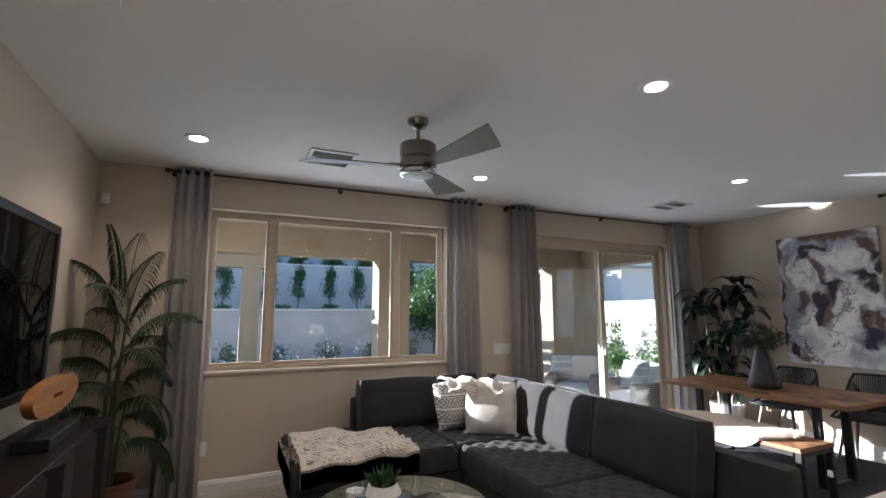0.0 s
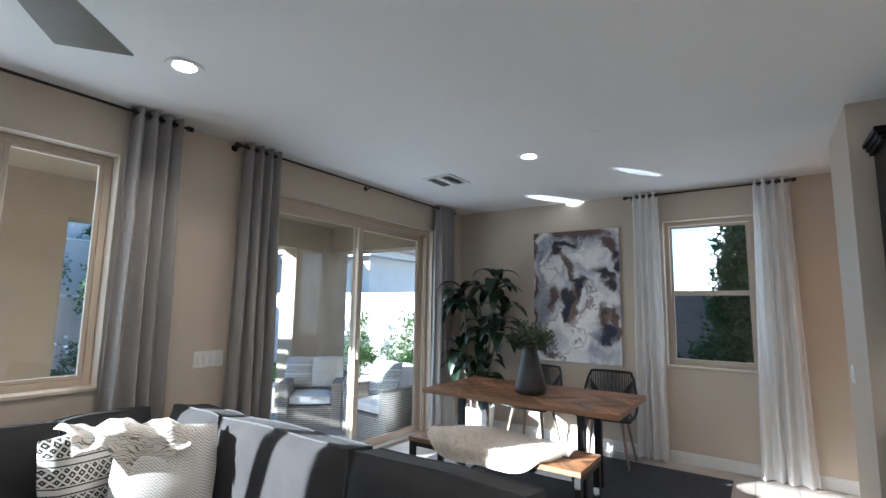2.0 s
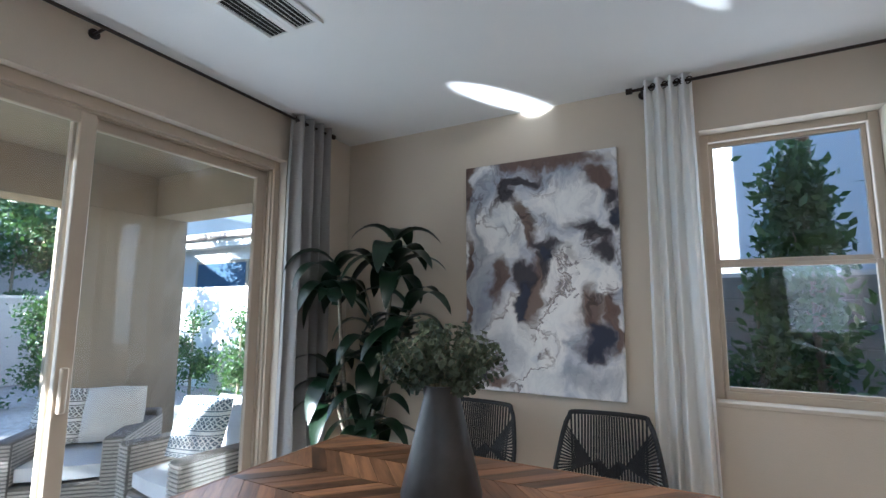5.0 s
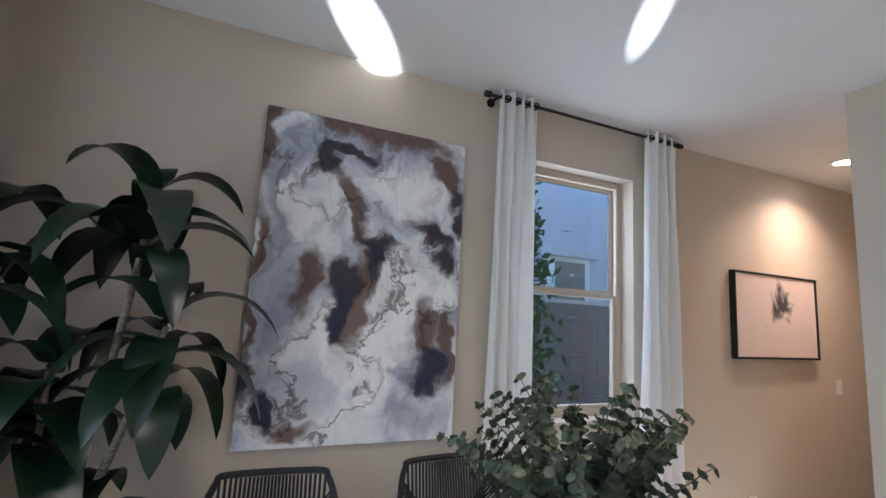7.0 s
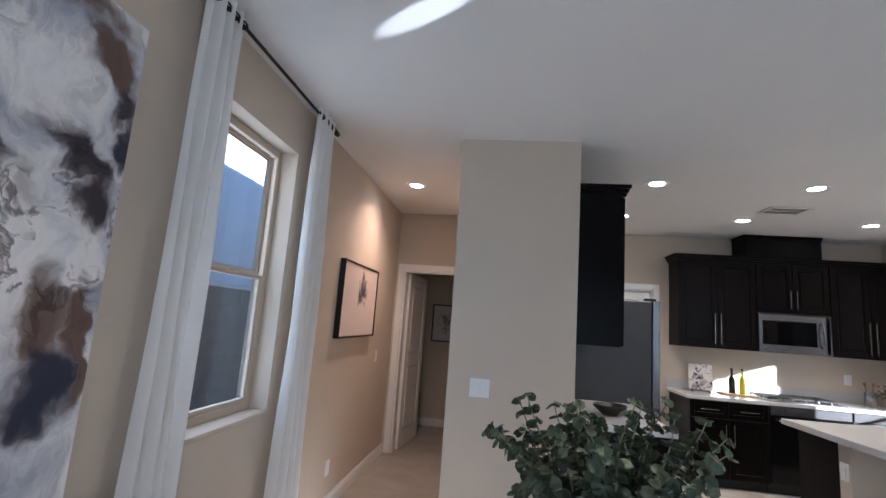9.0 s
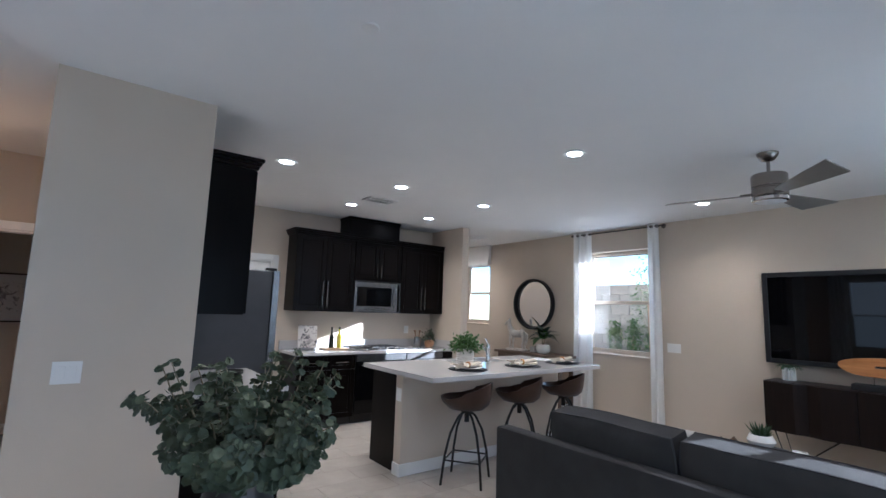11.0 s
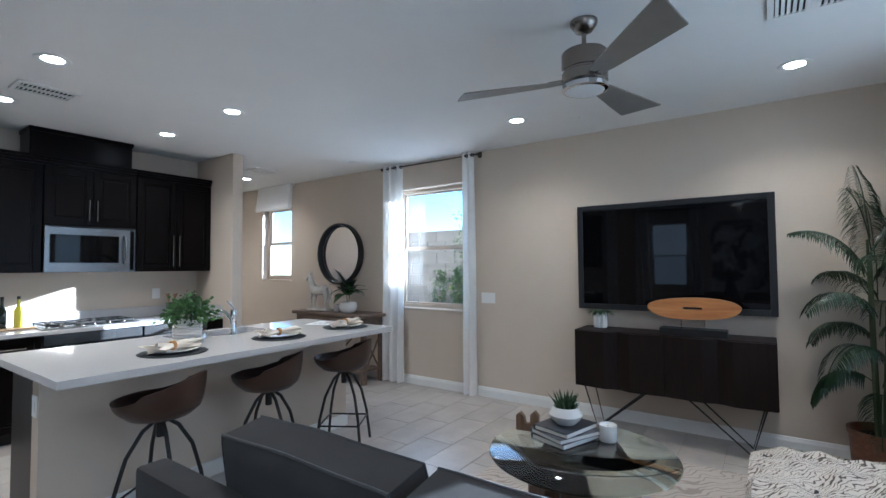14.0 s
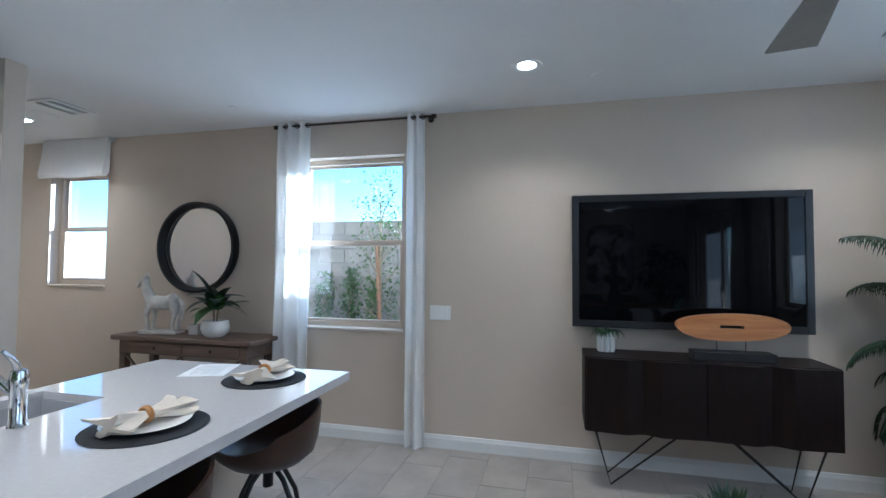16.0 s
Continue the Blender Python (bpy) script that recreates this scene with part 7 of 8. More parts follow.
b_ = lathe(bmesh.new(), [(0.372, 0.0), (0.42, 0.0), (0.425, 0.01), (0.425, 0.085), (0.418, 0.09), (0.402, 0.09), (0.396, 0.08), (0.378, 0.02)], n=64)
b_.transform(R)
part("frame", b_, M_BLACKM, mi, "deep black round frame", smooth=True)
b_ = lathe(bmesh.new(), [(0, 0.001), (0.371, 0.001), (0.371, 0.02), (0, 0.02)], n=64)
b_.transform(R)
part("mirror_glass", b_, plain("mirror_silver", (0.85, 0.86, 0.87), 0.01, 1.0, var=0.0), mi, "silvered mirror glass")

M_HORSE = plain("whitewashed_carving", (0.60, 0.57, 0.52), 0.7, var=0.15, scale=20, bmp=0.5, bscale=80)
# carved horse, one plain mesh standing on its own plinth; head toward -y
ho = thing("horse_figurine", "whitewashed carved horse figurine on a small plinth", "figurine", at=(-0.40, -1.28, 0.855), rz=8)
b_ = bmesh.new()
box(b_, -0.055, -0.15, 0, 0.055, 0.15, 0.025, 0.004)
tube(b_, [(0, -0.10, 0.24), (0, -0.05, 0.225), (0, 0.03, 0.225), (0, 0.09, 0.24), (0, 0.12, 0.235)], [0.04, 0.055, 0.05, 0.058, 0.03], 14)
tube(b_, [(0, -0.08, 0.24), (0, -0.125, 0.31), (0, -0.14, 0.37), (0, -0.135, 0.40)], [0.045, 0.034, 0.026, 0.022], 12)
tube(b_, [(0, -0.125, 0.405), (0, -0.165, 0.385), (0, -0.205, 0.345)], [0.026, 0.022, 0.014], 12)
for s_ in (-1, 1):
    tube(b_, [(s_ * 0.012, -0.125, 0.42), (s_ * 0.014, -0.128, 0.45)], [0.008, 0.002], 6)
    tube(b_, [(s_ * 0.028, -0.085, 0.22), (s_ * 0.03, -0.095 - 0.01 * s_, 0.13), (s_ * 0.03, -0.09, 0.075), (s_ * 0.03, -0.095, 0.024)], [0.026, 0.015, 0.012, 0.016], 10)
    tube(b_, [(s_ * 0.028, 0.10, 0.225), (s_ * 0.03, 0.125, 0.14), (s_ * 0.03, 0.105, 0.08), (s_ * 0.03, 0.11, 0.024)], [0.034, 0.017, 0.012, 0.016], 10)
tube(b_, [(0, 0.135, 0.25), (0, 0.165, 0.22), (0, 0.16, 0.12), (0, 0.15, 0.08)], [0.012, 0.016, 0.013, 0.006], 8)
b_.transform(Matrix.Scale(1.2, 4))
part("horse_body", b_, M_HORSE, ho, smooth=True)
fp = thing("fiddle_leaf_plant", "broad-leaved green plant in a round white bowl pot", "potted plant", at=(-0.38, -0.70, 0.855))
part("bowl_pot", lathe(bmesh.new(), [(0, 0), (0.07, 0), (0.105, 0.03), (0.118, 0.08), (0.105, 0.135), (0.095, 0.14), (0.10, 0.08), (0, 0.05)], n=40), M_CERAM, fp, smooth=True)
part("soil", lathe(bmesh.new(), [(0, 0.10), (0.10, 0.10), (0.10, 0.105), (0, 0.11)], n=16), M_SOIL, fp)
rnd = random.Random(31)
g = bmesh.new()
for q in range(4):
    a = q * 1.6
    tube(g, [(0.01 * math.cos(a), 0.01 * math.sin(a), 0.10), (0.03 * math.cos(a), 0.03 * math.sin(a), 0.28)], 0.006, 6)
part("stems", g, M_STEM, fp)
for q in range(22):
    a, el = q * 2.399, rnd.uniform(0.0, 1.2)
    bm = bmesh.new()
    blade(bm, (0.03 * math.cos(a), 0.03 * math.sin(a), rnd.uniform(0.22, 0.33)), (math.cos(a) * math.cos(el), math.sin(a) * math.cos(el), math.sin(el)), rnd.uniform(0.16, 0.30), rnd.uniform(0.09, 0.13), rnd.uniform(0.5, 1.6), 0.15, 7)
    part("leaf", bm, L_HERB if q % 3 == 0 else L_DARK, fp, smooth=True)
bxs = thing("decor_block", "small clear-grey decorative block on the console", "decor block", at=(-0.42, -0.93, 0.855))
part("block", bx(-0.04, -0.05, 0, 0.04, 0.05, 0.09, r=0.01, seg=2), plain("smoky_resin", (0.45, 0.44, 0.43), 0.2), bxs)

sh = thing("roman_shade", "white fabric roman shade gathered at the small window", "window shade")
b_ = bmesh.new()
rows = []
for x, z in ((-0.60, 2.73), (-0.59, 2.60), (-0.575, 2.50), (-0.56, 2.41), (-0.555, 2.37), (-0.57, 2.34), (-0.60, 2.345), (-0.63, 2.38), (-0.64, 2.73)):
    rows.append([b_.verts.new((x + 0.006 * math.sin(6 * t), -3.04 + 0.84 * t, z + 0.004 * math.sin(9 * t))) for t in [i / 12 for i in range(13)]])
for r0, r1 in zip(rows, rows[1:] + rows[:1]):
    for i in range(12):
        b_.faces.new((r0[i], r0[i + 1], r1[i + 1], r1[i]))
b_.faces.new([r[0] for r in rows])
b_.faces.new([r[-1] for r in rows])
part("fabric", b_, M_WHITECURT, sh, smooth=False)
part("headrail", bx(WX, -3.05, 2.70, -0.605, -2.19, 2.738), M_WHITE, sh)

# ---- outdoors ----
G = -0.10
M_GRAVEL = plain("tan_gravel", (0.48, 0.42, 0.36), 0.95, var=0.25, scale=14, bmp=1.0, bscale=40)
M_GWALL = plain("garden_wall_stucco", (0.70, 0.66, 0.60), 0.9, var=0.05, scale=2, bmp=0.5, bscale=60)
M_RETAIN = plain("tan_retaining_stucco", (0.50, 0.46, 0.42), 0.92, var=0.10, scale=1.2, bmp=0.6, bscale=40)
M_BLOCK = plain("grey_block", (0.27, 0.255, 0.24), 0.92, var=0.10, scale=9, bmp=0.6, bscale=90)
M_PAVER = plain("paver_stone", (0.31, 0.28, 0.27), 0.85, var=0.14, scale=7, bmp=0.6, bscale=90)
M_TURF = plain("artificial_turf", (0.045, 0.13, 0.022), 0.95, var=0.2, scale=40, bmp=1.0, bscale=250)
M_CONC = plain("light_concrete", (0.34, 0.31, 0.28), 0.85, var=0.06, scale=3, bmp=0.3, bscale=90)
M_NEIGH = plain("neighbour_stucco", (0.56, 0.53, 0.48), 0.9, var=0.04, scale=2, bmp=0.4, bscale=50)
part("ground", bx(-90, -60, G - 0.3, 90, 120, G - 0.02), M_GRAVEL, None, "tan desert gravel ground", kind="structure")
part("patio_slab", bx(-3.0, 5.02, G - 0.02, 7.6, 7.75, G), M_CONC, None, "light concrete patio slab", kind="structure")
pav = thing("patio_paving", "grey tan brick pavers in running bond on the patio", "paving", kind="structure")
turf = thing("turf_lawn", "flat green artificial turf beyond the patio", "lawn")
part("turf_mat", bx(-2.5, 7.75, G - 0.02, 5.9, 11.0, G + 0.015), M_TURF, turf)
roof = thing("patio_roof", "tan stucco patio roof on square pillars", "patio roof", kind="structure")
part("soffit", bx(-1.0, 5.022, 2.72, 6.75, 7.50, 2.95), M_STUCCO, roof)
part("beam", bx(-1.0, 7.15, 2.32, 6.75, 7.50, 2.72), M_STUCCO, roof)
part("beam", bx(6.40, 5.022, 2.32, 6.75, 7.15, 2.72), M_STUCCO, roof)
part("pillar", bx(2.44, 7.15, G, 2.94, 7.50, 2.32), M_STUCCO, roof)
part("pillar", bx(5.72, 7.17, G, 6.75, 7.50, 2.32), M_STUCCO, roof)
part("pillar", bx(6.40, 5.022, G, 6.75, 5.45, 2.32), M_STUCCO, roof)
part("pillar", bx(-1.0, 7.15, G, -0.65, 7.50, 2.32), M_STUCCO, roof)
# added glowing discs; the bright spots here are indoor downlights mirrored in the glass
for x, y in ((1.0, 6.1), (3.2, 6.1), (5.3, 6.1), (-0.4, 6.1)):
    d = thing("patio_downlight", "round glowing disc on the soffit, added like a reflected downlight", "downlight", "patio downlights", at=(x, y, 2.72))
    part("trim_ring", lathe(bmesh.new(), [(0.068, -0.002), (0.095, -0.002), (0.092, -0.008), (0.068, -0.008), (0.068, -0.002)], n=24), M_WHITE, d, smooth=True)
    part("lens", lathe(bmesh.new(), [(0.0, -0.003), (0.0675, -0.003), (0.0675, -0.005), (0, -0.005)], n=24), M_LAMP, d)

part("garden_wall_east", bx(9.5, -6, G, 9.7, 14.2, 1.74), M_GWALL, None, "light stucco garden wall on the sunny side", kind="structure")
part("garden_wall_cap", bx(9.46, -6, 1.74, 9.74, 14.2, 1.79), M_GWALL, None, "light stucco wall cap", kind="structure")
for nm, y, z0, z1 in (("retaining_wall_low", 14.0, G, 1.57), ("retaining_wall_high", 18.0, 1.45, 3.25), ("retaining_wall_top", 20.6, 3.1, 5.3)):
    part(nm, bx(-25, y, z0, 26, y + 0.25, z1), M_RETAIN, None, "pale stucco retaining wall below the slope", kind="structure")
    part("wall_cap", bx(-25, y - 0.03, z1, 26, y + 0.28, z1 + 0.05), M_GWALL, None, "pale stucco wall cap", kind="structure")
part("terrace", bx(-25, 14.25, G, 26, 18.0, 1.45), M_GRAVEL, None, "gravel planting terrace between walls", kind="structure")
b_ = bmesh.new()
pr = [(18.25, 3.15), (20.6, 3.15), (20.85, 5.2), (30, 8.2), (60, 14.0), (60, 0)]
vs_ = [[b_.verts.new((x, y, z)) for y, z in pr + [(18.25, 0)]] for x in (-45, 45)]
for i in range(7):
    b_.faces.new((vs_[0][i], vs_[0][(i + 1) % 7], vs_[1][(i + 1) % 7], vs_[1][i]))
b_.faces.new(vs_[0]); b_.faces.new(vs_[1])
part("hillside", b_, M_GRAVEL, None, "tan desert hillside rising behind the walls", kind="structure")


def shrub(name, label, at, h, r, n, seed, size=0.07, trunk=True, material=None, columns=1):
    """A woody plant: tapering stems with limbs and an uneven crown of small leaves."""
    t = thing(name, label, "tree" if name.endswith("tree") else "shrub", at=at)
    rnd = random.Random(seed)
    V, F = [], []
    st = bmesh.new()
    for c in range(columns):
        ox, oy = (rnd.uniform(-r, r) * 0.5, rnd.uniform(-r, r) * 0.5) if columns > 1 else (0, 0)
        tube(st, [(ox * 0.2, oy * 0.2, 0), (ox * 0.7, oy * 0.7, h * 0.4), (ox, oy, h * 0.85)], [0.022 * h ** 0.5, 0.015 * h ** 0.5, 0.005], 7)
    limbs = [(rnd.uniform(0, 6.28), rnd.uniform(0.12 if not trunk else 0.28, 0.9)) for _ in range(16)]
    for a, zf in limbs:
        rr = r * (0.85 - 0.55 * max(0, zf - 0.35))
        tube(st, [(0, 0, h * zf * 0.8), (rr * 0.55 * math.cos(a), rr * 0.55 * math.sin(a), h * zf * 0.93), (rr * 0.8 * math.cos(a), rr * 0.8 * math.sin(a), h * zf * 1.02)], [0.009, 0.006, 0.003], 5)
    part("trunk", st, M_STEM, t, "thin woody stems")
    for q in range(n):
        a, zf = limbs[rnd.randrange(16)]
        rr = r * (0.95 - 0.6 * max(0, zf - 0.3)) * rnd.uniform(0.15, 1.0)
        p = Vector((rr * math.cos(a) + rnd.gauss(0, r * 0.17), rr * math.sin(a) + rnd.gauss(0, r * 0.17), min(h, h * zf + rnd.gauss(0.02, 0.07) * h)))
        p.z = max(0.04, p.z)
        d = Vector((rnd.gauss(0, 1), rnd.gauss(0, 1), rnd.gauss(0.5, 0.8))).normalized()
        s = Matrix.Rotation(rnd.uniform(0, 6.28), 3, d) @ d.orthogonal().normalized()
        L = size * rnd.uniform(0.7, 1.4)
        n0 = len(V)
        V += [tuple(p), tuple(p + d * L * 0.5 + s * L * 0.25), tuple(p + d * L), tuple(p + d * L * 0.5 - s * L * 0.25)]
        F.append((n0, n0 + 1, n0 + 2, n0 + 3))
    me = bpy.data.meshes.new("crown")
    me.from_pydata(V, [], F)
    me.materials.append(material or L_GREEN)
    o = new("crown", me)
    o.parent = t
    tagged(o, "small green leaves")
    return t


up = shrub("young_tree", "slim young green tree on the retaining terrace", (2.43, 16.2, 1.45), 1.65, 0.30, 1300, 41, 0.07)
up["group"] = "terrace trees"
for k_, (x, y) in enumerate(((3.43, 16.1), (4.42, 16.3), (1.50, 16.2), (0.2, 16.0), (5.4, 16.2), (6.4, 16.2), (7.5, 16.1), (-0.8, 16.2), (9.3, 16.3), (11.0, 16.2), (-1.9, 16.2))):
    copy_thing(up, pose(x, y, 1.45, 0, 0, 47 * k_))
up2 = shrub("slope_tree", "rounded green tree on the upper slope", (1.6, 19.3, 3.15), 0.95, 0.5, 1300, 42, 0.09)
up2["group"] = "slope trees"
for k_, x in enumerate((-3.5, -1, 2.9, 4.2, 5.6, 7.4, 10)):
    copy_thing(up2, pose(x, 19.2 + (k_ % 3) * 0.3, 3.12, 0, 0, 61 * k_))
lo_ = shrub("low_shrub", "low spreading green desert shrub in gravel", (3.2, 14.9, 1.45), 0.32, 0.36, 500, 43, 0.06, trunk=False)
lo_["group"] = "desert shrubs"
for k_, (x, y, z) in enumerate(((1.8, 14.9, 1.45), (0.2, 15.0, 1.45), (4.6, 14.8, 1.45), (6.2, 14.9, 1.45), (8.2, 14.9, 1.45), (7.1, 9.6, G), (7.8, 10.4, G), (6.6, 11.6, G), (1.0, 12.6, G), (2.4, 12.2, G), (4.6, 12.5, G), (0.0, 12.4, G), (5.6, 12.8, G), (3.4, 13.0, G))):
    copy_thing(lo_, pose(x, y, z - 0.02, 0, 0, 77 * k_))
ro_ = shrub("rose_bush", "leafy garden bush with pale flowers below the wall", (1.5, 13.3, G), 0.85, 0.42, 650, 44, 0.06)
ro_["group"] = "garden bushes"
for k_, (x, y) in enumerate(((2.9, 13.2), (4.1, 13.1), (5.2, 13.3), (0.4, 13.2), (-0.9, 13.1), (6.7, 13.2))):
    copy_thing(ro_, pose(x, y, G, 0, 0, 83 * k_))
fl = bmesh.new()
rnd = random.Random(9)
for k_ in range(70):
    x, y, z = rnd.uniform(-1, 5.6), rnd.uniform(12.8, 13.5), rnd.uniform(0.3, 0.8)
    bmesh.ops.create_icosphere(fl, subdivisions=1, radius=rnd.uniform(0.025, 0.045), matrix=pose(x, y, z))
part("blossoms", fl, M_CERAM, thing("white_blossoms", "small white blossoms scattered over the garden bushes", "flowers", kind="stuff"))
shrub("column_shrub", "dense columnar dark green shrub in the gravel bed", (7.25, 11.2, G), 1.75, 0.52, 4200, 45, 0.07, trunk=False)
shrub("large_tree", "large spreading green tree beyond the garden wall", (8.4, 16.0, 1.45), 3.0, 1.6, 6500, 46, 0.13)
shrub("garden_tree", "broad dark green tree at the wall corner", (6.0, 13.2, G), 3.0, 0.95, 5200, 47, 0.10)
es = shrub("espalier_shrub", "sunlit leafy climbing shrub against the white wall", (8.9, 8.9, G), 1.5, 0.42, 1900, 48, 0.07, trunk=False)
es["group"] = "wall shrubs"
for k_, (x, y) in enumerate(((8.9, 7.6), (8.95, 10.2), (8.9, 6.2), (8.95, 4.9))):
    copy_thing(es, pose(x, y, G, 0, 0, 67 * k_))
ag = thing("agave", "spiky pale green agave in a low planter", "agave", at=(6.95, 6.15, G))
part("planter", lathe(bmesh.new(), [(0, 0), (0.2, 0), (0.26, 0.3), (0.24, 0.3), (0, 0.25)], n=28), M_CONC, ag, smooth=True)
bm, rnd = bmesh.new(), random.Random(3)
for k_ in range(46):
    a, el = k_ * 2.399, rnd.uniform(0.3, 1.4)
    blade(bm, (0.03 * math.cos(a), 0.03 * math.sin(a), 0.28), (math.cos(a) * math.cos(el), math.sin(a) * math.cos(el), math.sin(el)), rnd.uniform(0.38, 0.55), 0.05, 0.5, 0.3, 5)
part("leaves", bm, L_HERB, ag)
a2 = copy_thing(ag, pose(1.87, 12.4, G - 0.2, 0, 0, 40))

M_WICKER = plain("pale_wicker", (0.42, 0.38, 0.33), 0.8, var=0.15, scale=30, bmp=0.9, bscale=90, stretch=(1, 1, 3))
# darker copy behind the strands, shade of the weave gaps put into its colour
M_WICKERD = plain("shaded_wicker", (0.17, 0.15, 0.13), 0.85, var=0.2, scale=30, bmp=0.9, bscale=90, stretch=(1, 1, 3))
M_CUSH = cloth("outdoor_cushion", (0.62, 0.62, 0.62), 500)


def wicker_chair():
    """Faces -y."""
    c = thing("wicker_armchair", "pale wicker patio armchair with grey seat cushions", "armchair", "patio armchairs")
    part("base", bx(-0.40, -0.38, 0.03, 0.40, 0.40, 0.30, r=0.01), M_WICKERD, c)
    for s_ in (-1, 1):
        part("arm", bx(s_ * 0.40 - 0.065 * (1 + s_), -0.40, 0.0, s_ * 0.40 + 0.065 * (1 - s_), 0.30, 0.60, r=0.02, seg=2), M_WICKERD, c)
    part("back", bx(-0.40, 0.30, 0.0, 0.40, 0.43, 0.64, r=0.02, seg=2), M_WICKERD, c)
    rows_ = bmesh.new()
    for k_ in range(22):
        z = 0.03 + k_ * 0.0255
        for s_ in (-1, 1):
            box(rows_, s_ * 0.401 - 0.003, -0.395, z, s_ * 0.401 + 0.003, 0.425, z + 0.015)
            box(rows_, s_ * 0.335 - 0.062, -0.404, z, s_ * 0.335 + 0.062, -0.398, z + 0.015)
            if z > 0.3:
                box(rows_, s_ * 0.268 - 0.003, -0.38, z, s_ * 0.268 + 0.003, 0.29, z + 0.015)
        box(rows_, -0.385, 0.428, z, 0.385, 0.434, z + 0.013)
        if z < 0.28:
            box(rows_, -0.27, -0.386, z, 0.27, -0.379, z + 0.013)
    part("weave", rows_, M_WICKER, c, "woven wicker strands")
    part("seat_cushion", pillow(bmesh.new(), 0.54, 0.66, 0.16, pose(0, -0.05, 0.37), edge=0.55), M_CUSH, c, "pale grey seat cushion", smooth=True)
    part("back_cushion", pillow(bmesh.new(), 0.56, 0.50, 0.18, pose(0, 0.22, 0.60, 78, 0, 0), edge=0.45), M_CUSH, c, "grey back cushion", smooth=True)
    return c


wc = wicker_chair()
wc.matrix_world = pose(5.70, 6.62, G, 0, 0, -48)
copy_thing(wc, pose(5.94, 5.50, G, 0, 0, -96))
for at, m_, rz, lb in (((5.62, 6.82, 0.57), P_A, -52, "black and white printed pillow on patio armchair"), ((5.84, 6.52, 0.58), P_B, -40, "tan printed pillow on patio armchair"), ((5.84, 5.46, 0.60), P_D, -75, "navy printed pillow on patio armchair")):
    c = thing("outdoor_pillow", lb, "throw pillow", "patio pillows", at=at, rz=rz)
    part("cover", pillow(bmesh.new(), 0.42, 0.42, 0.15, pose(0, 0, 0, 68, 0, 0), edge=0.06), m_, c, smooth=True)

# neighbouring house beyond the east garden wall
nh = thing("neighbour_house", "white stucco single-storey wing with tile roof edge", "house", at=(0, 0, 0))
part("wall", bx(12.6, 12.2, G, 20, 17.5, 3.1), M_NEIGH, nh)
part("fascia", bx(12.2, 11.8, 3.1, 20.4, 17.9, 3.32), M_NEIGH, nh, "white roof fascia")
part("roof", bx(12.0, 11.6, 3.32, 20.6, 18.1, 3.48, r=0.03), plain("roof_tile", (0.42, 0.33, 0.27), 0.85, var=0.15, scale=6, bmp=0.8, bscale=30), nh)
wn = part("window", bx(12.57, 13.3, 1.9, 12.61, 15.6, 2.75), M_STUCCO, nh)
part("pane", bx(12.56, 13.4, 1.98, 12.575, 15.5, 2.67), plain("dark_window_glass", (0.05, 0.08, 0.12), 0.08), wn)

# side yard beyond the dining window: block wall, hedge and the next house
def block_wall(name, axis, at, a0, a1, ztop, label, every=True):
    w = thing(name, label, "block wall", kind="structure")
    if axis == "y":
        part("core", bx(at, a0, G, at + 0.14, a1, ztop - 0.01), M_BLOCK, w)
    rnd = random.Random(7)
    row, z = 0, G
    mesh = None
    while z < ztop - 0.05:
        a = a0 + (0.2 if row % 2 else 0)
        while a < a1 - 0.4:
            if mesh is None:
                b = bx(-0.008, -0.196, 0.004, 0.155, 0.196, 0.196, r=0.004)
                o = part("block", b, M_BLOCK, w)
                mesh = o.data
            else:
                o = new("block", mesh)
                o.parent = w
            o.matrix_local = pose(at + rnd.uniform(-0.002, 0.002), a + 0.2, z)
            a += 0.4
        z += 0.2
        row += 1
    return w


block_wall("side_wall_east", "y", 8.6, -3.0, 5.0, 1.70, "grey block side yard wall")
block_wall("side_wall_west", "y", -3.2, -3.6, 4.0, 2.10, "grey block side yard wall in daylight")
n2 = thing("next_house", "tall blue-grey shaded stucco house with trimmed window", "house")
M_BLUEH = plain("shaded_stucco", (0.50, 0.50, 0.50), 0.9, var=0.03, scale=2, bmp=0.4, bscale=60)
part("wall", bx(11.2, -9.0, G, 18, 2.2, 6.2), M_BLUEH, n2)
w_ = part("window", bx(11.12, -2.1, 1.55, 11.2, -1.2, 2.65), M_TRIM, n2, "white window surround")
part("window_head", bx(11.04, -2.25, 2.65, 11.2, -1.05, 2.80, r=0.01), M_NEIGH, w_)
part("pane", bx(11.10, -1.98, 1.62, 11.125, -1.32, 2.56), plain("shade_behind_glass", (0.25, 0.23, 0.18), 0.1), w_)
hd = shrub("hedge_tree", "dense green hedge tree between wall and window", (7.75, 1.66, G), 2.95, 0.36, 3600, 51, 0.085, trunk=False)
part("stake", cyl(bmesh.new(), (0.12, -0.05, 0.9), (0.14, -0.04, 2.9), 0.045, n=10), M_TEAKEDGE, hd, "tan wooden tree stake", smooth=True)
shrub("hedge_shrub", "dense green hedge shrub below the dining window", (7.75, 2.0, G), 1.85, 0.33, 3000, 52, 0.075, trunk=False)

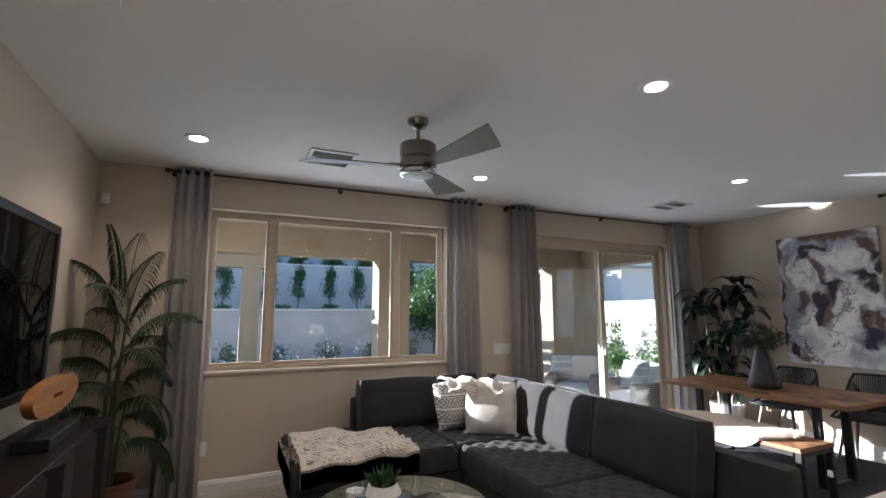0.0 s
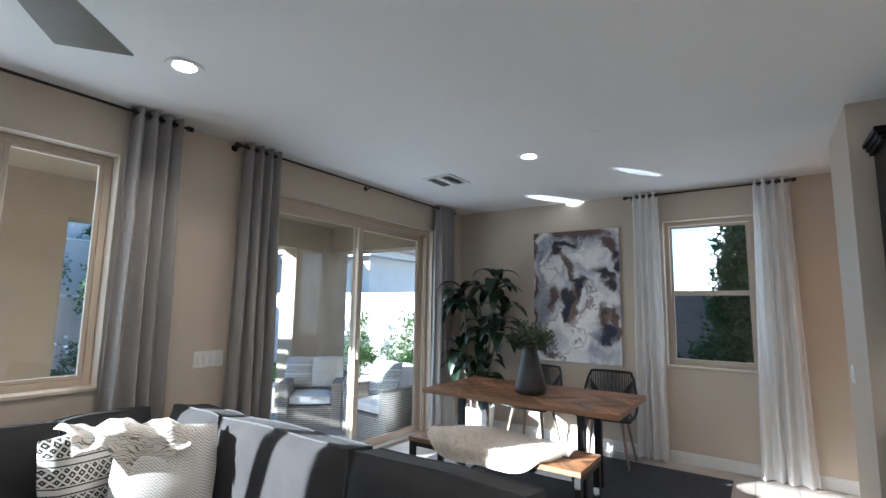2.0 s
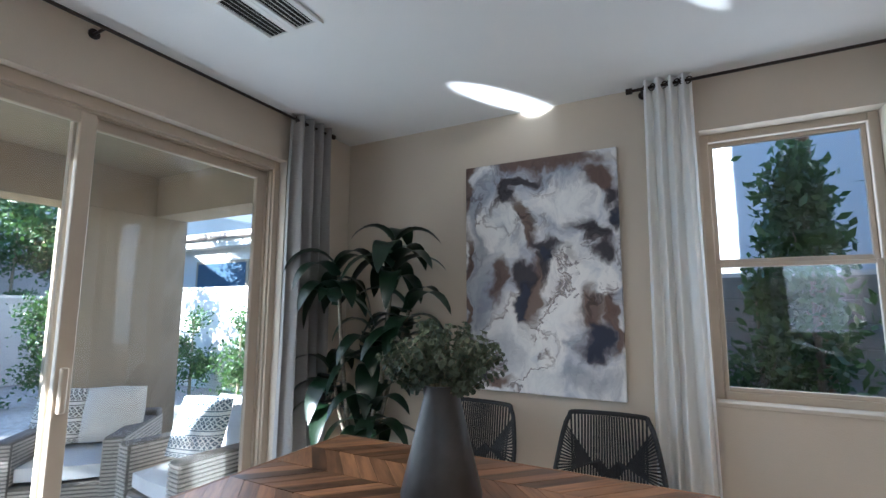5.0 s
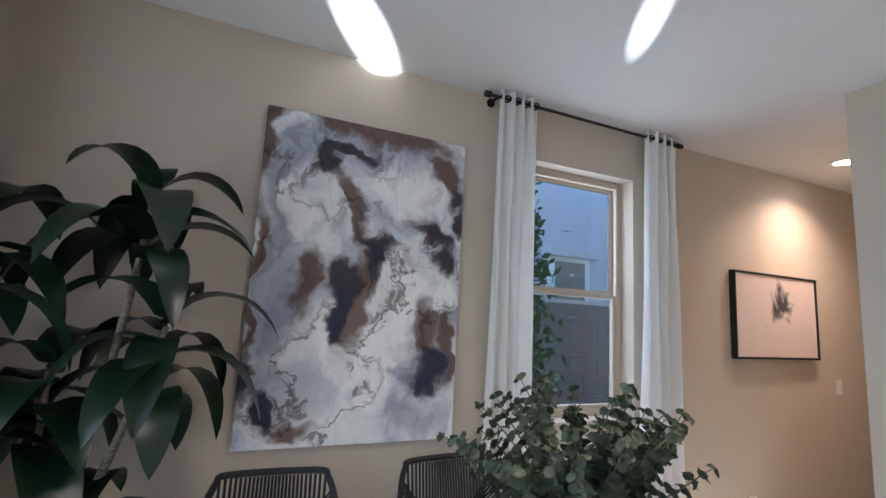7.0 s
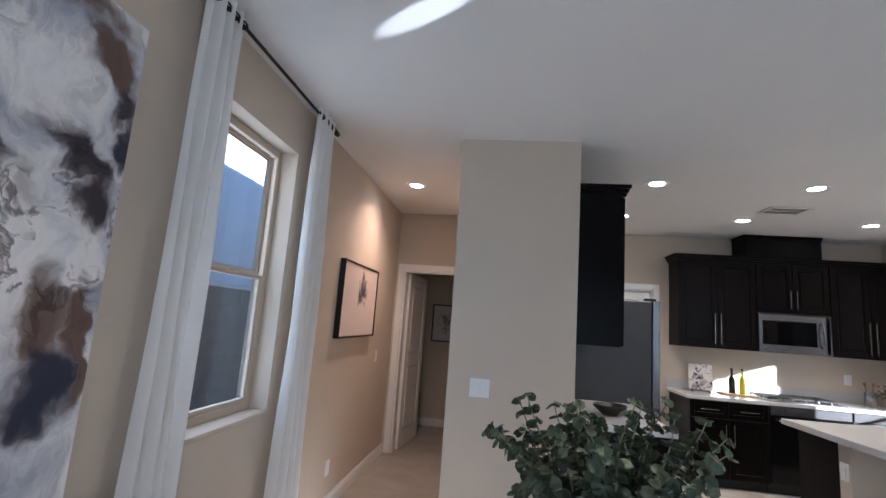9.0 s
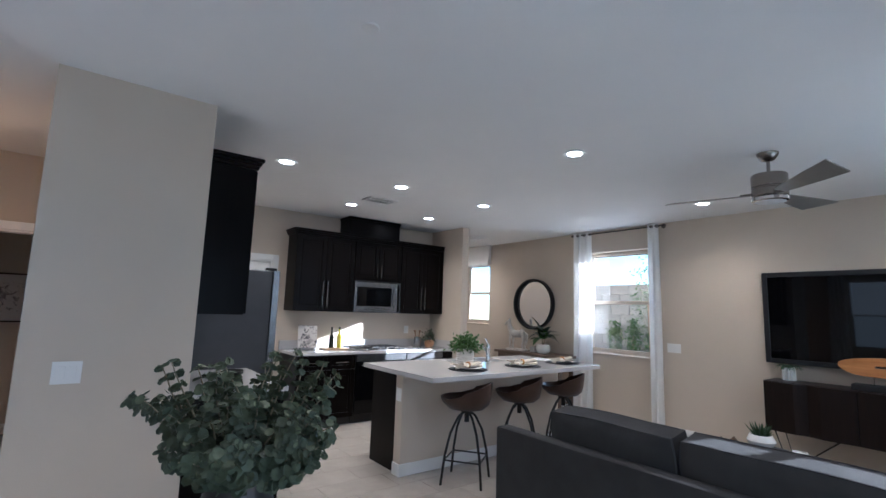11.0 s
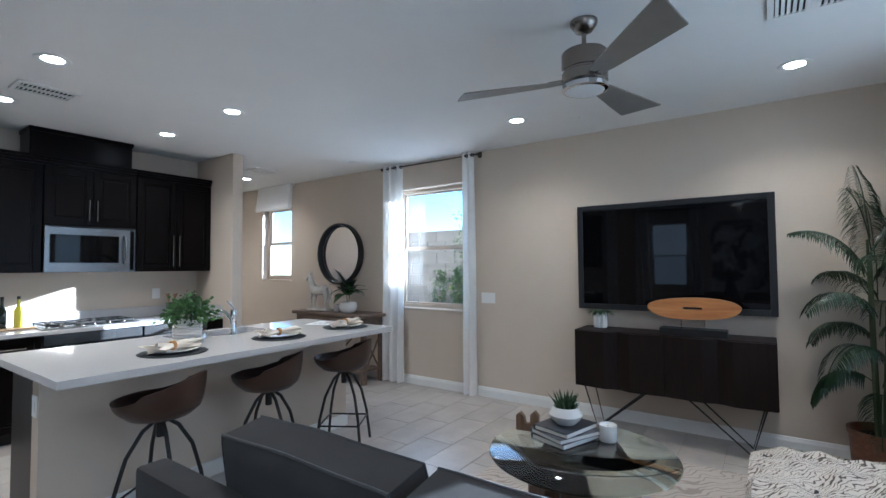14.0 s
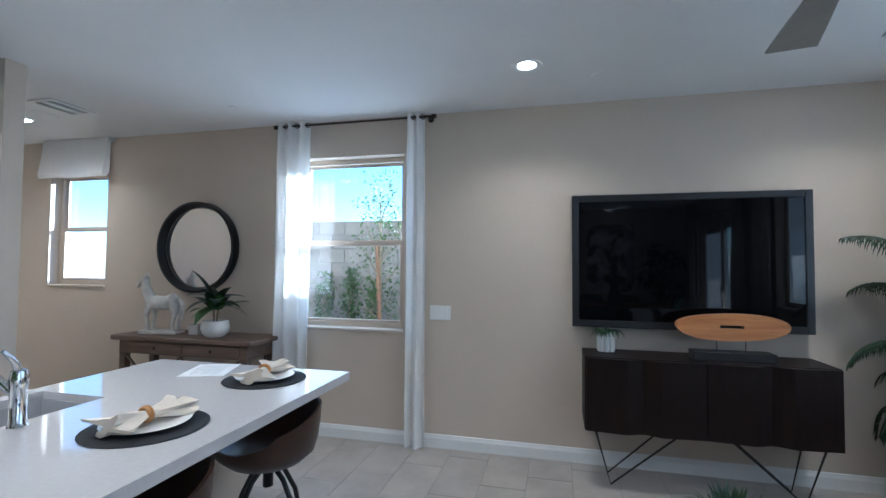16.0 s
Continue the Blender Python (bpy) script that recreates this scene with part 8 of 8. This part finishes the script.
# west side yard: young tree on a stake and low shrubs
ty = shrub("staked_tree", "young airy green tree tied to a leaning wood stake", (-2.35, 0.02, G), 2.9, 0.45, 1100, 53, 0.045)
part("stake", cyl(bmesh.new(), (0.16, 0.10, 0), (-0.02, -0.05, 1.85), 0.03, n=8), M_TEAKEDGE, ty, "tan wooden stake", smooth=True)
sb = shrub("juniper_shrub", "upright dark green juniper by the block wall", (-2.85, -0.62, G), 1.5, 0.17, 1300, 54, 0.045, trunk=False)
sb["group"] = "junipers"
copy_thing(sb, pose(-2.85, -0.28, G - 0.15, 0, 0, 70))
copy_thing(sb, pose(-2.85, -1.0, G - 0.05, 0, 0, 140))
copy_thing(sb, pose(-2.8, 0.4, G - 0.25, 0, 0, 20))

# shade structure and lounge beyond the lawn
pg = thing("pergola", "tan pergola with square posts beyond the lawn", "pergola")
for x in (0.58,):
    part("post", bx(x, 10.25, G, x + 0.34, 10.57, 2.40), M_STUCCO, pg)
part("pergola_beam", bx(-5.0, 10.25, 2.40, 1.15, 10.57, 2.66), M_STUCCO, pg)
for q in range(9):
    part("rafter", bx(-4.0 + q * 0.58, 9.9, 2.66, -3.9 + q * 0.58, 13.2, 2.80), M_STUCCO, pg)
part("post", bx(-4.9, 10.3, G, -4.68, 10.52, 2.45), M_STUCCO, pg)
lg = thing("outdoor_lounge", "low outdoor lounge seat, pale cushions coloured blue for shade", "outdoor sofa", at=(-0.75, 9.6, G))
# pale cloth in reality; the blue of open shade is put into its colour
M_SHADETINT = cloth("shade_tinted_cushion", (0.14, 0.22, 0.40), 500)
part("frame", bx(-0.9, -0.4, 0.05, 0.9, 0.4, 0.30, r=0.01), M_WICKER, lg)
part("seat_cushion", bx(-0.88, -0.38, 0.30, 0.88, 0.38, 0.46, r=0.04, seg=2), M_SHADETINT, lg, "pale seat cushion with the shade's blue in its colour", smooth=True)
part("back_cushion", bx(-0.88, 0.20, 0.46, 0.88, 0.40, 0.90, r=0.04, seg=2), M_CUSH, lg, "pale back cushion", smooth=True)

# ---- floor tiles and pavers ----
M_TILE = None
m, nt, b = mat("stone_tile")
v = coords(nt)
info = nt.nodes.new("ShaderNodeObjectInfo")
mul = nt.nodes.new("ShaderNodeMath")
mul.operation = "MULTIPLY"
mul.inputs[1].default_value = 53.0
nt.links.new(info.outputs["Random"], mul.inputs[0])
add = nt.nodes.new("ShaderNodeVectorMath")
nt.links.new(v, add.inputs[0])
nt.links.new(mul.outputs[0], add.inputs[1])
n1 = noise_tex(nt, add.outputs[0], 3.5, 6, 0.6)
n2_ = node(nt, "ShaderNodeTexNoise", Scale=2.2, Detail=8.0, Roughness=0.7)
n2_.inputs["Distortion"].default_value = 2.5
nt.links.new(add.outputs[0], n2_.inputs["Vector"])
c1_ = ramp(nt, n1, [(0.3, (0.34, 0.30, 0.26)), (0.7, (0.46, 0.42, 0.37))])
vein = ramp(nt, n2_.outputs["Fac"], [(0.30, (0.55, 0.48, 0.40)), (0.36, (1, 1, 1))])
mm = nt.nodes.new("ShaderNodeMix")
mm.data_type, mm.blend_type = "RGBA", "MULTIPLY"
mm.inputs[0].default_value = 0.6
nt.links.new(c1_, mm.inputs[6])
nt.links.new(vein, mm.inputs[7])
hsv = nt.nodes.new("ShaderNodeHueSaturation")
mr = nt.nodes.new("ShaderNodeMapRange")
mr.inputs[3].default_value, mr.inputs[4].default_value = 0.93, 1.06
nt.links.new(info.outputs["Random"], mr.inputs[0])
nt.links.new(mr.outputs[0], hsv.inputs["Value"])
nt.links.new(mm.outputs[2], hsv.inputs["Color"])
nt.links.new(hsv.outputs[0], b.inputs["Base Color"])
b.inputs["Roughness"].default_value = 0.30
bump(nt, b, n1, 0.06, 0.004)
M_TILE = m
floor_ob = bpy.data.objects["floor"]
TL, TW = 0.61, 0.305
tile_mesh = None
tm_cache = {}


def tile(x0, y0, x1, y1):
    g = 0.0018
    key = (round(x1 - x0, 3), round(y1 - y0, 3))
    if key not in tm_cache:
        w, h = key[0] / 2 - g, key[1] / 2 - g
        o = part("tile", bx(-w, -h, -0.010, w, h, 0.0, r=0.0015), M_TILE, floor_ob)
        tm_cache[key] = o.data
    else:
        o = new("tile", tm_cache[key])
        o.parent = floor_ob
    o.location = ((x0 + x1) / 2, (y0 + y1) / 2, 0.0)


# laid lengthways along x in staggered rows
count = 0
far = []
row = -20
while 1.03 + row * TW < 4.84:
    ya, yb = max(-5.0, 1.03 + row * TW), min(4.84, 1.03 + (row + 1) * TW)
    x = 0.90 - 0.203 * (row % 3) - 4 * TL
    row += 1
    if yb < -4.95:
        continue
    while x < 6.6:
        xa, xb = max(x, -0.66), min(x + TL, 6.6)
        x += TL
        cx, cy = (xa + xb) / 2, (ya + yb) / 2
        if xb - xa < 0.02 or (0.95 < cx < 5.66 and cy < -1.93) or (5.17 < cx < 5.36 and cy < 0.9) or (cx > 4.0 and cy < -3.0):
            continue
        near = -0.7 < cx < 4.4 and -1.6 < cy < 3.3
        if near and count < 300:
            tile(xa, ya, xb, yb)
            count += 1
        else:
            far.append((xa, ya, xb, yb))
bm = bmesh.new()
for a in far:
    box(bm, a[0] + 0.0018, a[1] + 0.0018, -0.010, a[2] - 0.0018, a[3] - 0.0018, 0.0)
part("tiles", bm, M_TILE, floor_ob, kind="stuff")

pav_mesh = None
x, col = 3.05, 0
rnd = random.Random(17)
while x < 7.4:
    y = 5.05 + (0.14 if col % 2 else 0)
    while y < 7.62:
        if pav_mesh is None:
            o = part("paver", bx(-0.093, -0.133, 0.0, 0.093, 0.133, 0.016, r=0.006), M_PAVER, pav)
            pav_mesh = o.data
        else:
            o = new("paver", pav_mesh)
            o.parent = pav
        o.location = (x, y + 0.14, G + rnd.uniform(-0.001, 0.001))
        y += 0.28
    x += 0.2
    col += 1
